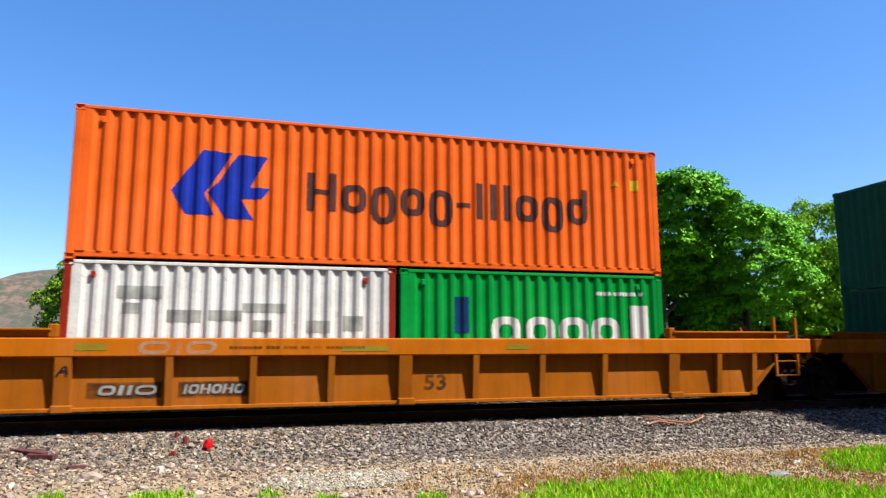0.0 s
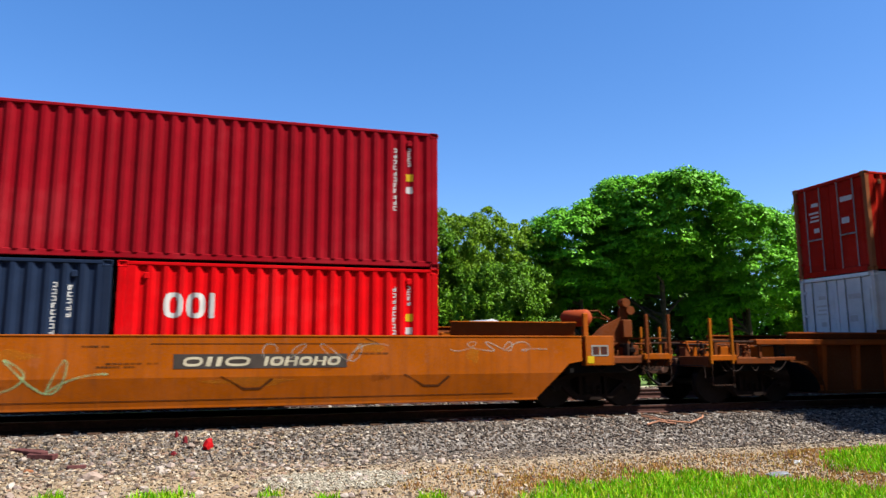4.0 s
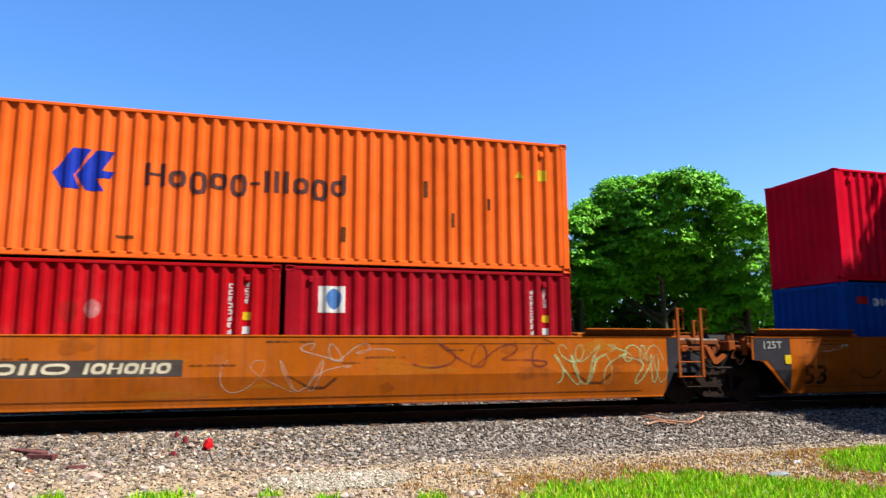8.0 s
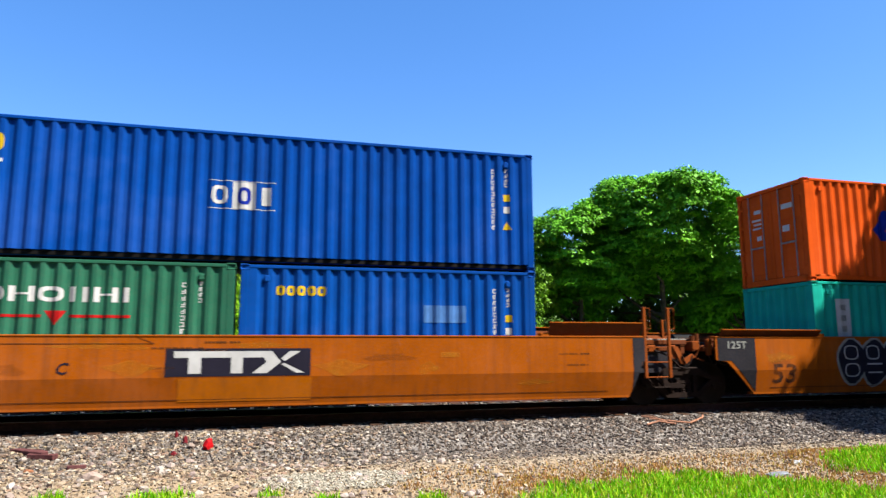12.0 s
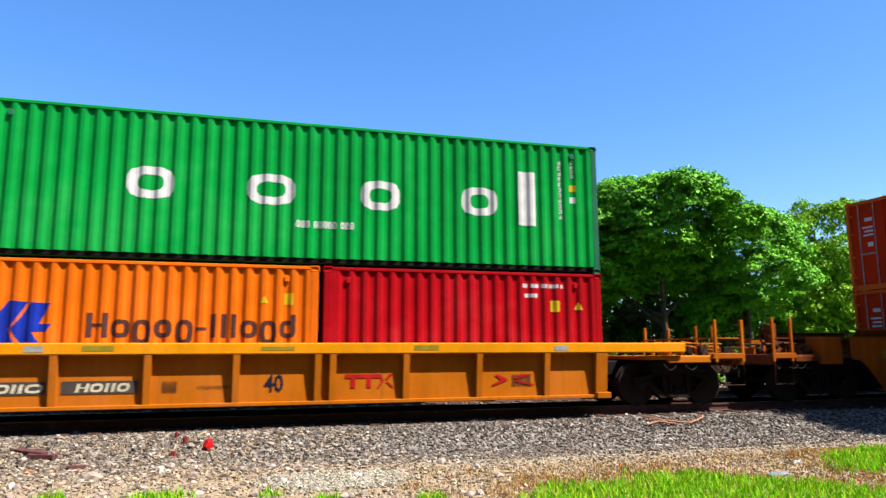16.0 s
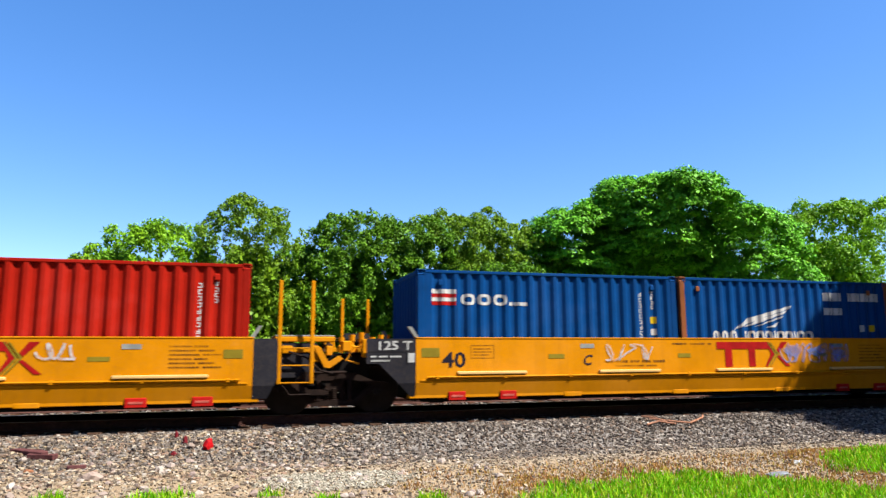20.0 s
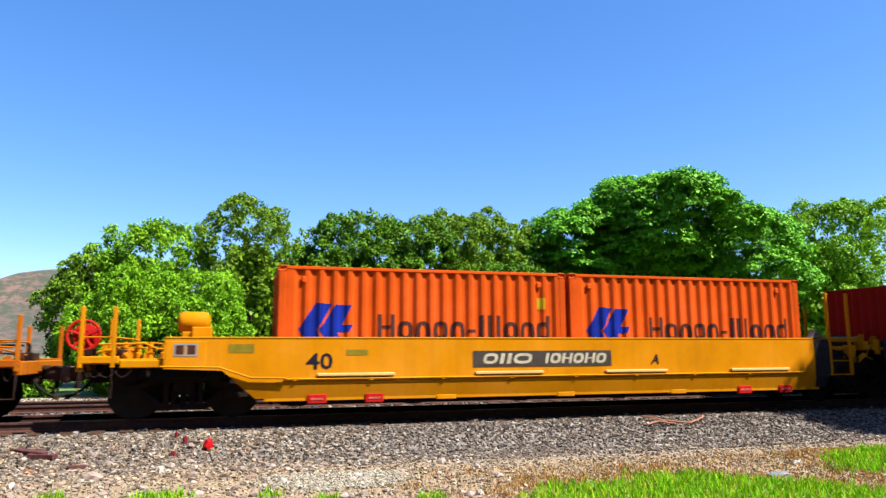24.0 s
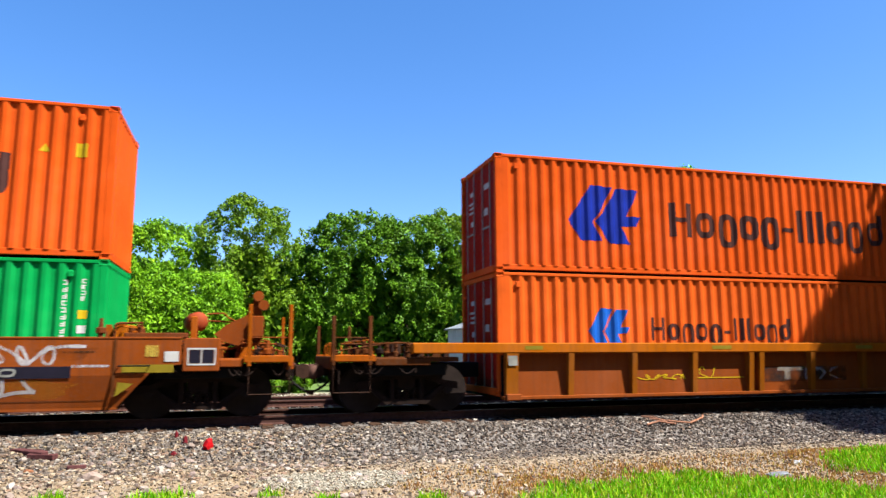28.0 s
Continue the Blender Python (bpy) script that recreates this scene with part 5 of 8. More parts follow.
CHIPS = [(0.60, 0.54, 0.42), (0.30, 0.27, 0.21), (0.78, 0.72, 0.58), (0.48, 0.43, 0.33)]
tagged(stones("fine_gravel", 7000, (0.0, 2.7), (-5.9, -4.1), (0.012, 0.024), CHIPS, 16, 0.9, keep=lambda x, y, q: q < 1.2 * smooth01(1.0, 0.35, ((x - 1.3) / 1.15) ** 2 + ((y + 5.05) / 0.8) ** 2 + 0.5 * noise.noise((x * 1.6, y * 1.6, 9.0)))), "fine pale gravel spilt in a low patch", "gravel", kind="stuff")
tagged(stones("yard_gravel", 8000, (-9, 26), (5.7, 11.0), (0.02, 0.05), PALE, 17), "pale gravel beyond the second track", "gravel", kind="stuff")
PINK = [(0.55, 0.44, 0.37), (0.30, 0.22, 0.19), (0.68, 0.58, 0.50), (0.42, 0.31, 0.27), (0.75, 0.66, 0.58)]
tagged(stones("cobbles", 300, (-6, 3.5), (-6.5, -2.2), (0.035, 0.08), PINK, 14, 0.3), "pale loose stones on the dirt", "stones", kind="stuff")


def blades(name, n, xr, yr, hgt, cols, seed, dens):
    r = np.random.default_rng(seed)
    V, F = [], []
    while len(F) < n:
        x, y = r.uniform(*xr), r.uniform(*yr)
        if r.uniform() > dens(x, y):
            continue
        z = ground_z(x, y) - 0.01
        h = hgt[0] + (hgt[1] - hgt[0]) * r.uniform() ** 1.5
        a, w = r.uniform(0, 6.28), 0.006 + 0.006 * r.uniform()
        bx, by = math.cos(a) * w, math.sin(a) * w
        tx, ty = r.normal(0, 0.35, 2) * h
        k = len(V)
        V += [(x - bx, y - by, z), (x + bx, y + by, z), (x + tx * 0.4 + bx * 0.7, y + ty * 0.4 + by * 0.7, z + h * 0.6), (x + tx * 0.4 - bx * 0.7, y + ty * 0.4 - by * 0.7, z + h * 0.6), (x + tx, y + ty, z + h)]
        F += [(k, k + 1, k + 2, k + 3), (k + 3, k + 2, k + 4)]
    me = bpy.data.meshes.new(name)
    me.from_pydata(V, [], F)
    me.materials.append(island_mix(name + "_blades", cols, 0.6, trans=0.35))
    return new(name, me)


GRASS = [(0.10, 0.46, 0.004), (0.28, 0.88, 0.008), (0.42, 1.02, 0.012), (0.17, 0.62, 0.006), (0.62, 1.0, 0.03), (0.80, 0.88, 0.07)]
STRAW = [(0.66, 0.30, 0.09), (0.86, 0.52, 0.16), (0.52, 0.19, 0.07), (0.62, 0.56, 0.08)]
tagged(blades("grass", 90000, (-3.2, 12.5), (-9.2, -4.3), (0.03, 0.15), GRASS, 21, lambda x, y: grass_here(x, y) ** 1.6), "bright green short grass on the verge", "grass", kind="stuff")
tagged(blades("dry_grass", 42000, (1.2, 11.5), (-8.6, -4.6), (0.02, 0.085), STRAW, 22, lambda x, y: smooth01(1.5, 3.8, x + 0.8 * noise.noise((x, y, 2.0))) * max(0.16, 0.95 - abs(max(grass_here(x, y), 0.6 * grass_here(x, y - 0.45), 0.5 * grass_here(x, y - 0.8)) - 0.45) * 1.6)), "dry brown grass along the verge's edge", "grass", kind="stuff")


def rail_bm(x0, x1):
    prof = [(-0.07, -0.17), (0.07, -0.17), (0.07, -0.155), (0.012, -0.135), (0.012, -0.045), (0.037, -0.035), (0.037, -0.006), (0.030, 0.0),
            (-0.030, 0.0), (-0.037, -0.006), (-0.037, -0.035), (-0.012, -0.045), (-0.012, -0.135), (-0.07, -0.155)]
    bm = bmesh.new()
    f = bm.faces.new([bm.verts.new((x0, y, z)) for y, z in prof])
    r = bmesh.ops.extrude_face_region(bm, geom=[f])
    for v in r["geom"]:
        if isinstance(v, bmesh.types.BMVert):
            v.co.x = x1
    return bm


def tie_bm(seed):
    bm = box(-0.115, 0.115, -1.30, 1.30, -0.34, -0.175, 0.012)
    r = random.Random(seed)
    for v in bm.verts:
        v.co += Vector((r.uniform(-0.008, 0.008), r.uniform(-0.015, 0.015), r.uniform(-0.006, 0.004)))
    return bm


TIE_WOOD = simple("creosoted_tie_wood", (0.11, 0.058, 0.035), 0.9, 0, 0.5, 14.0, 0.5, 0.01)
SPIKE = simple("rusty_spike_steel", (0.18, 0.08, 0.04), 0.85)


def track(y, label):
    root = new("railway_track")
    tagged(root, label, "railway track", kind="structure")
    for s in (-1, 1):
        rl = part("rail", rail_bm(-400, 600), RAIL_SIDE, root, "rusty steel rail with a worn head", at=pose(0, y + s * 0.755, 0))
        part("rail_head", box(-400, 600, -0.028, 0.028, -0.002, 0.003, 0), RAIL_STEEL, rl, "bright worn running surface")
    ties = [finish(tie_bm(i), "tie") for i in range(4)]
    pl = finish(box(-0.09, 0.09, -0.14, 0.14, -0.178, -0.165, 0.004), "tie_plate")
    r = random.Random(int(y * 10))
    for i in range(80):
        t = part("tie", ties[i % 4], TIE_WOOD, root, at=pose(-13.5 + i * 0.5 + r.uniform(-0.03, 0.03), y + r.uniform(-0.05, 0.05), r.uniform(-0.012, 0.006), 0, 0, r.uniform(-1.2, 1.2)))
        if -6 < t.location.x < 16:
            for s in (-1, 1):
                part("tie_plate", pl, SPIKE, t, at=pose(0, s * 0.755, 0))
    return root


track(0.0, "main railway track on wooden ties in grey ballast")
track(4.3, "second railway track behind the train on wooden ties")


# ---- shed ----
def shed(x, y):
    root = new("storage_shed")
    tagged(root, "small pale blue metal shed with a gabled roof beyond the tracks", "shed")
    z = ground_z(x, y) - 0.02
    root.matrix_basis = pose(x, y, z, 0, 0, 14)
    wall = simple("pale_blue_shed_metal", (0.70, 0.86, 0.95), 0.5, 0, 0.08, 3.0)
    trim = simple("white_shed_trim", (0.95, 1.0, 1.04), 0.5, 0, 0.06, 5.0)
    roofm = simple("grey_shed_roof", (0.42, 0.48, 0.52), 0.6, 0, 0.15, 5.0)
    w, d, h, top = 1.95, 1.3, 2.34, 2.60
    front = plate([(0, 0), (w, 0), (w, h), (w / 2, top), (0, h)], 0.0, 0.05)
    part("front_wall", front, wall, root)
    part("back_wall", plate([(0, 0), (w, 0), (w, h), (w / 2, top), (0, h)], d - 0.05, d), wall, root)
    for xx in (0.0, w - 0.05):
        sw = part("side_wall", box(xx, xx + 0.05, 0.055, d - 0.055, 0, h, 0), wall, root)
        for i in range(4):
            yy = 0.12 + i * 0.28
            part("wall_rib", box(xx - 0.012, xx + 0.062, yy, yy + 0.09, 0.02, h - 0.03, 0), wall, sw)
    for s in (-1, 1):
        a = (0 - 0.10, h - 0.04) if s < 0 else (w + 0.10, h - 0.04)
        part("roof", plate([a, (w / 2, top + 0.02), (w / 2, top + 0.07), (a[0], a[1] + 0.05)], -0.12, d + 0.1), roofm, root)
        part("roof_trim", plate([a, (w / 2, top + 0.01), (w / 2, top + 0.09), (a[0], a[1] + 0.08)], -0.145, -0.123), trim, root)
    for s, (a, b) in zip((-1, 1), ((0.22, w / 2 - 0.01), (w / 2 + 0.01, w - 0.22))):
        dr = part("door", box(a, b, -0.035, -0.003, 0.06, 1.98, 0.006), wall, root)
        part("door_brace", box(a + 0.03, b - 0.03, -0.05, -0.036, 0.95, 1.03, 0.004), trim, dr)
        part("door_handle", box(w / 2 + s * 0.09 - 0.02, w / 2 + s * 0.09 + 0.02, -0.06, -0.036, 1.0, 1.2, 0.004), M_GREY, dr)
    part("door_header", box(0.15, w - 0.15, -0.045, -0.003, 2.0, 2.08, 0.004), trim, root)
    part("gable_vent", box(w / 2 - 0.12, w / 2 + 0.12, -0.03, -0.003, 2.20, 2.36, 0.004), M_GREY, root)
    for xx in (0.0, w - 0.08):
        part("corner_trim", box(xx, xx + 0.08, -0.02, -0.002, 0, h, 0.004), trim, root)
    return root


shed(7.50, 8.5)


# ---- trees ----
BARK = simple("grey_brown_bark", (0.12, 0.085, 0.06), 0.95, 0, 0.4, 7.0, 0.7, 0.03)


def leaf_mix(name, col, spread=0.35, trans=0.2, rough=0.5):
    """Foliage: leaves of nearly one colour, with fresher and duller boughs."""
    m, t, b = nodes_of(name)
    col = tuple(k * 0.46 for k in col)
    g = t.nodes.new("ShaderNodeNewGeometry")
    r = ramp(t, g.outputs["Random Per Island"], [(0.0, tuple(k * (1 - spread) for k in col)), (0.7, col), (1.0, (col[0] * (1 + spread * 1.6), col[1] * (1 + spread), col[2] * 1.3))])
    n = noise_tex(t, 0.55, 3.0)
    v = ramp(t, n.outputs[0], [(0.35, (0.66, 0.74, 0.8)), (0.62, (1.0, 1.0, 1.0))])
    c = mixed(t, 1.0, r.outputs[0], v.outputs[0], "MULTIPLY")
    t.links.new(c, b.inputs["Base Color"])
    b.inputs["Roughness"].default_value = rough
    b.inputs["Specular IOR Level"].default_value = 0.12
    if trans:
        tr = t.nodes.new("ShaderNodeBsdfTranslucent")
        t.links.new(c, tr.inputs["Color"])
        ms = t.nodes.new("ShaderNodeMixShader")
        ms.inputs[0].default_value = trans
        t.links.new(b.outputs[0], ms.inputs[1])
        t.links.new(tr.outputs[0], ms.inputs[2])
        t.links.new(ms.outputs[0], t.nodes["Material Output"].inputs["Surface"])
    return m


LEAF_A = leaf_mix("mid_green_leaves", (0.18, 0.42, 0.016), trans=0.16)
LEAF_B = leaf_mix("bright_green_leaves", (0.34, 0.75, 0.022), trans=0.30)
LEAF_C = leaf_mix("deep_green_leaves", (0.24, 0.73, 0.028), spread=0.28, trans=0.06)
LEAF_D = leaf_mix("olive_green_leaves", (0.27, 0.50, 0.022), trans=0.2)
LEAF_F = leaf_mix("fresh_green_leaves", (0.33, 0.70, 0.02), trans=0.24)
# Dark, opaque leaves: shade put into the undergrowth's colour; also for the shade trees.
LEAF_SHADE = leaf_mix("dark_shade_leaves", (0.10, 0.24, 0.02), trans=0.0)


def leaves(centres, radii, mid, n, size, seed, layered, flat=0.35):
    """Folded leaf sprays on tufts that cap the upper and outer side of each clump of a crown."""
    r = np.random.default_rng(seed)
    per = 84 if layered else 92
    k = max(20, n // per)
    w = radii[:, 0] * radii[:, 2]
    big = r.choice(len(centres), k, p=w / w.sum())
    d = r.normal(0, 1, (k, 3))
    away = centres[big] - mid
    away /= np.linalg.norm(away, axis=1)[:, None] + 1e-6
    d += away * (0.7 if layered else 0.9)
    if layered:
        d[:, 2] += 0.45
        d[:, 2] = np.where(d[:, 2] < -0.3, -0.4 * d[:, 2], d[:, 2])
    d /= np.linalg.norm(d, axis=1)[:, None]
    tc = centres[big] + d * radii[big] * (0.80 + 0.24 * r.uniform(0, 1, k))[:, None]
    tr = size * (r.uniform(2.4, 5.2, k) if layered else r.uniform(2.2, 4.6, k))
    idx = np.repeat(np.arange(k), per)
    n = len(idx)
    e = r.normal(0, 1, (n, 3))
    axis = d * 0.40 + np.array([0, 0, 1.0]) if layered else d + np.array([0, 0, 0.25])
    back = (e * axis[idx]).sum(1) < (0.12 if layered else -0.1)
    e[back] *= -1
    e /= np.linalg.norm(e, axis=1)[:, None]
    p = tc[idx] + e * (tr[idx] * r.uniform(0.62, 1.05, n))[:, None] * np.array([1.2, 1.2, 0.72] if layered else [1.0, 1.0, 1.15])
    up = e * 0.6 + np.array([0, 0, 0.55 if layered else 0.25]) + r.normal(0, 0.30 if layered else 0.45, (n, 3))
    up /= np.linalg.norm(up, axis=1)[:, None]
    t = np.cross(up, r.normal(0, 1, (n, 3)))
    t /= np.linalg.norm(t, axis=1)[:, None] + 1e-9
    s = np.cross(up, t)
    L = size * r.uniform(0.5, 1.15, n)[:, None]
    a = p - t * L
    b = p + s * L * 0.5 - up * L * flat * 0.5
    c = p + t * L - up * L * 0.25
    f = p - s * L * 0.5 - up * L * flat * 0.5
    V = np.stack([a, b, c, f], 1).reshape(-1, 3)
    q = 4 * np.arange(n)
    F = np.concatenate([np.stack([q, q + 1, q + 2], 1), np.stack([q, q + 2, q + 3], 1)])
    return V, F


def inner_leaves(n, rx, ry, z0, z1, size, seed):
    """Larger sprays in the heart of a crown, which close it."""
    r = np.random.default_rng(seed)
    d = r.normal(0, 1, (n, 3))
    d /= np.linalg.norm(d, axis=1)[:, None]
    d *= (r.uniform(0.2, 1.0, n) ** 0.5)[:, None]
    p = d * np.array([rx, ry, (z1 - z0) / 2]) + np.array([0, 0, (z0 + z1) / 2])
    low = p[:, 2] < (z0 + z1) / 2
    p[low, 0] = (r.uniform(-1, 1, n) * rx)[low]
    a, b = r.normal(0, 1, (n, 3)), r.normal(0, 1, (n, 3))
    a /= np.linalg.norm(a, axis=1)[:, None]
    b = np.cross(a, b)
    b /= np.linalg.norm(b, axis=1)[:, None]
    V = np.stack([p - a * size, p + b * size * 0.6, p + a * size, p - b * size * 0.6], 1).reshape(-1, 3)
    q = 4 * np.arange(n)
    return V, np.concatenate([np.stack([q, q + 1, q + 2], 1), np.stack([q, q + 2, q + 3], 1)])


def limb(bm, a, b, r0, r1, bend, rnd):
    pts = [a.lerp(b, i / 4) + Vector((rnd.uniform(-bend, bend), rnd.uniform(-bend, bend), 0)) * math.sin(math.pi * i / 4) for i in range(5)]
    for i in range(4):
        add_rod(bm, pts[i], pts[i + 1], r0 + (r1 - r0) * i / 4, 8, r0 + (r1 - r0) * (i + 1) / 4)


def tree(x, y, width, top, leafmat, seed, n=11000, size=0.20, deep=None, lobes=26, label="", low=0.04, name="tree", clump=0.17, taper=0.18, layered=False):
    rnd = random.Random(seed)
    root = new(name)
    z0 = ground_z(x, y)
    root.matrix_basis = pose(x, y, z0)
    tagged(root, label, "tree" if name == "tree" else "bush", "trees behind the tracks")
    hgt = top - z0
    half, deep = width / 2, deep or width / 2 * 0.9
    zc = hgt * (1 + low) / 2
    rz = hgt * (1 - low) / 2
    C, R = [], []
    for i in range(lobes):
        th = i * 2.399963 + rnd.uniform(-0.4, 0.4)
        v = -0.85 + 1.8 * (i + 0.5) / lobes
        k = math.sqrt(max(0.0, 1 - min(0.98, abs(v)) ** 2.2)) if v > 0 else 1 - taper * abs(v)
        q = rnd.uniform(0.60, 0.93)
        under = 0.0 if v > 0 or name == "bush" else abs(v)
        ky = 1 - 0.85 * under if under else k
        c = (half * q * k * math.cos(th), deep * (q * ky * math.sin(th) + 0.45 * under), zc + rz * v * 0.84)
        s = hgt * clump * rnd.uniform(0.75, 1.3)
        C.append(c)
        R.append((s * 1.15, s * 1.1, s * (0.85 if layered else 1.1)))
    C, R = np.array(C), np.array(R)
    over = C[:, 2] + R[:, 2] + (2.4 if layered else 3.2) * size - hgt
    C[:, 2] -= np.maximum(0, over)
    bm = bmesh.new()
    limb(bm, Vector((0, 0, -0.2)), Vector((0, 0, hgt * 0.45)), 0.035 * hgt * 0.6, 0.02 * hgt * 0.6, 0.06, rnd)
    part("trunk", bm, BARK, root)
    for i in range(0, lobes, max(3, lobes // 7)):
        limb_bm = bmesh.new()
        limb(limb_bm, Vector((0, 0, hgt * rnd.uniform(0.16, 0.42))), Vector(C[i]) * (0.6 if layered else 0.8) + Vector((0, 0.4 * deep if layered else 0.0, 0)), 0.012 * hgt, 0.02, 0.25, rnd)
        part("limb", limb_bm, BARK, root)
    V, F = leaves(C, R, np.array((0, 0, zc - 0.2 * rz)), int(n * (2.6 if layered else 2.1)), size * 0.74, seed, layered)
    V2, F2 = inner_leaves(n // 4, half * 0.70, deep * (0.4 if layered else 0.70), hgt * low, hgt * 0.76, size * (1.1 if layered else 1.6), seed + 500)
    V2[:, 1] += (0.58 if layered else 0.36) * deep
    F = np.concatenate([F, F2 + len(V)])
    V = np.concatenate([V, V2])
    me = bpy.data.meshes.new("crown")
    me.from_pydata(V.tolist(), [], F.tolist())
    part("crown", me, leafmat, root)
    return root


tree(-6.6, 20, 2.8, 5.9, LEAF_D, 1, 18000, 0.13, lobes=34, clump=0.15, label="rounded dark green tree at the end of the tree line")
tree(-4.2, 20, 5.2, 7.5, LEAF_F, 2, 16000, 0.14, lobes=30, clump=0.130, label="dense mid-green tree beyond the tracks")
tree(-2.9, 13, 5.6, 4.5, LEAF_B, 3, 22000, 0.11, low=0.02, name="bush", lobes=40, clump=0.135, taper=0.0, label="large bright green leafy bush beside the tracks")
tree(0.0, 18, 4.4, 8.6, LEAF_D, 4, 14000, 0.11, lobes=60, clump=0.07, label="feathery olive green tree with an open top")
tree(2.6, 21, 5.0, 6.6, LEAF_A, 15, 12000, 0.15, lobes=49, clump=0.122, label="lower dark green tree in the tree line")
tree(5.5, 20, 5.0, 8.3, LEAF_A, 5, 20000, 0.14, lobes=49, clump=0.122, label="dense green tree beyond the shed")
tree(11.8, 22, 6.0, 9.3, LEAF_D, 6, 20000, 0.15, lobes=49, clump=0.122, label="olive green tree with upright twigs")
tree(8.3, 20.5, 4.4, 8.5, LEAF_A, 17, 14000, 0.14, low=0.05, lobes=49, clump=0.122, label="green tree close behind the shed")
tree(11.6, 15.5, 3.2, 5.5, LEAF_A, 7, 14000, 0.12, low=0.02, name="bush", lobes=49, clump=0.122, label="leafy green bush behind the shed")
tree(15.4, 24, 5.0, 9.2, LEAF_D, 8, 14000, 0.15, lobes=49, clump=0.122, label="olive green tree beside the great tree")
tree(19.2, 22.5, 6.2, 9.8, LEAF_C, 18, 22000, 0.16, low=0.30, clump=0.105, lobes=40, deep=3.6, taper=0.3, layered=True, label="green tree under the great tree's edge")
tree(23.8, 21, 10.5, 11.7, LEAF_C, 9, 46000, 0.17, lobes=46, low=0.40, clump=0.11, deep=5.0, taper=0.45, layered=True, label="great broad dark green tree with layered foliage")
tree(30.2, 21.5, 6.6, 10.0, LEAF_C, 19, 24000, 0.17, lobes=32, low=0.22, clump=0.12, deep=4.0, taper=0.3, layered=True, label="broad dark green tree with layered foliage")
tree(43.2, 27, 10.0, 12.9, LEAF_F, 10, 22000, 0.2, lobes=57, clump=0.122, label="green tree at the end of the tree line")
# Darkened leaf colour stands in for the shade under the trees.
tree(14.3, 17, 2.4, 3.0, LEAF_SHADE, 16, 5000, 0.12, low=0.05, name="bush", lobes=49, clump=0.122, label="small bush under the trees, its leaves darkened for shade")

# Undergrowth behind the crowns, its leaf colour darkened to carry their shade.
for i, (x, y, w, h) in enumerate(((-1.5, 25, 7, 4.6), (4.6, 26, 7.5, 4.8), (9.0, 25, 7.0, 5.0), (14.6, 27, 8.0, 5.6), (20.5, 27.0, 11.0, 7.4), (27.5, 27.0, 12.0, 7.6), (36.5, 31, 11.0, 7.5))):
    tree(x, y, w, h, LEAF_SHADE, 50 + i, 9000, 0.18, low=0.0, lobes=18, clump=0.20, deep=1.6, name="bush", label="dense undergrowth between the trees, its leaves darkened for shade")

for i, (x, w, h) in enumerate(((-11.5, 5.0, 1.3), (-7.6, 4.2, 0.9), (-3.6, 5.0, 1.1), (0.8, 4.4, 0.9), (4.6, 3.8, 1.2), (10.6, 4.2, 1.0), (14.6, 4.6, 1.3), (19.0, 5.0, 1.1), (23.5, 5.2, 1.4))):
    tree(x, 12.0 + 0.4 * (i % 3), w * 0.7, h, LEAF_A, 90 + i, 3600, 0.10, low=0.0, lobes=26, deep=0.8, clump=0.20, name="bush", label="low dark green scrub along the gravel's edge")

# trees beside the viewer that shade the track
tree(27.8, -7.6, 10.4, 19.0, LEAF_SHADE, 30, 70000, 0.42, lobes=46, low=0.06, deep=4.2, clump=0.14, label="tall tree beside the track that shades the train")
tree(19.8, -4.6, 4.6, 9.2, LEAF_SHADE, 32, 20000, 0.30, lobes=26, low=0.36, deep=1.3, clump=0.09, label="slender tree beside the track that shades the train")
# Added row behind the viewer, never in view: it dims the train's sky light.
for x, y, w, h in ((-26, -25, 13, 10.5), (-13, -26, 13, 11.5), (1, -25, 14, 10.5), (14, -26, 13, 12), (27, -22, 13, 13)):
    tree(x, y, w, h, LEAF_SHADE, 70 + int(x), 7000, 0.55, lobes=30, low=0.02, deep=4.5, clump=0.16, label="added unseen tree behind the viewer that holds back sky light from the train")
tree(32.0, -5.0, 9.0, 14.0, LEAF_SHADE, 31, 22000, 0.46, lobes=30, low=0.06, deep=3.6, label="tall tree beside the track that shades the train")


# ---- litter beside the track ----
def lump(name, x, y, sx, sy, sz, mat, label, category, seed, turn=0.0):
    """A crumpled or broken piece lying on the ground."""
    r = random.Random(seed)
    bm = bmesh.new()
    bmesh.ops.create_icosphere(bm, subdivisions=2, radius=1.0)
    for v in bm.verts:
        k = 0.8 + 0.35 * noise.noise(v.co * 1.7 + Vector((seed, 0, 0)))
        v.co = Vector((v.co.x * sx * k, v.co.y * sy * k, max(-0.5, v.co.z) * sz * k + r.uniform(-0.004, 0.004)))
    me = finish(bm, name)
    me.materials.append(mat)
    ob = new(name, me)
    ob.matrix_basis = pose(x, y, ground_z(x, y) + sz * 0.42, 0, 0, turn)
    return tagged(ob, label, category)


LITTER_RED = simple("red_plastic", (0.62, 0.01, 0.015), 0.45, 0, 0.2, 8.0)
LITTER_DARK = simple("dull_dark_red_plastic", (0.24, 0.02, 0.03), 0.6, 0, 0.4, 14.0)
DRIFTWOOD = simple("weathered_brown_wood", (0.17, 0.065, 0.065), 0.9, 0, 0.4, 12.0, 0.5, 0.01)
WHITE_SCRAP = simple("dirty_white_plastic", (0.75, 0.74, 0.70), 0.6, 0, 0.15, 8.0)
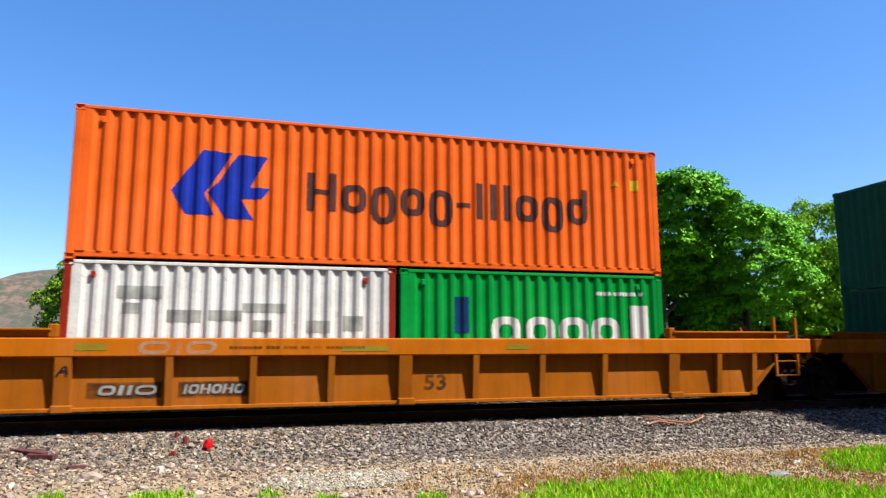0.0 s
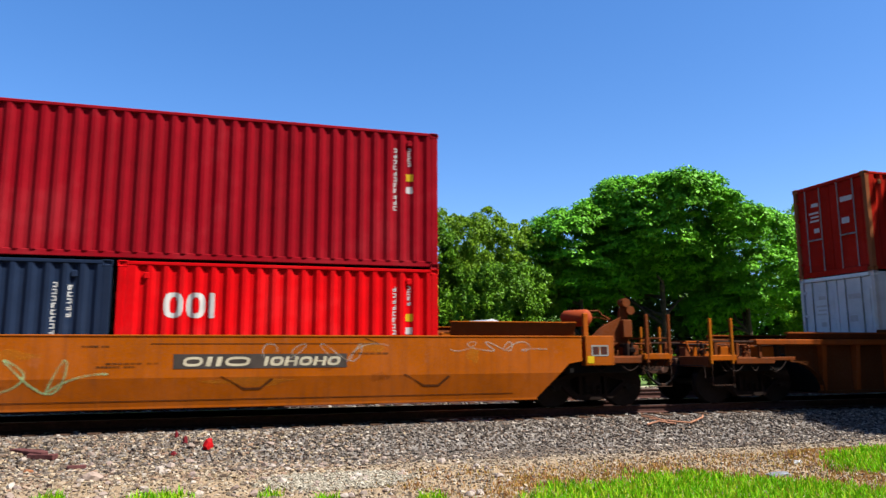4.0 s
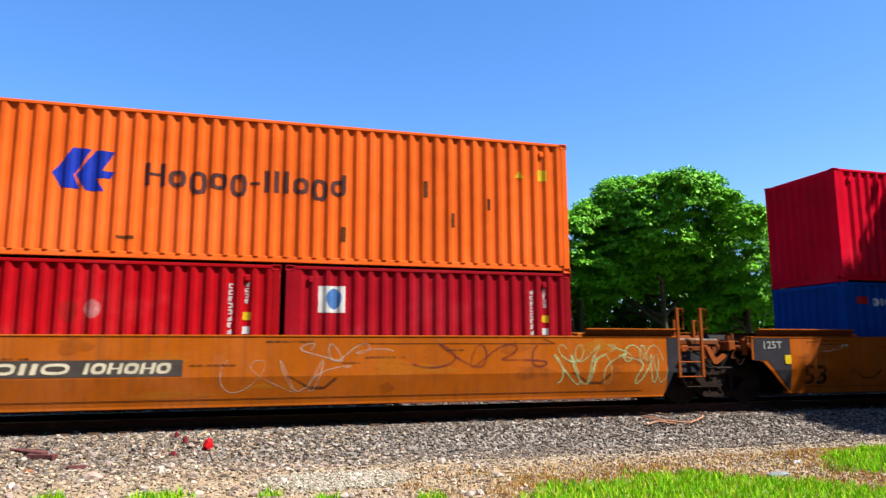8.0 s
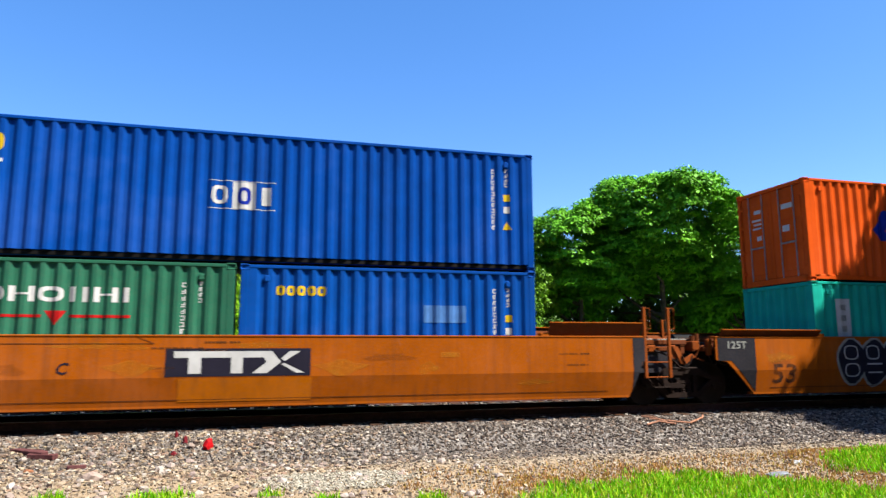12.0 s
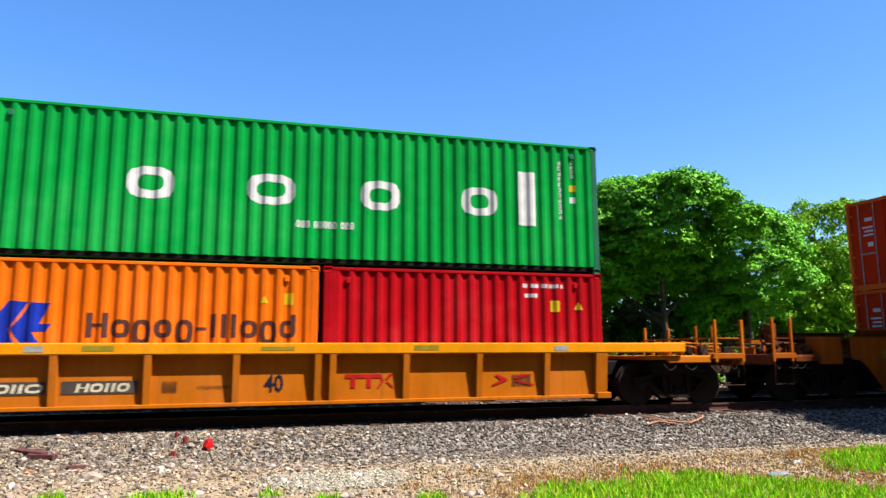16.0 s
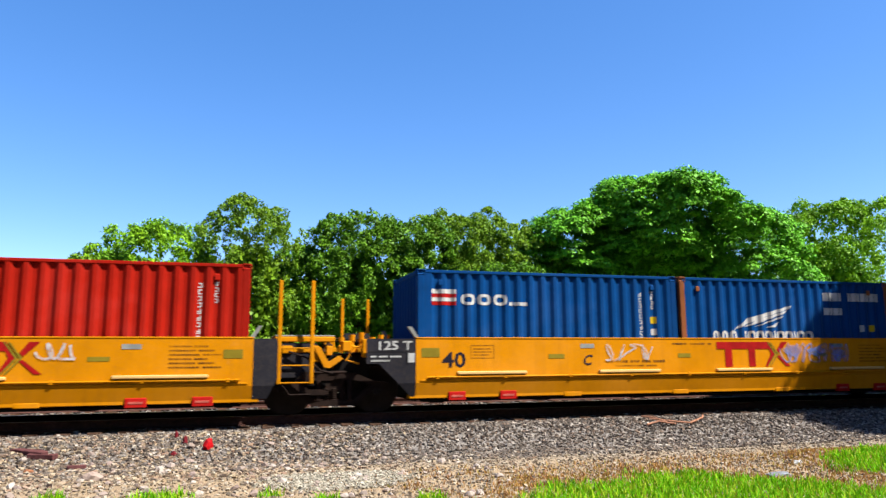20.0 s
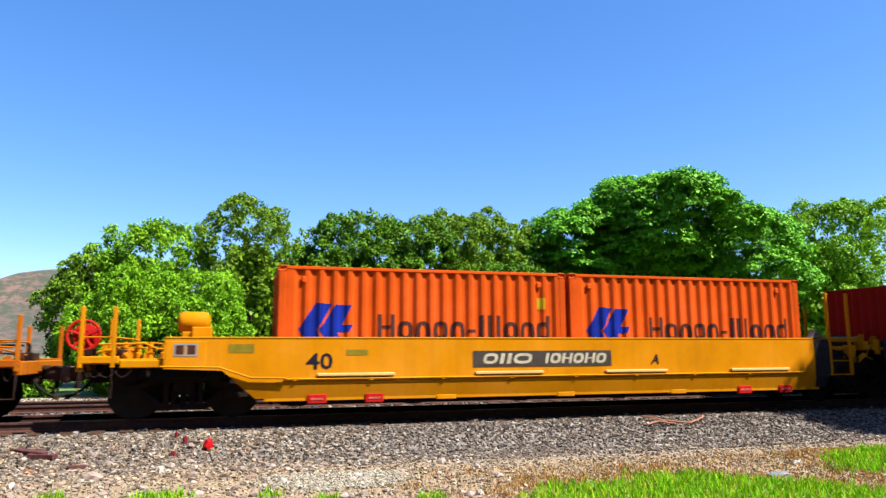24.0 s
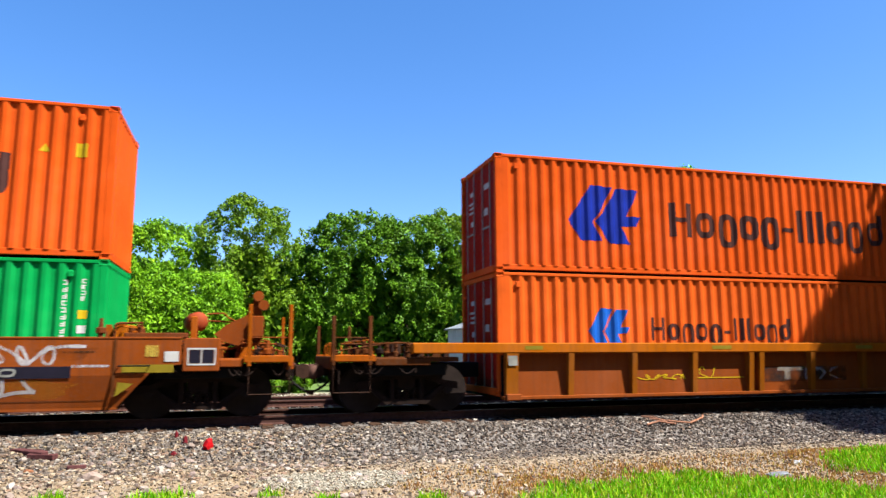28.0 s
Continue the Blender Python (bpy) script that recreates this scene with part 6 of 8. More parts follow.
GREY_SCRAP = simple("grey_crumpled_sheet", (0.30, 0.32, 0.36), 0.6, 0, 0.4, 18.0)
lump("red_scrap", -0.52, -2.55, 0.11, 0.09, 0.15, LITTER_RED, "bright red plastic scrap on the gravel", "litter", 12, 20)
lump("red_scrap", -1.03, -2.75, 0.06, 0.04, 0.06, LITTER_DARK, "small broken dark red plastic piece on the gravel", "litter", 2)
lump("red_scrap", -0.90, -2.30, 0.055, 0.04, 0.11, LITTER_DARK, "small broken dark red plastic piece on the gravel", "litter", 3)
lump("red_scrap", -1.06, -2.05, 0.035, 0.03, 0.11, LITTER_DARK, "small broken dark red plastic piece on the gravel", "litter", 4)
lump("white_scrap", 7.95, -6.05, 0.09, 0.05, 0.05, WHITE_SCRAP, "dirty white scrap lying in the grass", "litter", 5)
lump("grey_scrap", 7.15, -6.55, 0.26, 0.09, 0.06, GREY_SCRAP, "crumpled grey sheet scrap in the dry grass", "litter", 6, -12)
lump("stone", -1.95, -4.05, 0.15, 0.11, 0.10, simple("pale_pink_stone", (0.50, 0.38, 0.32), 0.9, 0, 0.25, 9.0), "pale pinkish loose stone", "stone", 7, 30)


def plank(x, y, l, w, h, turn, tilt, seed):
    bm = box(-l / 2, l / 2, -w / 2, w / 2, 0, h, 0.01)
    bmesh.ops.subdivide_edges(bm, edges=[e for e in bm.edges if e.calc_length() > l * 0.6], cuts=4)
    for v in bm.verts:
        v.co += Vector((0, 0.02 * noise.noise(v.co * 5 + Vector((seed, 0, 0))), 0.025 * noise.noise(v.co * 4 + Vector((0, seed, 0)))))
    me = finish(bm, "plank")
    me.materials.append(DRIFTWOOD)
    ob = new("plank", me)
    ob.matrix_basis = pose(x, y, ground_z(x, y) + 0.0, 0, tilt, turn)
    tagged(ob, "broken dark brown wooden plank on the gravel", "plank")


plank(-3.15, -2.45, 0.62, 0.13, 0.07, -32, 2, 1)
plank(-2.92, -2.62, 0.42, 0.15, 0.08, -20, 3, 3)
plank(-2.35, -3.05, 0.26, 0.10, 0.06, 10, 0, 2)
lump("wood_chip", -2.95, -3.2, 0.09, 0.05, 0.06, simple("orange_brown_wood_chip", (0.42, 0.18, 0.09), 0.9, 0, 0.3, 9.0), "orange-brown wood chip on the gravel", "litter", 9)
for k, pts in enumerate((((8.0, -2.05), (8.35, -2.32), (8.75, -2.36), (9.15, -2.2), (9.35, -1.95)), ((7.95, -1.85), (8.1, -2.1), (8.25, -2.32)), ((7.75, -2.36), (8.05, -2.3), (8.4, -2.38)))):
    br = new("dead_branch", finish(tube([(x, y, ground_z(x, y) + 0.07 + 0.03 * (i % 2)) for i, (x, y) in enumerate(pts)], 0.021), "dead_branch"))
    br.data.materials.append(simple("dry_branch_bark", (0.55, 0.27, 0.17), 0.9, 0, 0.3, 9.0) if k == 0 else bpy.data.materials["dry_branch_bark"])
    tagged(br, "dry brown branch lying on the ballast", "branch")


# ---- far hills ----
def hill_z(x, y):
    n = noise.fractal((x * 0.006, y * 0.006, 2.0), 1.0, 2.0, 5)
    k = smooth01(330, 560, y) * smooth01(1500, 800, y)
    return -2 + k * (50 + 22 * n - 0.10 * max(0, x + 150))


hm, ht, hb = nodes_of("dry_scrub_hillside")
hn = noise_tex(ht, 0.018, 9.0, rough=0.72)
earth = ramp(ht, hn.outputs[0], [(0.36, (0.050, 0.044, 0.034)), (0.52, (0.080, 0.050, 0.040)), (0.68, (0.122, 0.068, 0.054))])
scrub = noise_tex(ht, 0.16, 5.0, rough=0.75)
cover = ramp(ht, scrub.outputs[0], [(0.44, grey(0)), (0.54, grey(0.92))])
ht.links.new(mixed(ht, cover.outputs[0], earth.outputs[0], (0.022, 0.032, 0.018)), hb.inputs["Base Color"])
hb.inputs["Roughness"].default_value = 1.0
hills = new("hills", sheet("hills", list(np.arange(-520, 120, 11.0)), list(np.arange(320, 1500, 18.0)), hill_z))
hills.data.materials.append(hm)
tagged(hills, "dry brown scrub-covered hills in the distance", "hills", kind="structure")


# ---- the train ----
HC, STD = 2.896, 2.591
LOW = 0.29       # floor of the wells
C20 = 6.058
U = {0: 163.74, 1: 144.02, 2: 120.55, 3: 97.03, 4: 77.67, 5: 58.10, 6: 34.45, 7: 15.01, 8: -4.44, 9: -26.10, 10: -45.75, 11: -61.19,
     12: -76.63, 13: -92.06, 14: -107.48, 15: -127.31, 16: -146.98, 17: -166.62}
ART53 = dict(reach=3.63, truck=3.63, stand=2.15, ladder=1.19, loop=True, fit_col=END_RUST, stand_col=CAR_RUST)
END53 = dict(reach=5.72, truck=3.52, stands=(4.66, 5.21, 2.0), box=(3.14, 3.82, 0.90, 1.53), drum=3.29, drum_z=1.93, drum_turn=30, tab=True, fit="drum hoist", fit_col=END_RUST, stand_col=END_RUST)
END53B = dict(reach=5.72, truck=3.52, stands=(4.71, 5.22, 1.96), box=(3.30, 3.86, 0.88, 1.52), fit="wheel", fit_col=END_RUST, stand_col=CAR_ORANGE, data=False)
RIB53 = dict(reach=5.66, truck=3.72, stands=(4.49, 5.05, 1.93), deck=1.06, fit="frame", fit_col=END_RUST, stand_col=CAR_OCHRE)
RIBJ = dict(reach=3.76, truck=3.76, stand=1.95)
RIB40 = dict(reach=3.74, truck=1.88, stands=(2.69, 3.40, 1.90), fit="seat")
YEND = dict(reach=3.74, truck=1.62, stands=(2.79, 3.31, 2.05), box=(1.22, 1.96, 0.92, 1.46), fit="wheel red tank")
YEND10 = dict(reach=3.74, truck=1.62, stands=(2.79, 3.31, 2.05), box=(1.20, 1.92, 0.80, 1.70), data=False, fit="bell", wheel_at=(2.40, -1.1, 1.50), edge_col=CAR_YELLOW)
YEND14 = dict(reach=3.74, truck=1.62, stands=(2.79, 3.31, 2.02), box=(1.24, 1.94, 0.94, 1.42), fit="tank side", wheel_at=(3.45, -0.6, 1.53), edge_col=CAR_YELLOW)
YART = dict(reach=1.62, truck=1.62, stand=2.56, ladder=1.07, walk=1.50)
D15 = dict(reach=3.80, truck=1.58, stands=(2.76, 3.36, 1.86), box=(1.36, 2.1, 0.85, 1.21), deck=1.05, fit="", data=False)


def slanted(word, x, z, w, h):
    return letter_bars(word, x, z, w, h, lean=0.22)


def blob(cx, cz, w, h, n=18, k=0.12, ph=0.0):
    return [(cx + w * (1 + k * math.sin(3 * a + ph)) * math.cos(a), cz + h * (1 + k * math.cos(4 * a + ph)) * math.sin(a)) for a in [2 * math.pi * i / n for i in range(n)]]


# first car of the pair, mostly out of view
P53 = (0.18, 1.89, 3.34, 4.77, 6.21, 7.66, 9.11, 10.55, 12.24)
OUT53 = (-1.91, -1.0, 13.40, 14.33)
ribbed_car(U[0], CAR_OCHRE, "ochre ribbed well car with rusty side posts", P53 + OUT53, (("joint", RIBJ), ("coupler", RIB53)), lip=((-3.1, -0.05), (12.25, 15.3)), big=(0.18, 6.21, 12.24))
container(CL, HC, DARK_GREEN, U[0], LOW + STD, "R", label="dark green corrugated shipping container stacked on another")
container(CL, STD, DARK_GREEN, U[0], LOW, "R", label="dark green corrugated shipping container in the well car")

c = ribbed_car(U[1], CAR_OCHRE, "ochre ribbed well car with rusty side posts", P53 + OUT53, (("coupler", RIB53), ("joint", RIBJ)), lip=((-3.1, -0.05), (12.25, 15.3)), big=(0.18, 6.21, 12.24), sill_col=CAR_AMBER)
mark_on(c, "number_board", [rect(0.55, 0.42, 1.22, 0.27), rect(2.05, 0.42, 1.2, 0.27)], T_DARK, 1.325, "dark board behind the car's number")
mark_on(c, "number_shape", slanted("HiiM", 0.72, 0.47, 0.95, 0.17) + slanted("iHNHNH", 2.12, 0.47, 1.05, 0.17), M_GREY, 1.33, "worn car number in plain shapes")
mark_on(c, "length_number", text_bm("53", 6.85, 0.60, 0.40, stretch=1.25), T_DARK, 1.325, "painted number 53")
mark_on(c, "end_letter", text_bm("A", 0.18, 0.92, 0.27, 0.25), M_DARK, 1.47, "painted letter A")
mark_on(c, "spray_stroke", slanted("MiM", 1.35, 1.18, 1.3, 0.24), T_PALE, 1.50, "worn pale spray strokes on the sill")
mark_on(c, "stencil", letter_bars("nnnnnnn nnn nnn nn nn nnnnnnnnn", 2.9, 1.27, 2.5, 0.07), T_BROWN, 1.50)
mark_on(c, "stencil_patch", [rect(0.35, 1.25, 0.5, 0.12), rect(4.95, 1.22, 0.9, 0.1), rect(8.3, 1.25, 0.5, 0.1)], M_OLIVE, 1.50)
container(CL, HC, ORANGE_B, U[1], LOW + STD, "R", label="orange corrugated shipping container with a blue arrow emblem",
          marks=hl(1.72, 3.53, 0.86, 2.19, 4.24, 10.42, 1.10, 1.88) + [("warning_triangle", tri(11.02, 2.02, 0.17), M_YELLOW, ""), ("sticker", [rect(11.5, 1.94, 0.2, 0.24)], M_YELLOW, "")])
container(C20, STD, WHITE, U[1], LOW, "L", posts=OXIDE, label="rust-streaked white twenty-foot container with grey blocks",
          marks=[("grey_block", [rect(0.90, 1.89, 0.78, 0.24), rect(1.0, 1.62, 0.3, 0.2), rect(1.76, 1.47, 0.6, 0.23), rect(2.5, 1.50, 0.6, 0.2), rect(3.1, 1.66, 0.8, 0.18), rect(3.3, 1.3, 0.35, 0.22), rect(4.3, 1.28, 0.45, 0.24), rect(5.0, 1.32, 0.4, 0.30)], M_GREY, "worn grey painted blocks")])
container(C20, STD, GREEN, U[1] + CL - C20, LOW, "R", posts=GREEN, label="green twenty-foot container with white lettering",
          marks=[("letter_shape", letter_bars("HHHH", 1.95, 1.02, 3.0, 0.62, thick=0.36), M_WHITE, "white block lettering in plain shapes"),
                 ("dark_patch", [rect(1.16, 1.29, 0.32, 0.75)], M_NAVY, ""), ("panel", [rect(5.22, 1.0, 0.47, 0.91)], M_WHITE, "white panel with red marks"),
                 ("red_mark", [rect(5.3, 1.2, 0.22, 0.12), rect(5.3, 1.5, 0.24, 0.12)], M_RED, ""),
                 ("number_shape", letter_bars("nnnn nnnnnn n", 4.4, 2.12, 1.15, 0.11), M_WHITE, ""), ("sticker", [rect(5.55, 1.72, 0.12, 0.16)], M_YELLOW, "")])

# brown car
P2 = tuple(round(0.03 + i * 1.022, 2) for i in range(13))
c = ribbed_car(U[2], CAR_BROWN, "rust-brown ribbed well car with chalk marks", P2 + (-0.98, -1.97, 13.3, 14.2), (("coupler", RIB53), ("coupler", RIB53)), sill=(1.33, 1.46), lip=((-3.0, -0.1), (12.3, 15.2)), big=(0.03, P2[6], P2[12]), span=(-2.0, 14.2), sill_span=(-3.9, 16.1), arch="round", sill_col=CAR_RUST, post_col=CAR_RUST)
mark_on(c, "chalk_mark", scrawl(5, 2.45, 0.72, 0.5, 0.3, 1, 0.025) + scrawl(6, 3.4, 0.72, 0.4, 0.3, 1, 0.025) + [rect(7.1, 0.62, 0.5, 0.04), rect(7.45, 0.45, 0.035, 0.36), rect(8.5, 0.42, 0.03, 0.4), rect(8.75, 0.42, 0.03, 0.4)] + scrawl(7, 9.4, 0.5, 0.4, 0.4, 1, 0.025) + scrawl(8, 11.5, 0.5, 0.5, 0.4, 2, 0.025), T_PALE, 1.325, "white chalk marks on the rusty side")
mark_on(c, "stencil", [rect(0.35, 0.95, 0.5, 0.06), rect(1.5, 0.95, 0.6, 0.06), rect(4.4, 0.92, 0.5, 0.05), rect(10.6, 0.9, 0.4, 0.05)], M_GREY, 1.325)
container(CL, STD, RED, U[2], LOW + HC, "L", posts=POST_WOODY, label="brick-red corrugated shipping container on a white one", marks=id_marks(CL, STD, 3))
reefer_marks = [("letter_shape", letter_bars("HHNN", 5.28, 1.06, 3.2, 0.92, lean=0.18, thick=0.32), M_NAVY, "navy lettering in plain shapes"),
                ("red_emblem", [rect(3.70, 1.04, 1.45, 0.07), rect(3.70, 1.91, 1.45, 0.07), rect(3.70, 1.04, 0.08, 0.94), rect(5.07, 1.04, 0.08, 0.94),
                                [(3.79, 1.12), (3.91, 1.12), (5.06, 1.90), (4.94, 1.90)], [(3.79, 1.90), (3.91, 1.90), (5.06, 1.12), (4.94, 1.12)]], M_PALE_RED, "faded red crossed frame"),
                ("diamond_label", diamond(1.54, 2.31, 0.26), M_BLUE, "blue diamond label"), ("diamond_label", [[(1.12, 2.54), (1.40, 2.56), (1.27, 2.30)]], M_RED, "red label"),
                ("warning_triangle", tri(11.24, 1.36, 0.2), M_YELLOW, ""), ("number_shape", letter_bars("nnnn nnnnnn", 10.35, 2.45, 0.9, 0.09) + letter_bars("nnnn", 10.9, 2.3, 0.3, 0.08), M_GREY, "")]
container(CL, HC, REEFER, U[2], LOW, "L", flat=True, posts=WHITE, label="white refrigerated container with smooth panelled sides", marks=reefer_marks)


def genset(u, z):
    root = new("generator_set")
    tagged(root, "blue and orange clip-on generator on the container's end", "generator")
    root.matrix_basis = pose(u, 0, z)
    MOVING.append((root, u, z))
    bl = paint("genset_blue_paint", (0.01, 0.05, 0.48), 0.1)
    part("casing", box(0.0, 0.60, -1.08, 1.08, 0.0, 1.0, 0.05), bl, root)
    part("end_cover", box(0.605, 0.64, -1.02, 1.02, 0.28, 0.95, 0.01), paint("genset_orange_paint", (0.85, 0.22, 0.03), 0.1), root, "orange end cover")
    part("louvre", box(0.08, 0.22, -1.10, -1.081, 0.62, 0.92, 0.01), BLACK_STEEL, root)
    part("louvre", box(0.30, 0.48, -1.10, -1.081, 0.66, 0.92, 0.01), BLACK_STEEL, root)
    part("label_plate", box(0.34, 0.50, -1.09, -1.081, 0.40, 0.60, 0), M_WHITE, root, "white label")
    part("access_door", box(0.06, 0.26, -1.095, -1.081, 0.12, 0.52, 0.006), bl, root)
    for i in range(4):
        part("louvre_slat", box(0.09, 0.21, -1.112, -1.101, 0.66 + 0.06 * i, 0.69 + 0.06 * i, 0), bl, root)
    bm = shape_bm(scrawl(222, 0.26, 0.1, 0.3, 0.2, 3, 0.03))
    for v in bm.verts:
        v.co.y = -1.084
    part("spray_mark", bm, M_PALE_RED, root, "pink sprayed strokes")
    part("corner_leg", box(0.02, 0.12, -1.06, -0.94, -1.3, -0.01, 0.01), WHITE, root)
    part("corner_leg", box(0.02, 0.12, 0.94, 1.06, -1.3, -0.01, 0.01), WHITE, root)
    part("support_frame", box(0.03, 0.5, -1.0, 1.0, -0.12, -0.005, 0.02), bl, root)


genset(U[2] + CL + 0.02, LOW + 1.86)

# three smooth units, numbered ends
LEAN, FOLD = 0.19, 0.765
CUT53 = dict(cut=(2.05, 2.75), sill_end=3.05, lip=(2.9, 0.16), lean=LEAN, crease=FOLD)


def hooks(c, xs, y=1.49):
    for x in xs:
        mark = [[(x, 0.78), (x + 0.05, 0.78), (x + 0.42, 0.53), (x + 0.72, 0.53), (x + 0.95, 0.72), (x + 0.9, 0.74), (x + 0.7, 0.57), (x + 0.42, 0.57)]]
        mark_on(c, "weld_seam", mark, CAR_BROWN, y, "", FOLD, LEAN)


def weather(c, seed, x0, x1, z0, z1, y, zc, lean, n=7, stains=True):
    """Fresher and rustier patches, old stencils and a long weld seam on a car's side."""
    r = random.Random(seed)

    def spots(m, big):
        return [blob(r.uniform(x0 + 0.5, x1 - 0.5), r.uniform(z0 + 0.15, z1 - 0.15), r.uniform(0.12, big), r.uniform(0.05, 0.15), 22, 0.3, r.uniform(0, 6)) for _ in range(m)]
    mark_on(c, "worn_patch", spots(n, 0.8), T_AMBER, y - 0.002, "", zc, lean)
    mark_on(c, "rust_bloom", spots(n, 0.55), T_RUST, y - 0.001, "", zc, lean)
    if stains:
        st = []
        for _ in range(6):
            x, z = r.uniform(x0, x1 - 1), r.uniform(zc + 0.1, z1 - 0.06)
            st += letter_bars("nnnnnn nnn nn"[: r.randrange(5, 13)], x, z, r.uniform(0.35, 0.9), 0.045)
        mark_on(c, "stencil", st, T_BROWN, y + 0.001, "", zc, lean)
    xs = r.uniform(x0 + 2, x1 - 6)
    mark_on(c, "weld_seam", [rect(xs, z1 - 0.13, 4.1, 0.012), [(xs + 4.1, z1 - 0.13), (xs + 4.1, z1 - 0.118), (xs + 3.85, z1 - 0.02), (xs + 3.82, z1 - 0.02)], rect(x0 + 0.3, z0 + 0.06, x1 - x0 - 0.6, 0.015)], CAR_BROWN, y, "", zc, lean)


def plate_text(c, x, s="125T"):
    mark_on(c, "load_number", text_bm(s, x, 1.32, 0.23, stretch=1.15), M_GREY, 1.50, "painted number " + s)


def plate_square(c):
    mark_on(c, "sticker", [rect(-2.16, 0.90, 0.17, 0.20)], M_YELLOW, 1.50, "yellow square")


def emblem_bars(x, z, w, h, arm=0.0):
    """The three-part emblem: a bar on two stems, and two wedges that face each other."""
    def at(*uv):
        return [(x + w * u, z + h * v) for u, v in uv]
    return [at((0.0, 0.71), (0.728, 0.71), (0.69, 1.0), (0.0, 1.0)), at((0.11, 0.0), (0.207, 0.0), (0.207, 0.71), (0.11, 0.71)), at((0.435, 0.0), (0.527, 0.0), (0.527, 0.71), (0.435, 0.71)),
            at((0.66 - arm, 0.0), (0.69 + arm / 2, 0.0), (0.80 + arm / 2, 0.5), (0.745 - arm / 2, 0.5)), at((0.745 - arm / 2, 0.5), (0.80 + arm / 2, 0.5), (0.725 + arm / 2, 1.0), (0.69 - arm / 2, 1.0)),
            at((0.86, 0.54), (0.99, 1.0), (0.90, 1.0), (0.83, 0.66)), at((0.83, 0.40), (0.86, 0.45), (1.02, 0.0), (0.955, 0.0))]


c = smooth_car(U[3], CAR_ORANGE, "dirty orange well car with a creased side and sprayed scribbles", (("joint", ART53), ("coupler", END53)), **CUT53, lip_h=(0.18, 0.31))
weather(c, 301, -1.9, 14.0, 0.3, 1.49, 1.49, FOLD, LEAN, 8)
mark_on(c, "number_board", [rect(7.2, 0.92, 3.1, 0.26)], M_BOARD, 1.49, "dark board behind the car's number")
mark_on(c, "number_shape", slanted("HiiM", 7.35, 0.96, 1.15, 0.17) + slanted("iHNHNH", 8.75, 0.96, 1.4, 0.17), M_CREAM, 1.493, "pale car number in plain shapes")
mark_on(c, "length_number", text_bm("53", -1.32, 0.62, 0.60, stretch=1.22), T_DARK, 1.49, "painted number 53", FOLD, LEAN)
mark_on(c, "spray_scribble", scrawl(31, 8.6, 1.0, 2.4, 0.4, 4, 0.03) + scrawl(33, 12.4, 1.2, 2.2, 0.22, 5, 0.03), T_PALE, 1.49, "pale sprayed scribble", FOLD, LEAN)
mark_on(c, "spray_scribble", scrawl(32, 3.8, 0.45, 2.2, 0.7, 3, 0.04), T_MINT, 1.49, "greenish sprayed scribble", FOLD, LEAN)
mark_on(c, "yellow_patch", [rect(-0.1, 1.28, 0.6, 0.08), rect(3.0, 1.3, 0.5, 0.08)], M_OLIVE, 1.49)
plate_text(c, -2.50)
hooks(c, (-0.4, 3.4, 8.0, 11.4))
container(CL, HC, MAROON, U[3], LOW + STD, "R", posts=MAROON, label="maroon corrugated container with a small blue sign",
          marks=[("sign", [rect(0.65, 2.17, 1.16, 0.44)], M_BLUE, "blue sign"), ("sign_shape", letter_bars("Hnnnnn", 0.7, 2.3, 1.05, 0.2), M_WHITE, ""), ("sign_stripe", [rect(1.2, 2.54, 0.6, 0.05)], M_YELLOW, "")] + id_marks(CL, HC, 9, warn=False))
container(C20, STD, NAVY, U[3], LOW, "R", label="navy twenty-foot container with a striped flag emblem",
          marks=[("flag", [rect(0.42, 2.07, 0.49, 0.06), rect(0.42, 1.96, 0.49, 0.06), rect(0.42, 1.85, 0.49, 0.06)], M_WHITE, "striped flag"), ("letter_shape", letter_bars("HHH", 1.08, 1.83, 0.91, 0.25, thick=0.36), M_WHITE, "white lettering in plain shapes"),
                 ("diamond_label", diamond(2.90, 2.13, 0.19) + diamond(3.23, 2.0, 0.19), M_WHITE, ""), ("number_column", number_column(5.1, 1.1, 1.1, 0.07, 9, 4) + number_column(5.35, 1.55, 0.6, 0.07, 5, 5), M_WHITE, "")])
container(C20, STD, BRIGHT_RED, U[3] + CL - C20, LOW, "L", label="bright red twenty-foot container with white marks",
          marks=[("letter_shape", letter_bars("HHi", 0.82, 1.55, 0.9, 0.47, thick=0.34), M_WHITE, "white lettering in plain shapes")] + id_marks(C20, STD, 6, warn=False))

c = smooth_car(U[4], CAR_ORANGE, "dirty orange well car with a creased side and red lettering", (("joint", ART53), ("joint", ART53)), **CUT53, lip_h=(0.19, 0.20))
weather(c, 401, -1.9, 14.0, 0.3, 1.49, 1.49, FOLD, LEAN, 8)
mark_on(c, "letter_shape", emblem_bars(7.0, 0.68, 2.1, 0.62, 0.04), M_RED, 1.49, "red block lettering in plain shapes", FOLD, LEAN)
mark_on(c, "unit_letter", text_bm("C", 5.15, 1.03, 0.30, 0.25), M_DARK, 1.49, "painted letter C")
mark_on(c, "length_number", text_bm("53", -1.30, 0.62, 0.60, stretch=1.22), T_DARK, 1.49, "painted number 53", FOLD, LEAN)
plate_text(c, -2.50)
plate_square(c)
mark_on(c, "spray_scribble", scrawl(41, -1.2, 1.15, 1.0, 0.2, 4, 0.03) + scrawl(42, 5.6, 1.1, 1.0, 0.25, 3, 0.03) + scrawl(43, 3.0, 0.95, 1.3, 0.12, 5, 0.025), T_PALE, 1.49, "pale sprayed scribble")
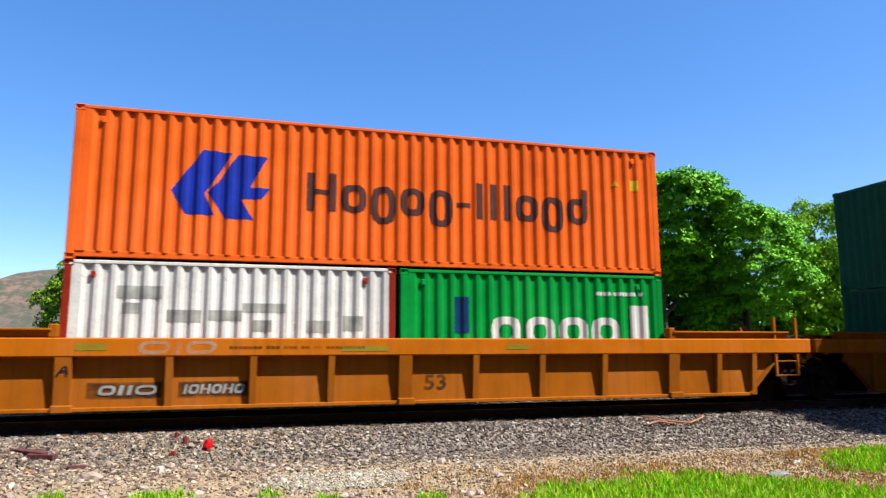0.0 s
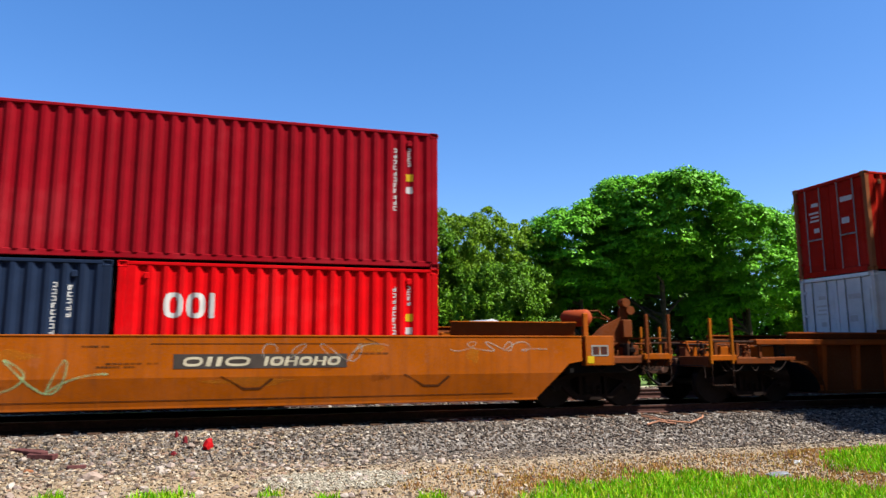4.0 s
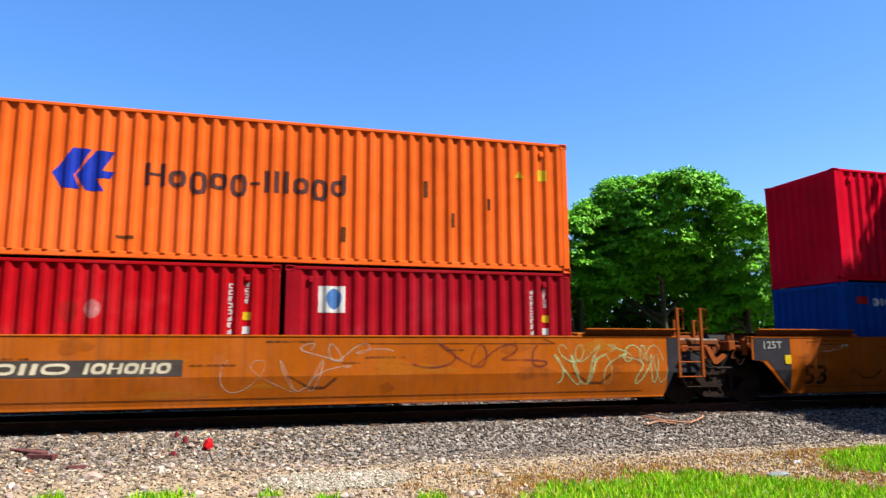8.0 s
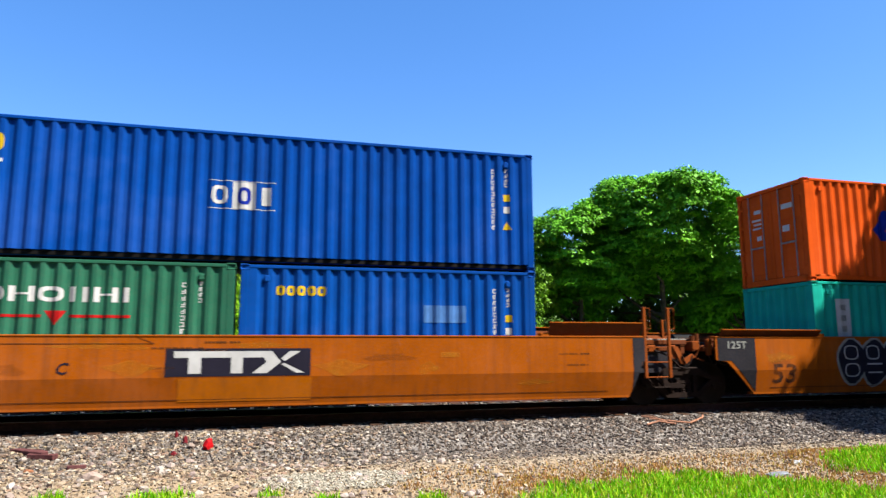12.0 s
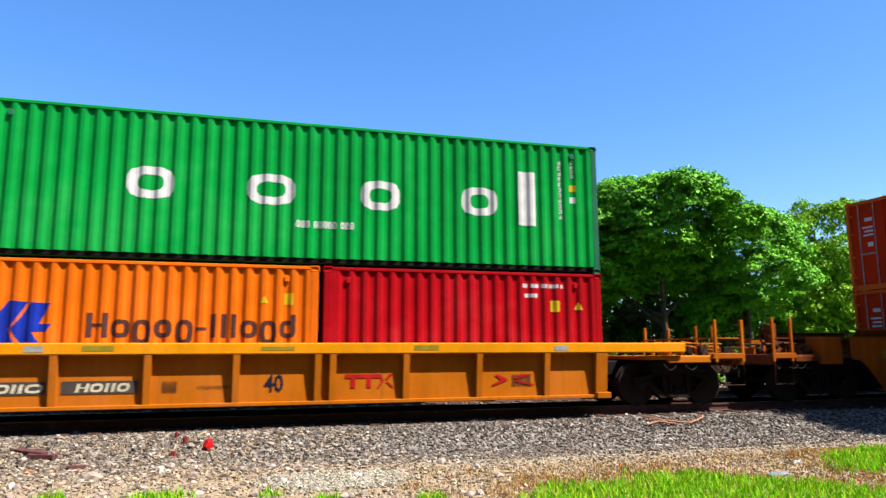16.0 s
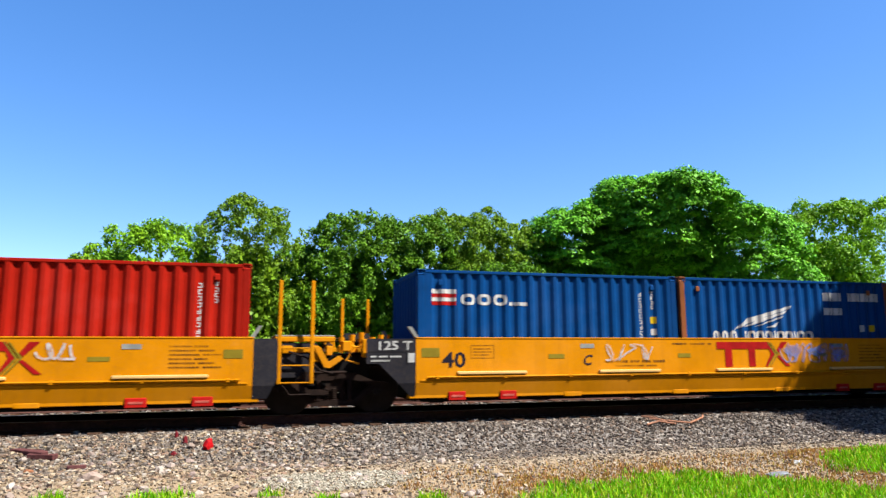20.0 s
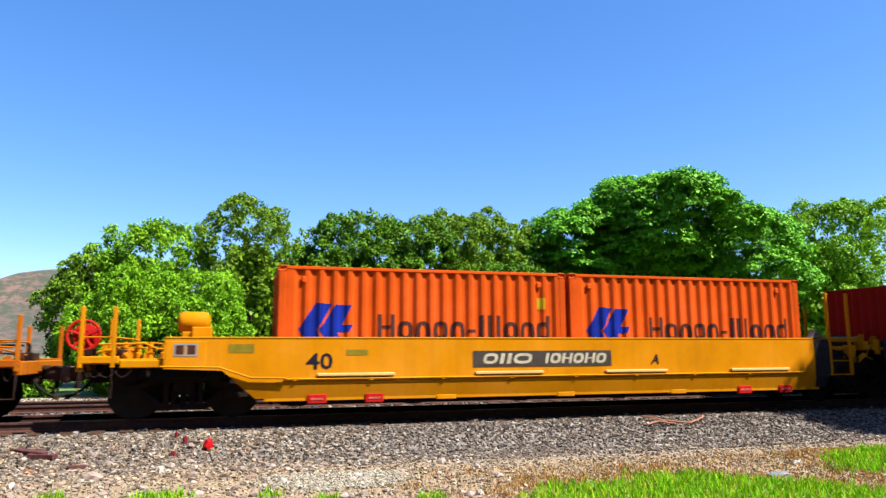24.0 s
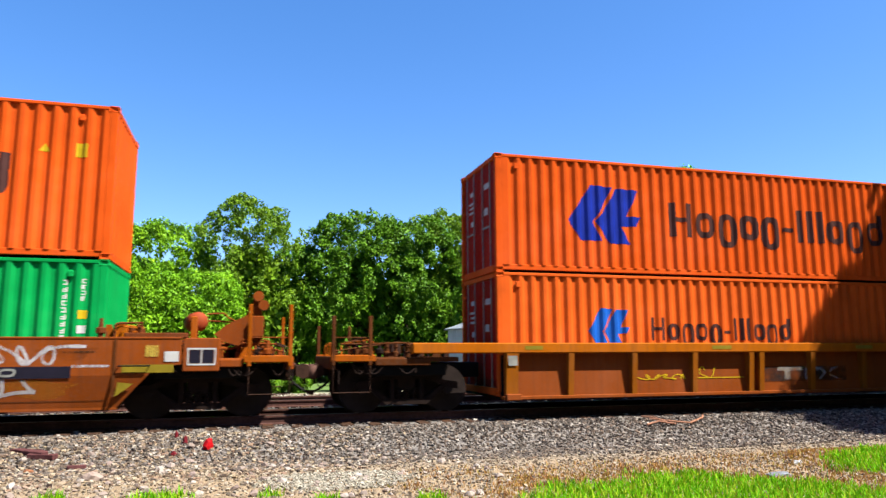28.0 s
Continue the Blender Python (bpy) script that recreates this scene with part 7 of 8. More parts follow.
mark_on(c, "spray_scribble", scrawl(44, 11.9, 0.5, 1.3, 0.35, 4, 0.03), T_MINT, 1.49, "greenish sprayed scribble", FOLD, LEAN)
mark_on(c, "yellow_patch", [rect(2.9, 1.25, 0.5, 0.09), rect(6.1, 1.3, 0.5, 0.09), rect(9.8, 1.2, 0.5, 0.09)], M_OLIVE, 1.49)
hooks(c, (-0.3, 5.6, 6.3, 11.6))
container(CL, HC, CRIMSON, U[4], LOW + STD, "R", label="crimson corrugated container with white lettering",
          marks=[("letter_shape", [rect(4.03, 1.01, 0.33, 0.85), [(4.36, 1.36), (4.50, 1.32), (5.16, 1.86), (4.76, 1.86)], [(4.42, 1.42), (4.62, 1.54), (5.18, 1.01), (4.80, 1.01)]] + [rect(3.56, 1.76, 0.1, 0.1), rect(3.76, 1.76, 0.1, 0.1), rect(5.3, 1.76, 0.1, 0.1), rect(5.48, 1.76, 0.1, 0.1)] + letter_bars("iiNN", 5.60, 1.0, 2.95, 0.58, thick=0.34), M_WHITE, "white lettering in plain shapes"),
                 ("small_lettering", letter_bars("Hi", 11.1, 0.34, 0.42, 0.2), M_LILAC, "")] + id_marks(CL, HC, 12))
container(C20, STD, STEEL_BLUE, U[4], LOW, "R", label="blue twenty-foot container with white lettering",
          marks=[("letter_shape", letter_bars("nnnnn", 0.90, 2.0, 0.98, 0.27, thick=0.36), M_WHITE, "white lettering in plain shapes"), ("red_emblem", [rect(0.42, 2.05, 0.34, 0.18)], M_RED, ""),
                 ("number_column", number_column(4.95, 0.95, 1.15, 0.08, 9, 14) + number_column(5.25, 1.55, 0.55, 0.08, 4, 15), M_WHITE, ""), ("sticker", [rect(5.22, 1.3, 0.14, 0.16)], M_YELLOW, "")])
container(C20, STD, ORANGE_B, U[4] + CL - C20, LOW, "R", label="faded orange twenty-foot container with a blue arrow emblem",
          marks=hl(0.48, 1.40, 1.06, 1.81, 2.04, 5.80, 1.15, 1.65) + [("warning_triangle", tri(4.85, 1.72, 0.17), M_YELLOW, "")])

c = smooth_car(U[5], CAR_ORANGE, "dirty orange well car with a yellow painted 78", (("coupler", END53B), ("joint", ART53)), **CUT53)
weather(c, 501, -1.9, 14.0, 0.3, 1.49, 1.49, FOLD, LEAN, 8)
mark_on(c, "number_board", [rect(1.21, 0.79, 3.17, 0.29)], M_BOARD, 1.49, "dark board behind the car's number")
mark_on(c, "number_shape", slanted("HiiM", 1.38, 0.84, 1.15, 0.19) + slanted("iHNHNH", 2.76, 0.84, 1.4, 0.19), M_CREAM, 1.493, "white car number in plain shapes")
mark_on(c, "length_number", text_bm("53", -1.62, 0.62, 0.60, stretch=1.22), T_DARK, 1.49, "painted number 53", FOLD, LEAN)
mark_on(c, "yellow_number", text_bm("78", -1.66, 1.12, 0.50, 0.3), M_YELLOW, 1.493, "yellow painted number 78")
mark_on(c, "spray_scribble", scrawl(51, 5.0, 0.42, 2.4, 0.7, 4, 0.02) + scrawl(52, 6.3, 1.0, 1.8, 0.4, 3, 0.03), T_PALE, 1.49, "pale sprayed scribble", FOLD, LEAN)
mark_on(c, "spray_scribble", scrawl(53, 8.7, 0.85, 3.0, 0.55, 4, 0.04), T_PURPLE, 1.49, "faded red sprayed scribble", FOLD, LEAN)
mark_on(c, "spray_scribble", scrawl(54, 11.4, 0.45, 3.0, 0.75, 7, 0.032) + scrawl(55, 11.6, 0.95, 2.6, 0.42, 6, 0.028), T_MINT, 1.49, "mint green sprayed scribble", FOLD, LEAN)
mark_on(c, "sticker", [rect(-2.98, 0.93, 0.22, 0.25)], M_YELLOW, 1.493, "yellow square")
hooks(c, (-0.5, 6.2, 12.0))
container(CL, HC, ORANGE_B, U[5], LOW + STD, "R", end_col=ORANGE, label="scuffed orange container with a small blue arrow emblem",
          marks=hl(1.97, 3.01, 1.26, 2.06, 3.52, 7.29, 1.42, 1.86) + [("warning_triangle", tri(10.95, 2.06, 0.19), M_YELLOW, ""), ("sticker", [rect(11.48, 2.02, 0.2, 0.25)], M_YELLOW, ""),
                 ("rust_scar", [rect(8.9, 1.5, 0.10, 0.35), rect(9.5, 0.9, 0.08, 0.3), rect(7.2, 0.5, 0.10, 0.3), rect(10.3, 1.3, 0.08, 0.25), rect(3.1, 0.4, 0.3, 0.06)], CAR_BROWN, "")])
container(C20, STD, DARK_RED, U[5], LOW, "R", label="dark red twenty-foot container with a square blue sign",
          marks=[("sign", [rect(0.66, 1.90, 0.37, 0.42)], M_WHITE, "blue and white square sign"), ("sign_field", [rect(0.68, 1.97, 0.33, 0.33)], M_BLUE, "blue field"), ("sign_shape", [rect(0.74, 2.0, 0.1, 0.25, 0.05), rect(0.84, 2.19, 0.14, 0.07), rect(0.84, 2.08, 0.1, 0.06)], M_YELLOW, ""), ("pale_spot", [blob(2.78, 1.70, 0.14, 0.17, k=0.05)], worn("chalky_pink_spot", (0.75, 0.30, 0.30), 0.45, 4.0), "chalky pink spot"), ("pale_spot", [blob(2.40, 1.66, 0.15, 0.2, k=0.1)], T_RUST, "")] + id_marks(C20, STD, 17, warn=False))
container(C20, STD, MAROON, U[5] + CL - C20, LOW, "R", label="maroon twenty-foot container with a white square sign",
          marks=[("sign", [rect(0.65, 1.68, 0.52, 0.52)], M_WHITE, "white square sign"), ("sign_shape", [blob(0.95, 1.95, 0.15, 0.2, k=0.05)], M_SKY, "")] + id_marks(C20, STD, 18, warn=False))

# second set of three
c = smooth_car(U[6], CAR_ORANGE, "dirty orange well car with black and white sprayed shapes", (("joint", ART53), ("coupler", END53)), **CUT53, lip_h=(0.18, 0.31))
weather(c, 601, -1.9, 14.0, 0.3, 1.49, 1.49, FOLD, LEAN, 8)
mark_on(c, "number_board", [rect(7.87, 0.84, 3.13, 0.30)], M_BOARD, 1.49, "dark board behind the car's number")
mark_on(c, "number_shape", slanted("HiiM", 8.04, 0.89, 1.08, 0.19) + slanted("iHNHNH", 9.40, 0.89, 1.42, 0.19), M_CREAM, 1.493, "white car number in plain shapes")
mark_on(c, "unit_letter", text_bm("B", 7.37, 0.98, 0.3, 0.25), M_DARK, 1.49, "painted letter B")
mark_on(c, "length_number", text_bm("53", -1.21, 0.66, 0.60, stretch=1.22), T_DARK, 1.49, "painted number 53", FOLD, LEAN)
plate_text(c, -2.50)


mark_on(c, "sprayed_shape", [blob(0.74, 0.94, 0.46, 0.56, k=0.05), blob(1.42, 0.92, 0.46, 0.58, k=0.05, ph=1), blob(2.06, 0.94, 0.46, 0.58, k=0.05, ph=2)], M_GREY, 1.49, "white-edged sprayed shapes", FOLD, LEAN)
mark_on(c, "sprayed_shape", [blob(0.74, 0.94, 0.40, 0.50, k=0.06), blob(1.42, 0.92, 0.40, 0.52, k=0.06, ph=1), blob(2.06, 0.94, 0.40, 0.52, k=0.06, ph=2)], M_DARK, 1.496, "black sprayed shapes", FOLD, LEAN)
mark_on(c, "sprayed_outline", ring(0.5, 0.98, 0.42, 0.34, 0.03) + ring(0.5, 0.58, 0.44, 0.32, 0.03) + ring(1.16, 0.98, 0.4, 0.34, 0.03) + [rect(1.16, 0.86, 0.46, 0.035), rect(1.2, 0.66, 0.42, 0.035), rect(1.84, 0.6, 0.035, 0.7), rect(2.08, 0.62, 0.035, 0.6), rect(2.28, 0.6, 0.035, 0.6), rect(1.84, 1.24, 0.44, 0.035)], M_WHITE, 1.502, "white sprayed outlines", FOLD, LEAN)
mark_on(c, "yellow_patch", [rect(4.0, 0.88, 0.6, 0.09), rect(5.9, 1.3, 0.3, 0.05), rect(6.3, 0.9, 0.25, 0.12), rect(3.6, 1.1, 0.4, 0.06)], M_OLIVE, 1.49)
for x0, x1 in ((3.3, 6.0), (6.7, 8.0), (8.8, 11.0), (11.2, 12.0)):
    part("guide_rail", box(x0, x1, -1.51, -1.36, 1.50, 1.585, 0.02), CAR_AMBER, c)
container(CL, STD, ORANGE, U[6], LOW + STD, "L", label="orange container with a small blue arrow emblem",
          marks=hl(2.11, 3.17, 1.04, 1.86, 3.63, 7.35, 1.17, 1.65) + [("warning_triangle", tri(11.45, 1.68, 0.18), M_YELLOW, ""), ("sticker", [rect(10.8, 1.62, 0.2, 0.24)], M_YELLOW, ""), ("dark_mark", diamond(9.65, 1.75, 0.11), M_OLIVE, ""), ("worn_patch", [rect(5.9, 0.25, 0.35, 0.16), rect(6.35, 0.3, 0.3, 0.14), rect(4.4, 0.22, 0.3, 0.1)], CAR_BROWN, "")])
container(C20, STD, AQUA, U[6], LOW, "R", label="turquoise twenty-foot container with a white upright sign",
          marks=[("sign", [rect(0.72, 1.0, 0.38, 1.16)], M_WHITE, "white upright sign"), ("sign_shape", [rect(0.81, 1.1 + 0.26 * i, 0.2, 0.14) for i in range(4)], M_GREY, ""), ("diamond_label", diamond(3.60, 2.1, 0.22), M_RED, "red diamond label"), ("diamond_label", [rect(3.5, 2.06, 0.2, 0.07)], M_WHITE, "")])
container(C20, STD, CRIMSON, U[6] + CL - C20, LOW, "R", label="crimson twenty-foot container with white lettering",
          marks=[("letter_shape", [rect(1.59, 0.98, 0.17, 0.59), [(1.76, 1.26), (1.84, 1.2), (2.2, 1.57), (1.98, 1.57)]] + letter_bars("iiNN", 2.45, 0.98, 2.3, 0.42, thick=0.34), M_WHITE, "white lettering in plain shapes"), ("panel", [rect(0.5, 1.34, 0.42, 0.24)], M_WHITE, ""), ("diamond_label", diamond(2.95, 2.13, 0.19) + diamond(3.35, 2.13, 0.19), M_WHITE, "white diamond labels")] + id_marks(C20, STD, 22, warn=False))

c = smooth_car(U[7], CAR_ORANGE, "orange well car with a dark lettered board", (("joint", ART53), ("joint", ART53)), **CUT53, lip_h=(0.22, 0.31))
weather(c, 701, -1.9, 14.0, 0.3, 1.49, 1.49, FOLD, LEAN, 4)
mark_on(c, "letter_board", [rect(4.92, 0.78, 2.55, 0.50)], M_DARK, 1.49, "dark board behind white lettering")
mark_on(c, "letter_shape", emblem_bars(5.06, 0.83, 2.25, 0.40, 0.06), M_WHITE, 1.493, "white block lettering in plain shapes")
mark_on(c, "bright_patch", [rect(5.14, 0.33, 2.36, 0.42)], CAR_AMBER, 1.49, "fresher paint patch", FOLD, LEAN)
mark_on(c, "yellow_patch", [blob(4.35, 0.93, 0.42, 0.12, k=0.3), blob(8.05, 0.92, 0.46, 0.13, k=0.3), rect(10.0, 1.1, 0.4, 0.1)], T_AMBER, 1.493)
mark_on(c, "unit_letter", text_bm("C", 3.25, 0.93, 0.28, 0.25), M_DARK, 1.49, "painted letter C")
mark_on(c, "length_number", text_bm("53", -1.30, 0.72, 0.60, stretch=1.22), T_DARK, 1.49, "painted number 53", FOLD, LEAN)
plate_text(c, -2.50)
plate_square(c)
container(CL, STD, BLUE, U[7], LOW + STD, "L", rail_in=0.09, label="blue corrugated container with yellow lettering",
          marks=[("letter_shape", letter_bars("nnnnn", 0.56, 1.90, 1.44, 0.46, thick=0.38), M_YELLOW, "yellow lettering in plain shapes"), ("small_lettering", letter_bars("nn", 0.56, 1.70, 0.2, 0.09) + letter_bars("nnnnnnn", 1.3, 1.70, 0.7, 0.09), M_WHITE, ""), ("red_emblem", [[(0.80, 1.68), (1.05, 1.68), (1.22, 1.80), (0.82, 1.80)]], M_RED, ""),
                 ("letter_box", [rect(5.94, 1.07, 0.43, 0.52)], M_WHITE, "white letter box"), ("letter_shape", letter_bars("H", 5.55, 1.15, 0.3, 0.36) + letter_bars("i", 6.45, 1.15, 0.24, 0.36), M_WHITE, ""), ("letter_shape", letter_bars("n", 6.03, 1.15, 0.25, 0.46), M_BLUE, ""),
                 ("frame_line", [rect(5.50, 1.055, 1.25, 0.012), rect(5.50, 1.60, 1.25, 0.012)], M_WHITE, "")] + id_marks(CL, STD, 26))
container(C20, STD, SEA_GREEN, U[7], LOW, "R", posts=SEA_GREEN, label="grey-green twenty-foot container with white lettering",
          marks=[("letter_shape", letter_bars("HNHiiNi", 1.81, 1.82, 2.43, 0.27, thick=0.28), M_WHITE, "white lettering in plain shapes"), ("red_emblem", [rect(1.81, 1.54, 1.0, 0.05), rect(3.25, 1.54, 1.0, 0.05), [(2.85, 1.66), (3.2, 1.66), (3.03, 1.40)]], M_RED, "red line and wedge")] + id_marks(C20, STD, 27, square=False, warn=False))
container(C20, STD, STEEL_BLUE, U[7] + CL - C20, LOW, "R", posts=STEEL_BLUE, label="blue twenty-foot container with yellow lettering",
          marks=[("letter_shape", letter_bars("nnnnn", 0.68, 2.0, 0.95, 0.26, thick=0.38), M_YELLOW, "yellow lettering in plain shapes"), ("pale_patch", [rect(3.6, 1.5, 0.9, 0.35)], M_SKY, "")] + id_marks(C20, STD, 28, warn=False))

c = smooth_car(U[8], CAR_ORANGE, "orange well car with large cream and black sprayed shapes", (("coupler", END53B), ("joint", ART53)), **CUT53, lip_h=(0.2, 0.29))
weather(c, 801, -1.9, 14.0, 0.3, 1.49, 1.49, FOLD, LEAN, 4)
mark_on(c, "sprayed_shape", [blob(6.0 + 0.85 * i, 0.9, 0.5, 0.5, k=0.14, ph=i) for i in range(5)] + [blob(10.7, 0.85, 0.3, 0.2, k=0.3)], M_DARK, 1.49, "black sprayed shapes", FOLD, LEAN)
mark_on(c, "sprayed_shape", [blob(6.0 + 0.85 * i, 0.95, 0.36, 0.42, k=0.2, ph=i + 1) for i in range(5)], simple("cream_spray_paint", (0.62, 0.55, 0.30), 0.55, 0, 0.3, 4.0), 1.496, "cream sprayed shapes", FOLD, LEAN)
mark_on(c, "sprayed_outline", scrawl(81, 5.7, 0.5, 4.6, 0.8, 6, 0.04), M_DARK, 1.502, "black sprayed outlines", FOLD, LEAN)
mark_on(c, "number_shape", slanted("HiiM", 1.3, 0.9, 1.2, 0.22) + slanted("iHNHNH", 2.8, 0.9, 1.6, 0.22), M_GREY, 1.493, "worn car number in plain shapes")
mark_on(c, "length_number", text_bm("53", -1.05, 0.68, 0.60, stretch=1.22), T_DARK, 1.49, "painted number 53", FOLD, LEAN)
mark_on(c, "yellow_patch", [rect(-1.6, 0.98, 0.5, 0.42), rect(-2.1, 1.0, 0.16, 0.2)], M_OLIVE, 1.493)
# Door ends turned from the sun: their shade is put into a redder colour.
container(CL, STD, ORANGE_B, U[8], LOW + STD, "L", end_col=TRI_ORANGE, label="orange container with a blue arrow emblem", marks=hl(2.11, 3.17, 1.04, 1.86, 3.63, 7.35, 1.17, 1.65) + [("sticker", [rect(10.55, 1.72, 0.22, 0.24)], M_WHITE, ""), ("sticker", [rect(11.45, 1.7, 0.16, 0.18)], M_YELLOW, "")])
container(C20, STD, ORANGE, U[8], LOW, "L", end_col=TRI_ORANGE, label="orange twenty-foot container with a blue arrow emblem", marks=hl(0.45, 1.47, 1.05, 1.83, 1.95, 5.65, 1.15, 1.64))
container(C20, STD, CRIMSON, U[8] + CL - C20, LOW, "R", label="crimson twenty-foot container with white lettering", marks=[("letter_shape", letter_bars("MHiHH", 1.0, 0.98, 3.6, 0.4, thick=0.34), M_WHITE, "white lettering in plain shapes"), ("diamond_label", diamond(3.3, 2.05, 0.22), M_WHITE, ""), ("diamond_label", diamond(3.5, 1.88, 0.14), M_RED, "")] + id_marks(C20, STD, 33, warn=False))

# forty-foot ribbed car
P40 = (0.24, 1.56, 3.06, 4.57, 6.05, 6.33, 7.76, 9.27, 10.75, 12.0)
S40 = dict(sill=(1.17, 1.38), span=(0.1, 12.09), sill_span=(-1.86, 14.05), big=(0.24, 12.0), feet=0.25, arch="none")
c = ribbed_car(U[9], CAR_AMBER, "amber yellow ribbed well car with dark boards", P40, (("coupler", dict(RIB40, fit="arch", fit_col=END_RUST, stand_col=CAR_AMBER, edge_col=CAR_YELLOW)), ("coupler", dict(RIB40, fit=""))), sill_col=CAR_YELLOW, **S40)
mark_on(c, "number_board", [rect(0.52, 0.50, 0.92, 0.22), rect(1.68, 0.50, 1.22, 0.22)], M_BOARD, 1.325, "dark board behind the car's number")
mark_on(c, "number_shape", slanted("HiiM", 0.66, 0.53, 0.72, 0.15) + slanted("NHiiH", 1.9, 0.53, 0.85, 0.15), M_CREAM, 1.33, "white car number in plain shapes")
mark_on(c, "length_number", text_bm("40", 5.25, 0.62, 0.44, stretch=0.8), M_DARK, 1.325, "painted number 40")
mark_on(c, "letter_shape", emblem_bars(6.58, 0.52, 0.95, 0.26), M_RED, 1.325, "red lettering in plain shapes")
mark_on(c, "red_cross", emblem_bars(7.65, 0.52, 0.95 * 3, 0.22)[3:], M_RED, 1.33, "red painted cross")
mark_on(c, "stencil_box", [rect(10.0, 0.5, 0.42, 0.24), rect(3.3, 0.5, 0.25, 0.2), rect(3.9, 0.55, 0.55, 0.06)], T_BROWN, 1.325)
mark_on(c, "stencil_patch", [rect(2.0, 1.24, 0.5, 0.09), rect(7.9, 1.24, 0.5, 0.09), rect(5.0, 1.24, 0.6, 0.07), rect(-1.2, 1.24, 0.4, 0.07)], M_OLIVE, 1.50)
mark_on(c, "pale_label", [rect(1.1, 1.22, 0.3, 0.1), rect(10.9, 1.22, 0.3, 0.1)], M_GREY, 1.50)
container(CL, HC, GREEN, U[9], LOW + STD, "L", rail_in=0.09, posts=SEA_GREEN, label="green corrugated container with widely spaced white letters",
          marks=[("letter_shape", letter_bars("H", 2.48, 1.18, 0.83, 0.61, thick=0.34) + letter_bars("H", 4.63, 1.18, 0.92, 0.61, thick=0.34) + letter_bars("H", 6.85, 1.18, 0.82, 0.61, thick=0.34) + letter_bars("H", 9.0, 1.18, 0.79, 0.61, thick=0.34), M_WHITE, "white block lettering in plain shapes"),
                 ("small_lettering", letter_bars("nnn nnnnn nnn", 5.58, 0.75, 1.14, 0.2, thick=0.42), M_WHITE, ""), ("panel", [rect(10.28, 1.01, 0.41, 1.19)], M_WHITE, "white panel with red marks"), ("red_mark", [rect(10.36, 1.13 + 0.28 * i, 0.24, 0.06) for i in range(4)], M_RED, "")] + id_marks(CL, HC, 36, warn=False))
container(C20, STD, ORANGE_Y, U[9], LOW, "R", end_col=ORANGE, label="orange twenty-foot container with a blue arrow emblem", marks=hl(0.41, 1.42, 1.05, 1.83, 1.97, 5.63, 1.19, 1.63) + [("warning_triangle", tri(4.95, 1.85, 0.16), M_YELLOW, ""), ("sticker", [rect(5.4, 1.82, 0.17, 0.22)], M_YELLOW, "")])
container(C20, STD, DARK_RED, U[9] + CL - C20, LOW, "R", label="dark red twenty-foot container with yellow stickers", marks=[("number_shape", letter_bars("nn nnn nn nnn n", 4.2, 2.26, 0.95, 0.11) + letter_bars("nnn", 4.25, 2.05, 0.3, 0.11), M_WHITE, ""), ("sticker", [rect(4.85, 1.75, 0.2, 0.24)], M_YELLOW, ""), ("warning_triangle", tri(5.4, 1.8, 0.2), M_YELLOW, "")])

# five short yellow units
YL = "yellow forty-foot well car unit with a pipe rail along its side"


def yellow_marks(c, unit, red=None):
    mark_on(c, "length_number", text_bm("40", 0.70, 1.03, 0.42, stretch=1.2), M_DARK, 1.47, "painted number 40")
    mark_on(c, "stencil_patch", [rect(0.03, 1.10, 0.37, 0.18), rect(2.75, 1.06, 0.36, 0.09), rect(5.84, 1.06, 0.32, 0.09), rect(9.5, 1.06, 0.36, 0.08), rect(11.75, 1.1, 0.34, 0.16)], M_OLIVE, 1.47)
    mark_on(c, "stencil_box", [rect(1.05, 1.07, 0.5, 0.015), rect(1.05, 1.32, 0.5, 0.015), rect(1.05, 1.07, 0.015, 0.25), rect(1.535, 1.07, 0.015, 0.25), rect(1.1, 1.19, 0.4, 0.02), rect(1.1, 1.13, 0.35, 0.02), rect(1.1, 1.25, 0.38, 0.02)] + letter_bars("nn nnnn nnn nnn nnnn", 4.1, 0.96, 1.4, 0.07) + letter_bars("nnnnnnnnnn nnnn", 4.3, 0.88, 1.0, 0.04) + letter_bars("nnnn nnnn n", 5.7, 1.34, 1.0, 0.05) + [p for i in range(6) for p in letter_bars("nnnnnnnn nnnnn", 10.82, 0.93 + 0.075 * i, 0.9 - 0.12 * (i % 3), 0.04)], T_BROWN, 1.47)
    mark_on(c, "pale_label", [rect(3.48, 1.27, 0.32, 0.09), rect(10.04, 1.27, 0.32, 0.09)], M_GREY, 1.47)
    if unit:
        mark_on(c, "unit_letter", text_bm(unit, 3.62, 1.01, 0.3, 0.25), M_DARK, 1.47, "painted letter " + unit)
    if red is not None:
        mark_on(c, "letter_shape", emblem_bars(red, 0.85, 1.94, 0.55), M_RED, 1.473, "red block lettering in plain shapes")
        mark_on(c, "chevron", [[(red + 1.94 * u + e, 0.85 + 0.55 * v) for u, v in ((0.70, 1.0), (0.715, 1.0), (0.822, 0.5), (0.70, 0.0), (0.685, 0.0), (0.80, 0.5))] for e in (0.0, 0.07)], M_OLIVE, 1.477)


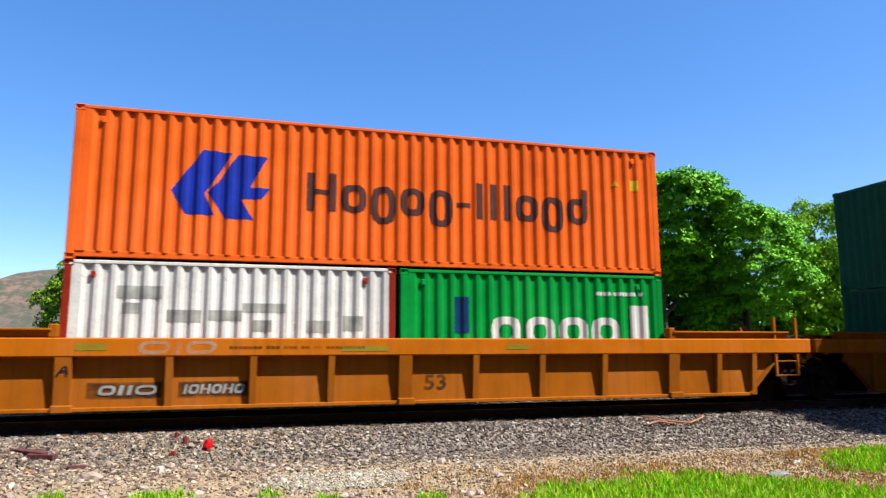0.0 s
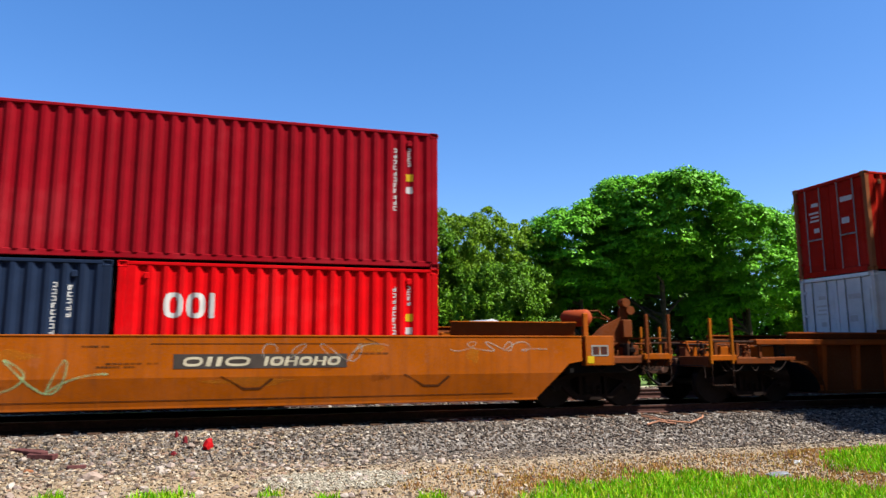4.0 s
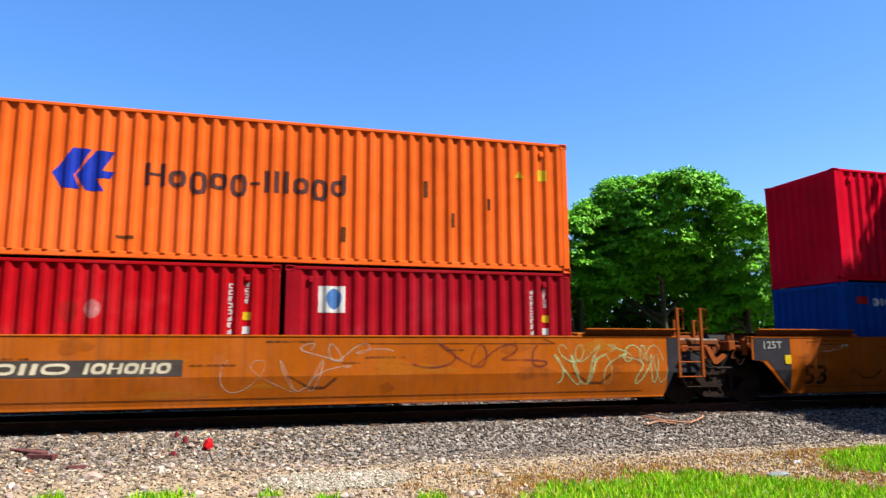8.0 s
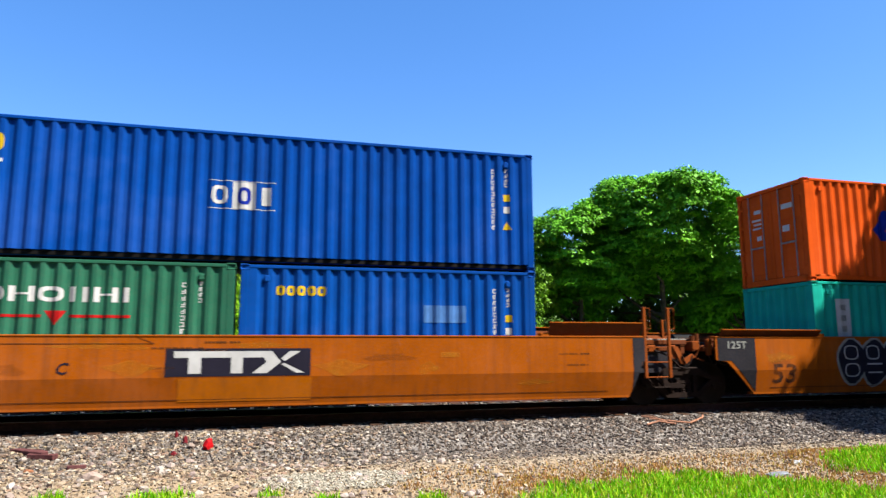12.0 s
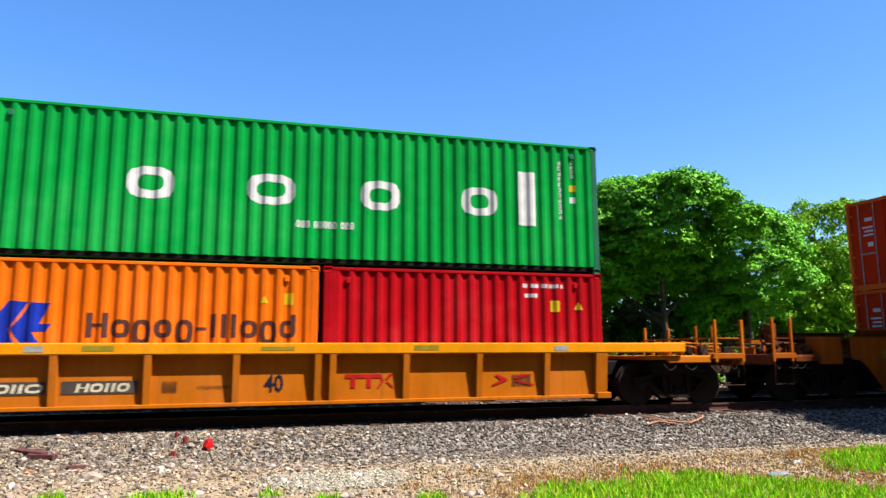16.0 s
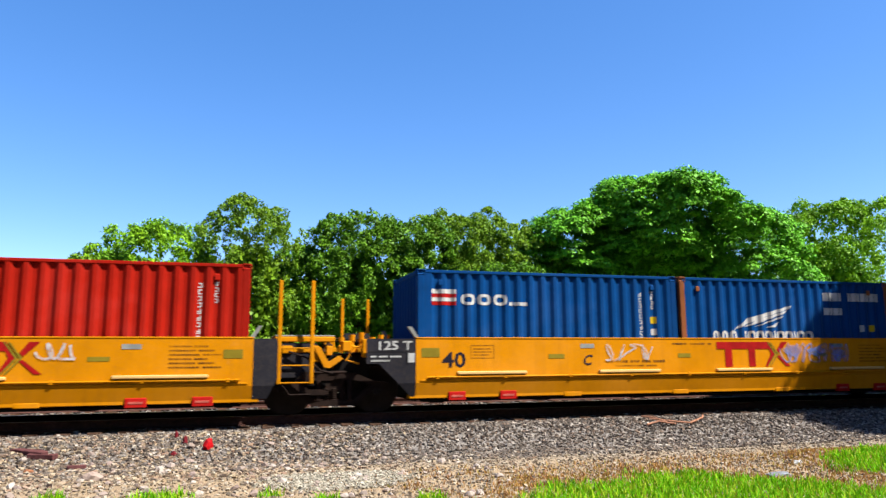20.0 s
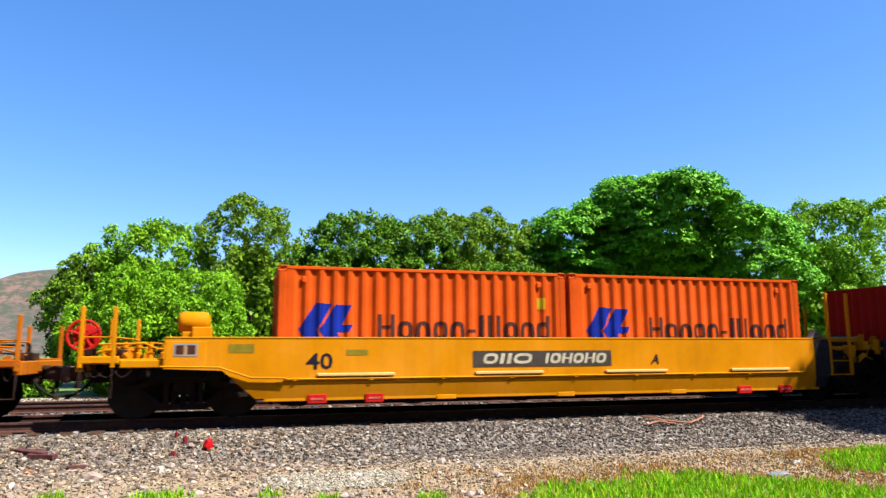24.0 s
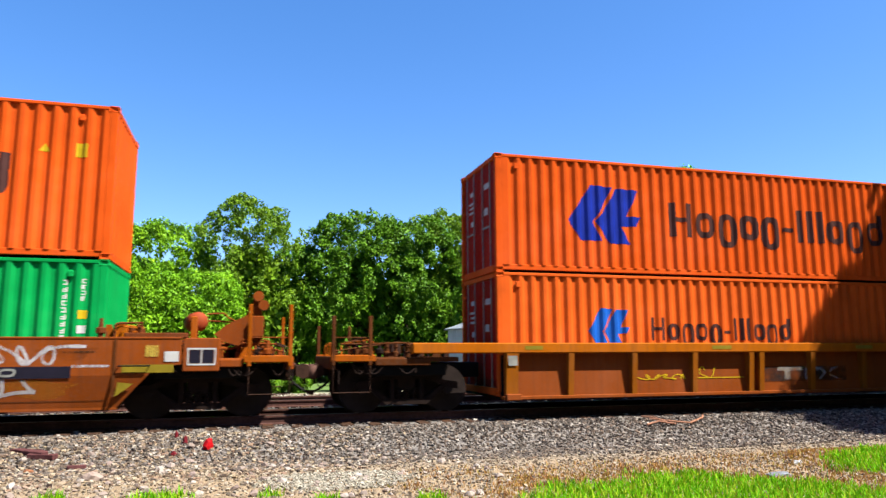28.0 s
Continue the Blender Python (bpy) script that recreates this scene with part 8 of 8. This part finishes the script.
def y_plate(c):
    mark_on(c, "load_number", text_bm("125 T", -0.52, 1.32, 0.24, stretch=1.25), M_WHITE, 1.478, "painted number 125 T")
    mark_on(c, "plate_line", [rect(-1.02, 1.20, 0.72, 0.012), rect(-0.27, 0.95, 0.012, 0.48)], BLACK_STEEL, 1.478)
    mark_on(c, "stencil", letter_bars("nn nnn nnnn", -0.98, 1.10, 0.6, 0.045) + letter_bars("nnnnn", -0.98, 1.02, 0.3, 0.03), M_WHITE, 1.478)
    mark_on(c, "sticker", [rect(-0.24, 1.0, 0.13, 0.18)], M_WHITE, 1.478)
    mark_on(c, "stencil", letter_bars("nnnnnn", -0.95, 1.02, 0.35, 0.05), M_GREY, 1.478)


Y = {}
c = ledge_car(U[10], YL, (("joint", YART), ("coupler", YEND10)))
mark_on(c, "data_panel", [rect(12.93, 1.12, 0.44, 0.28)], M_WHITE, 1.474, "white framed data panel")
mark_on(c, "data_field", [rect(12.97, 1.16, 0.16, 0.2), rect(13.17, 1.16, 0.16, 0.2)], M_DARK, 1.478)
mark_on(c, "stencil", [p for i in range(5) for p in letter_bars("nnnn nnnn", 12.25, 0.98 + 0.085 * i, 0.55, 0.04)] + [p for i in range(3) for p in letter_bars("nnnnnn nnn", 13.5, 1.02 + 0.12 * i, 0.5, 0.04)], T_BROWN, 1.476)
part("box_lid", box(13.34, 14.16, -1.50, -0.90, 1.42, 1.47, 0.008), CAR_YELLOW, c)
yellow_marks(c, None)
y_plate(c)
mark_on(c, "unit_letter", text_bm("B", 5.56, 1.01, 0.28, 0.25), M_DARK, 1.475, "painted letter B")
mark_on(c, "number_board", [rect(6.32, 0.87, 3.2, 0.29)], M_BOARD, 1.473, "dark board behind the car's number")
mark_on(c, "number_shape", slanted("HiiM", 6.5, 0.92, 1.05, 0.19) + slanted("iHNHNH", 7.95, 0.92, 1.4, 0.19), M_CREAM, 1.477, "white car number in plain shapes")
mark_on(c, "spray_scribble", scrawl(101, 1.89, 1.1, 0.57, 0.32, 3, 0.035) + scrawl(104, 2.0, 0.8, 0.4, 0.35, 2, 0.035) + scrawl(102, 10.24, 0.88, 1.75, 0.44, 5, 0.045), T_WHITE, 1.48, "white sprayed scribble")
mark_on(c, "spray_scribble", scrawl(103, 3.28, 1.0, 2.25, 0.44, 6, 0.08) + [blob(3.75, 1.25, 0.3, 0.12), blob(4.5, 1.28, 0.35, 0.1), blob(5.15, 1.22, 0.3, 0.13)], T_LILAC, 1.48, "pale blue sprayed scribble")
mark_on(c, "red_cross", [[(4.27, 0.95), (4.37, 0.95), (4.65, 1.12), (4.55, 1.12)], [(4.55, 0.95), (4.65, 0.95), (4.37, 1.12), (4.27, 1.12)]], M_RED, 1.484)
container(C20, STD, ORANGE_Y, U[10], LOW, "L", label="orange twenty-foot container with a blue arrow emblem", marks=hl(0.41, 1.47, 1.05, 1.87, 1.95, 5.68, 1.15, 1.66) + [("warning_triangle", tri(5.05, 1.85, 0.17), M_YELLOW, ""), ("sticker", [rect(5.5, 1.8, 0.17, 0.24)], M_YELLOW, "")])
container(C20, STD, RED, U[10] + CL - C20, LOW, "R", label="brick-red twenty-foot container with upright white letters", marks=[("letter_shape", [p for i in range(5) for p in letter_bars("H", 0.70, 1.0 + 0.245 * i, 0.36, 0.20, thick=0.30)], M_WHITE, "upright white lettering in plain shapes")] + id_marks(C20, STD, 41, warn=False))

c = ledge_car(U[11], YL, (("joint", YART), ("joint", YART)))
yellow_marks(c, "C", 6.84)
y_plate(c)
mark_on(c, "spray_scribble", scrawl(111, 3.95, 0.98, 1.3, 0.4, 4, 0.04), T_WHITE, 1.48, "white sprayed scribble")
mark_on(c, "spray_scribble", scrawl(112, 8.5, 0.9, 2.1, 0.5, 9, 0.045) + [blob(8.9, 1.2, 0.28, 0.12), blob(9.6, 1.18, 0.3, 0.1), blob(10.2, 1.12, 0.2, 0.12)], T_LILAC, 1.48, "pale blue sprayed scribble")
wing = [[(1.25, 1.0), (1.75, 1.42), (3.1, 1.85), (3.05, 1.75), (1.9, 1.32)], [(1.6, 1.12), (2.0, 1.36), (3.0, 1.70), (2.92, 1.6), (2.1, 1.28)], [(1.9, 1.12), (2.3, 1.30), (2.85, 1.52), (2.75, 1.42)], [(2.3, 1.12), (2.6, 1.25), (2.7, 1.30), (2.6, 1.14)]]
container(C20, STD, TEAL_BLUE, U[11], LOW, "R", posts=TEAL_BLUE, label="blue twenty-foot container with a striped flag emblem",
          marks=[("flag", [rect(0.31, 2.10, 0.52, 0.09), rect(0.31, 1.94, 0.52, 0.08)], M_WHITE, "striped flag"), ("flag_stripe", [rect(0.31, 2.02, 0.52, 0.075), rect(0.31, 1.86, 0.52, 0.075)], M_RED, ""), ("letter_shape", letter_bars("HHH", 0.95, 1.87, 1.0, 0.23, thick=0.34) + letter_bars("nnnn", 2.0, 1.87, 0.42, 0.1), M_WHITE, "white lettering in plain shapes")] + id_marks(C20, STD, 43, warn=False))
container(C20, STD, TEAL_BLUE, U[11] + CL - C20, LOW, "R", posts=POST_WOODY, label="blue twenty-foot container with a white wing emblem",
          marks=[("wing_emblem", [[(1.38 + (x - 1.25) * 0.914, 1.36 + (z - 1.0) * 0.72) for x, z in p] for p in wing], M_WHITE, "white wing emblem"), ("letter_shape", letter_bars("HHH iHHHiHHiHH", 0.84, 1.09, 2.8, 0.28, thick=0.38), M_WHITE, "white lettering in plain shapes"), ("number_panel", [rect(4.06 + 0.142 * i, 2.10, 0.128, 0.20) for i in range(12) if i != 4] + [rect(4.06 + 0.142 * i, 1.76, 0.128, 0.17) for i in range(4)], M_WHITE, ""), ("sticker", [rect(5.1, 1.36, 0.13, 0.16)], M_WHITE, ""), ("sticker", [rect(5.4, 1.36, 0.13, 0.16)], M_YELLOW, "")])

c = ledge_car(U[12], YL, (("joint", YART), ("joint", YART)))
yellow_marks(c, "D", 6.84)
y_plate(c)
mark_on(c, "spray_scribble", scrawl(121, 1.63, 0.96, 1.42, 0.45, 6, 0.05) + scrawl(122, 8.74, 1.08, 0.61, 0.32, 3, 0.045), T_WHITE, 1.48, "white sprayed scribble")
mark_on(c, "spray_scribble", scrawl(123, 3.93, 0.93, 1.53, 0.5, 6, 0.07) + [blob(4.3, 1.22, 0.25, 0.14), blob(5.0, 1.2, 0.25, 0.13)], T_LILAC, 1.48, "pale blue sprayed scribble")
container(C20, STD, ORANGE_Y, U[12], LOW, "R", label="orange twenty-foot container with a blue arrow emblem", marks=hl(0.41, 1.47, 1.05, 1.87, 1.95, 5.68, 1.15, 1.66) + [("warning_triangle", tri(5.05, 1.85, 0.17), M_YELLOW, ""), ("sticker", [rect(5.5, 1.8, 0.17, 0.24)], M_YELLOW, "")])
container(C20, STD, RED, U[12] + CL - C20, LOW, "R", label="brick-red twenty-foot container with number columns", marks=id_marks(C20, STD, 45, square=False, warn=False))

c = ledge_car(U[13], YL, (("joint", YART), ("joint", YART)))
yellow_marks(c, "E", 6.84)
part("pipe_bend", tube([(8.75, -1.53, 0.72), (8.95, -1.53, 0.70), (9.20, -1.53, 0.50), (9.42, -1.53, 0.50), (9.68, -1.53, 0.68), (9.95, -1.53, 0.72)], 0.026), CAR_YELLOW, c)
y_plate(c)
container(C20, STD, RED, U[13], LOW, "R", label="brick-red twenty-foot container with number columns", posts=RED, marks=id_marks(C20, STD, 46, square=False, warn=False))
container(C20, STD, RED, U[13] + CL - C20, LOW, "R", label="brick-red twenty-foot container with number columns", marks=id_marks(C20, STD, 47, warn=False))

c = ledge_car(U[14], YL, (("coupler", YEND14), ("joint", YART)))
mark_on(c, "length_number", text_bm("40", 0.8, 1.02, 0.42, stretch=1.2), M_DARK, 1.47, "painted number 40")
mark_on(c, "number_board", [rect(3.85, 0.9, 3.1, 0.32)], M_BOARD, 1.473, "dark board behind the car's number")
mark_on(c, "number_shape", slanted("HiiM", 4.05, 0.96, 1.05, 0.21) + slanted("iHNHNH", 5.4, 0.96, 1.4, 0.21), M_CREAM, 1.477, "white car number in plain shapes")
mark_on(c, "unit_letter", text_bm("A", 8.0, 1.02, 0.28, 0.25), M_DARK, 1.475, "painted letter A")
mark_on(c, "stencil_patch", [rect(-0.85, 1.2, 0.45, 0.16), rect(1.3, 1.15, 0.42, 0.1)], M_OLIVE, 1.47)
container(C20, STD, ORANGE, U[14], LOW, "R", label="orange twenty-foot container with a blue arrow emblem", marks=hl(0.41, 1.47, 1.05, 1.87, 1.95, 5.68, 1.15, 1.66, blue=M_BLUE) + [("sticker", [rect(5.4, 1.8, 0.17, 0.24)], M_YELLOW, "")])
container(C20, STD, ORANGE, U[14] + CL - C20, LOW, "R", label="orange twenty-foot container with a blue arrow emblem", marks=hl(0.41, 1.47, 1.05, 1.87, 1.95, 5.68, 1.15, 1.66))

# low forty-eight-foot style car
c = smooth_car(U[15], CAR_AMBER, "worn amber well car with sprayed scribbles", (("coupler", D15), ("coupler", D15)), top=1.22, crease=0.84, foot=0.30, cut=(0.2, 0.85), sill_end=1.95, lip=(1.2, -0.12), lean=0.46, lip_h=(0.17, 0.17))
weather(c, 1501, -0.2, 12.4, 0.32, 1.22, 1.49, 0.84, 0.46, 8)
mark_on(c, "number_board", [rect(1.33, 0.86, 2.38, 0.24)], M_BOARD, 1.49, "dark board behind the car's number")
mark_on(c, "number_shape", slanted("HiiM", 1.45, 0.90, 0.80, 0.16) + slanted("iHNHNH", 2.54, 0.90, 1.10, 0.16), M_CREAM, 1.493, "white car number in plain shapes")
mark_on(c, "spray_scribble", scrawl(151, 4.69, 0.80, 0.8, 0.3, 4, 0.03) + scrawl(152, 6.88, 0.80, 1.3, 0.34, 5, 0.04) + scrawl(153, 1.2, 0.35, 2.2, 0.45, 4, 0.03) + scrawl(154, 11.67, 0.9, 1.0, 0.28, 3, 0.03), T_DARK, 1.49, "dark sprayed scribble", 0.84, 0.46)
mark_on(c, "red_emblem", emblem_bars(8.66, 0.59, 1.3, 0.25), T_RED, 1.489, "worn red emblem", 0.84, 0.46)
mark_on(c, "red_spray", [rect(10.02, 0.40, 0.3, 0.76, 0.2), [(10.40, 0.75), (10.62, 0.72), (11.0, 1.14), (10.66, 1.14)], [(10.40, 0.80), (10.65, 0.85), (10.98, 0.42), (10.62, 0.42)], rect(10.95, 0.40, 0.24, 0.76, 0.1), blob(11.33, 0.96, 0.24, 0.18, k=0.06), [(11.2, 0.82), (11.42, 0.82), (11.72, 0.42), (11.42, 0.42)]], worn("smeared_dark_red_spray", (0.50, 0.006, 0.020), 0.80, 1.6), 1.491, "red sprayed strokes", 0.84, 0.46)
mark_on(c, "pale_patch", [rect(8.53, 0.85, 1.38, 0.13)], worn("worn_cream_patch", (0.85, 0.72, 0.58), 0.72, 3.0), 1.493)
mark_on(c, "pale_patch", [rect(6.29, 0.97, 0.45, 0.14), rect(3.2, 1.02, 0.5, 0.1), rect(8.3, 1.0, 0.4, 0.1)], T_PALE, 1.493)
mark_on(c, "yellow_patch", [rect(7.24, 1.12, 0.44, 0.09), rect(10.35, 1.11, 0.46, 0.09), rect(-1.0, 1.1, 1.2, 0.07)], M_YELLOW, 1.496)
mark_on(c, "length_number", text_bm("40", -0.3, 0.72, 0.34), M_DARK, 1.49, "painted number 40", 0.84, 0.46)
container(CL, HC, PLUM, U[15], LOW + HC, "L", rail_in=0.09, posts=POST_WOODY, label="plum-red corrugated container with a faded red band",
          marks=[("round_sign", [blob(1.02, 2.29, 0.16, 0.16, k=0)], M_SKY, "pale blue round sign"), ("faded_band", [rect(7.68, 2.04, 3.01, 0.37)], T_RED, "faded red band"), ("white_plate", [rect(3.95, 0.50, 0.2, 0.13), rect(0.35, 0.3, 0.16, 0.09)], M_WHITE, "")] + id_marks(CL, HC, 51))
# The door end's shade is put into its dark red colour.
container(CL, HC, TRI_ORANGE, U[15], LOW, "L", end_col=DARK_RED, label="red-orange corrugated container with upright white letters",
          marks=[("letter_shape", [p for i, k in enumerate("NHiiHi") for p in letter_bars(k, 0.86 if k != "i" else 0.98, 0.98 + 0.256 * i, 0.37 if k != "i" else 0.13, 0.205, thick=0.32 if k != "i" else 0.42)], M_WHITE, "upright white lettering in plain shapes")] + id_marks(CL, HC, 52))

c = ribbed_car(U[16], CAR_RUST, "rust-brown ribbed well car with an ochre sill", P40, (("coupler", dict(RIB40, fit="", fit_col=CAR_BROWN)), ("coupler", dict(RIB40, fit="drum mast", drum=1.16, drum_z=1.45, drum_turn=38, stands=(2.57, 3.17, 2.05), stand_col=CAR_AMBER, fit_col=COUPLER_RUST, box=(1.43, 1.89, 0.91, 1.38), box_col=CAR_AMBER, data=False))), sill_col=CAR_AMBER, post_col=CAR_OCHRE, **S40)
mark_on(c, "yellow_spray", scrawl(161, 3.2, 0.58, 1.25, 0.12, 5, 0.02) + [rect(4.7, 0.6, 1.2, 0.02)] + scrawl(162, 4.75, 0.58, 0.3, 0.3, 1, 0.02), M_YELLOW, 1.325, "thin yellow sprayed scribble")
mark_on(c, "letter_board", [rect(6.5, 0.50, 1.15, 0.34), rect(7.88, 0.50, 0.95, 0.34)], T_DARK, 1.325)
mark_on(c, "letter_shape", emblem_bars(6.85, 0.54, 1.75, 0.28), T_PALE, 1.33, "worn pale lettering in plain shapes")
mark_on(c, "stencil_patch", [rect(0.5, 1.24, 0.4, 0.08), rect(5.0, 1.24, 0.5, 0.08), rect(9.0, 1.24, 0.5, 0.08), rect(10.9, 0.55, 0.6, 0.05)], M_OLIVE, 1.50)
mark_on(c, "pale_label", [rect(0.14, 0.92, 0.2, 0.2)], M_GREY, 1.48)
HL16 = hl(1.73, 3.55, 0.70, 2.02, 4.29, 10.52, 0.93, 1.73) + [("warning_triangle", tri(11.08, 1.87, 0.17), M_YELLOW, ""), ("sticker", [rect(11.45, 1.78, 0.2, 0.24)], M_YELLOW, "")]
# Doors in brick red: orange paint with the end's shade put in.
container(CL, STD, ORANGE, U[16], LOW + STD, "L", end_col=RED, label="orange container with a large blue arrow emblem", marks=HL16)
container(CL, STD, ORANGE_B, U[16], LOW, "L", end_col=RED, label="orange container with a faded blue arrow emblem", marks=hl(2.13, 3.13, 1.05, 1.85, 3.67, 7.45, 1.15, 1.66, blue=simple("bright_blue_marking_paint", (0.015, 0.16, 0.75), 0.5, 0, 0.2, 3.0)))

c = smooth_car(U[17], CAR_RUST, "worn rusty orange well car with pale scribbles", (("coupler", dict(YEND, fit="", fit_col=END_RUST)), ("coupler", dict(YEND, fit="drum hoist", drum=1.5, drum_z=1.78, stands=(2.5, 3.24, 2.1), box=(1.35, 1.98, 0.87, 1.47), data=False, fit_col=CAR_RUST, stand_col=CAR_ORANGE, box_col=CAR_RUST))), cut=(0.3, 0.9), sill_end=1.33, top=1.45, lean=0.19)
weather(c, 1701, 0.0, 12.6, 0.32, 1.45, 1.49, 0.82, 0.19, 8)
mark_on(c, "spray_scribble", scrawl(171, 9.9, 0.98, 2.2, 0.38, 5, 0.05) + letter_bars("nnnnnnnn", 11.75, 0.96, 0.6, 0.06), T_WHITE, 1.49, "pale sprayed scribble")
mark_on(c, "spray_scribble", scrawl(172, 10.1, 0.42, 1.1, 0.5, 2, 0.06), T_WHITE, 1.49, "pale sprayed loops on the lower side", 0.82, 0.19)
mark_on(c, "dark_board", [rect(8.6, 0.78, 3.15, 0.2)], M_DARK, 1.492, "dark number board")
mark_on(c, "number_shape", slanted("HiiM", 8.8, 0.81, 0.9, 0.14) + slanted("HiNH", 9.9, 0.81, 1.0, 0.14), M_GREY, 1.496, "worn car number in plain shapes")
mark_on(c, "yellow_patch", [rect(12.92, 1.14, 0.22, 0.2)], worn("pale_yellow_square_paint", (0.85, 0.62, 0.10), 0.8, 4.0), 1.496, "pale yellow square")
mark_on(c, "yellow_patch", [rect(12.55, 0.86, 0.85, 0.14), [(12.46, 0.45), (12.75, 0.67), (12.5, 0.70)]], M_OLIVE, 1.49)
mark_on(c, "pale_label", [rect(13.24, 1.05, 0.24, 0.18)], M_WHITE, 1.496, "white label")
mark_on(c, "data_panel", [rect(13.62, 0.98, 0.49, 0.03), rect(13.62, 1.26, 0.49, 0.03), rect(13.62, 1.01, 0.025, 0.25), rect(14.085, 1.01, 0.025, 0.25), rect(13.85, 1.01, 0.02, 0.25)], M_WHITE, 1.478, "white framed data stencil")
mark_on(c, "data_field", [rect(13.66, 1.02, 0.18, 0.23), rect(13.88, 1.02, 0.19, 0.23)], M_DARK, 1.476)
part("body_seam", box(12.40, 12.45, -1.505, -1.49, 0.45, 1.44, 0.003), CAR_BROWN, c)
part("grab_iron", tube([(12.5, -1.49, 0.98), (12.5, -1.56, 0.98), (13.0, -1.56, 0.98), (13.0, -1.49, 0.98)], 0.016), BLACK_STEEL, c)
clutter(c, lambda d: 12.05 + d, 0.0, 0.75, 1.48, 5, (CAR_ORANGE, END_RUST, CAR_AMBER), 18, -1.42, -0.9)
part("top_plate", box(12.55, 13.6, -1.49, -1.0, 1.47, 1.56, 0.012), END_RUST, c)
container(CL, HC, ORANGE, U[17], LOW + STD, "L", label="orange container with dark lettering", marks=hl(1.73, 3.55, 0.86, 2.19, 4.29, 10.45, 1.10, 1.88) + [("warning_triangle", tri(10.9, 1.95, 0.18), M_YELLOW, ""), ("sticker", [rect(11.5, 1.88, 0.2, 0.26)], M_YELLOW, "")])
container(CL, STD, FRESH_GREEN, U[17], LOW, "L", label="green corrugated container with a white panel", marks=[("panel", [rect(9.72, 0.80, 0.5, 1.3)], M_WHITE, "white panel with red marks"), ("red_mark", [rect(9.80, 0.95 + 0.3 * i, 0.3, 0.1) for i in range(4)], M_RED, "")] + id_marks(CL + 0.22, STD, 61, warn=False))


# ---- motion ----
def way(t):
    """How far the train has come along the track at t seconds."""
    k = t / 14.0 - 1.0
    return 149.372 * k + 2.6832 * k ** 2 + 0.0616 * k ** 3 - 0.2768 * k ** 4 + 0.1676 * k ** 5


def motions():
    times = [float(t) for t in range(29)]
    for ob, u, z in MOVING:
        walk(ob, [(t, pose(u + way(t), 0, z)) for t in times])
    lead = {}
    for w, i in WHEELS:
        if i not in lead:
            lead[i] = w
            x = w.location.x
            walk(w, [(n / FPS, pose(x, 0, WHEEL_R, 0, math.degrees(way(n / FPS) - way(0)) / WHEEL_R % 360, 0)) for n in range(28 * FPS + 1)])
        else:
            w.rotation_mode = "QUATERNION"
            d = w.animation_data_create()
            d.action = lead[i].animation_data.action
            d.action_slot = lead[i].animation_data.action_slot


motions()
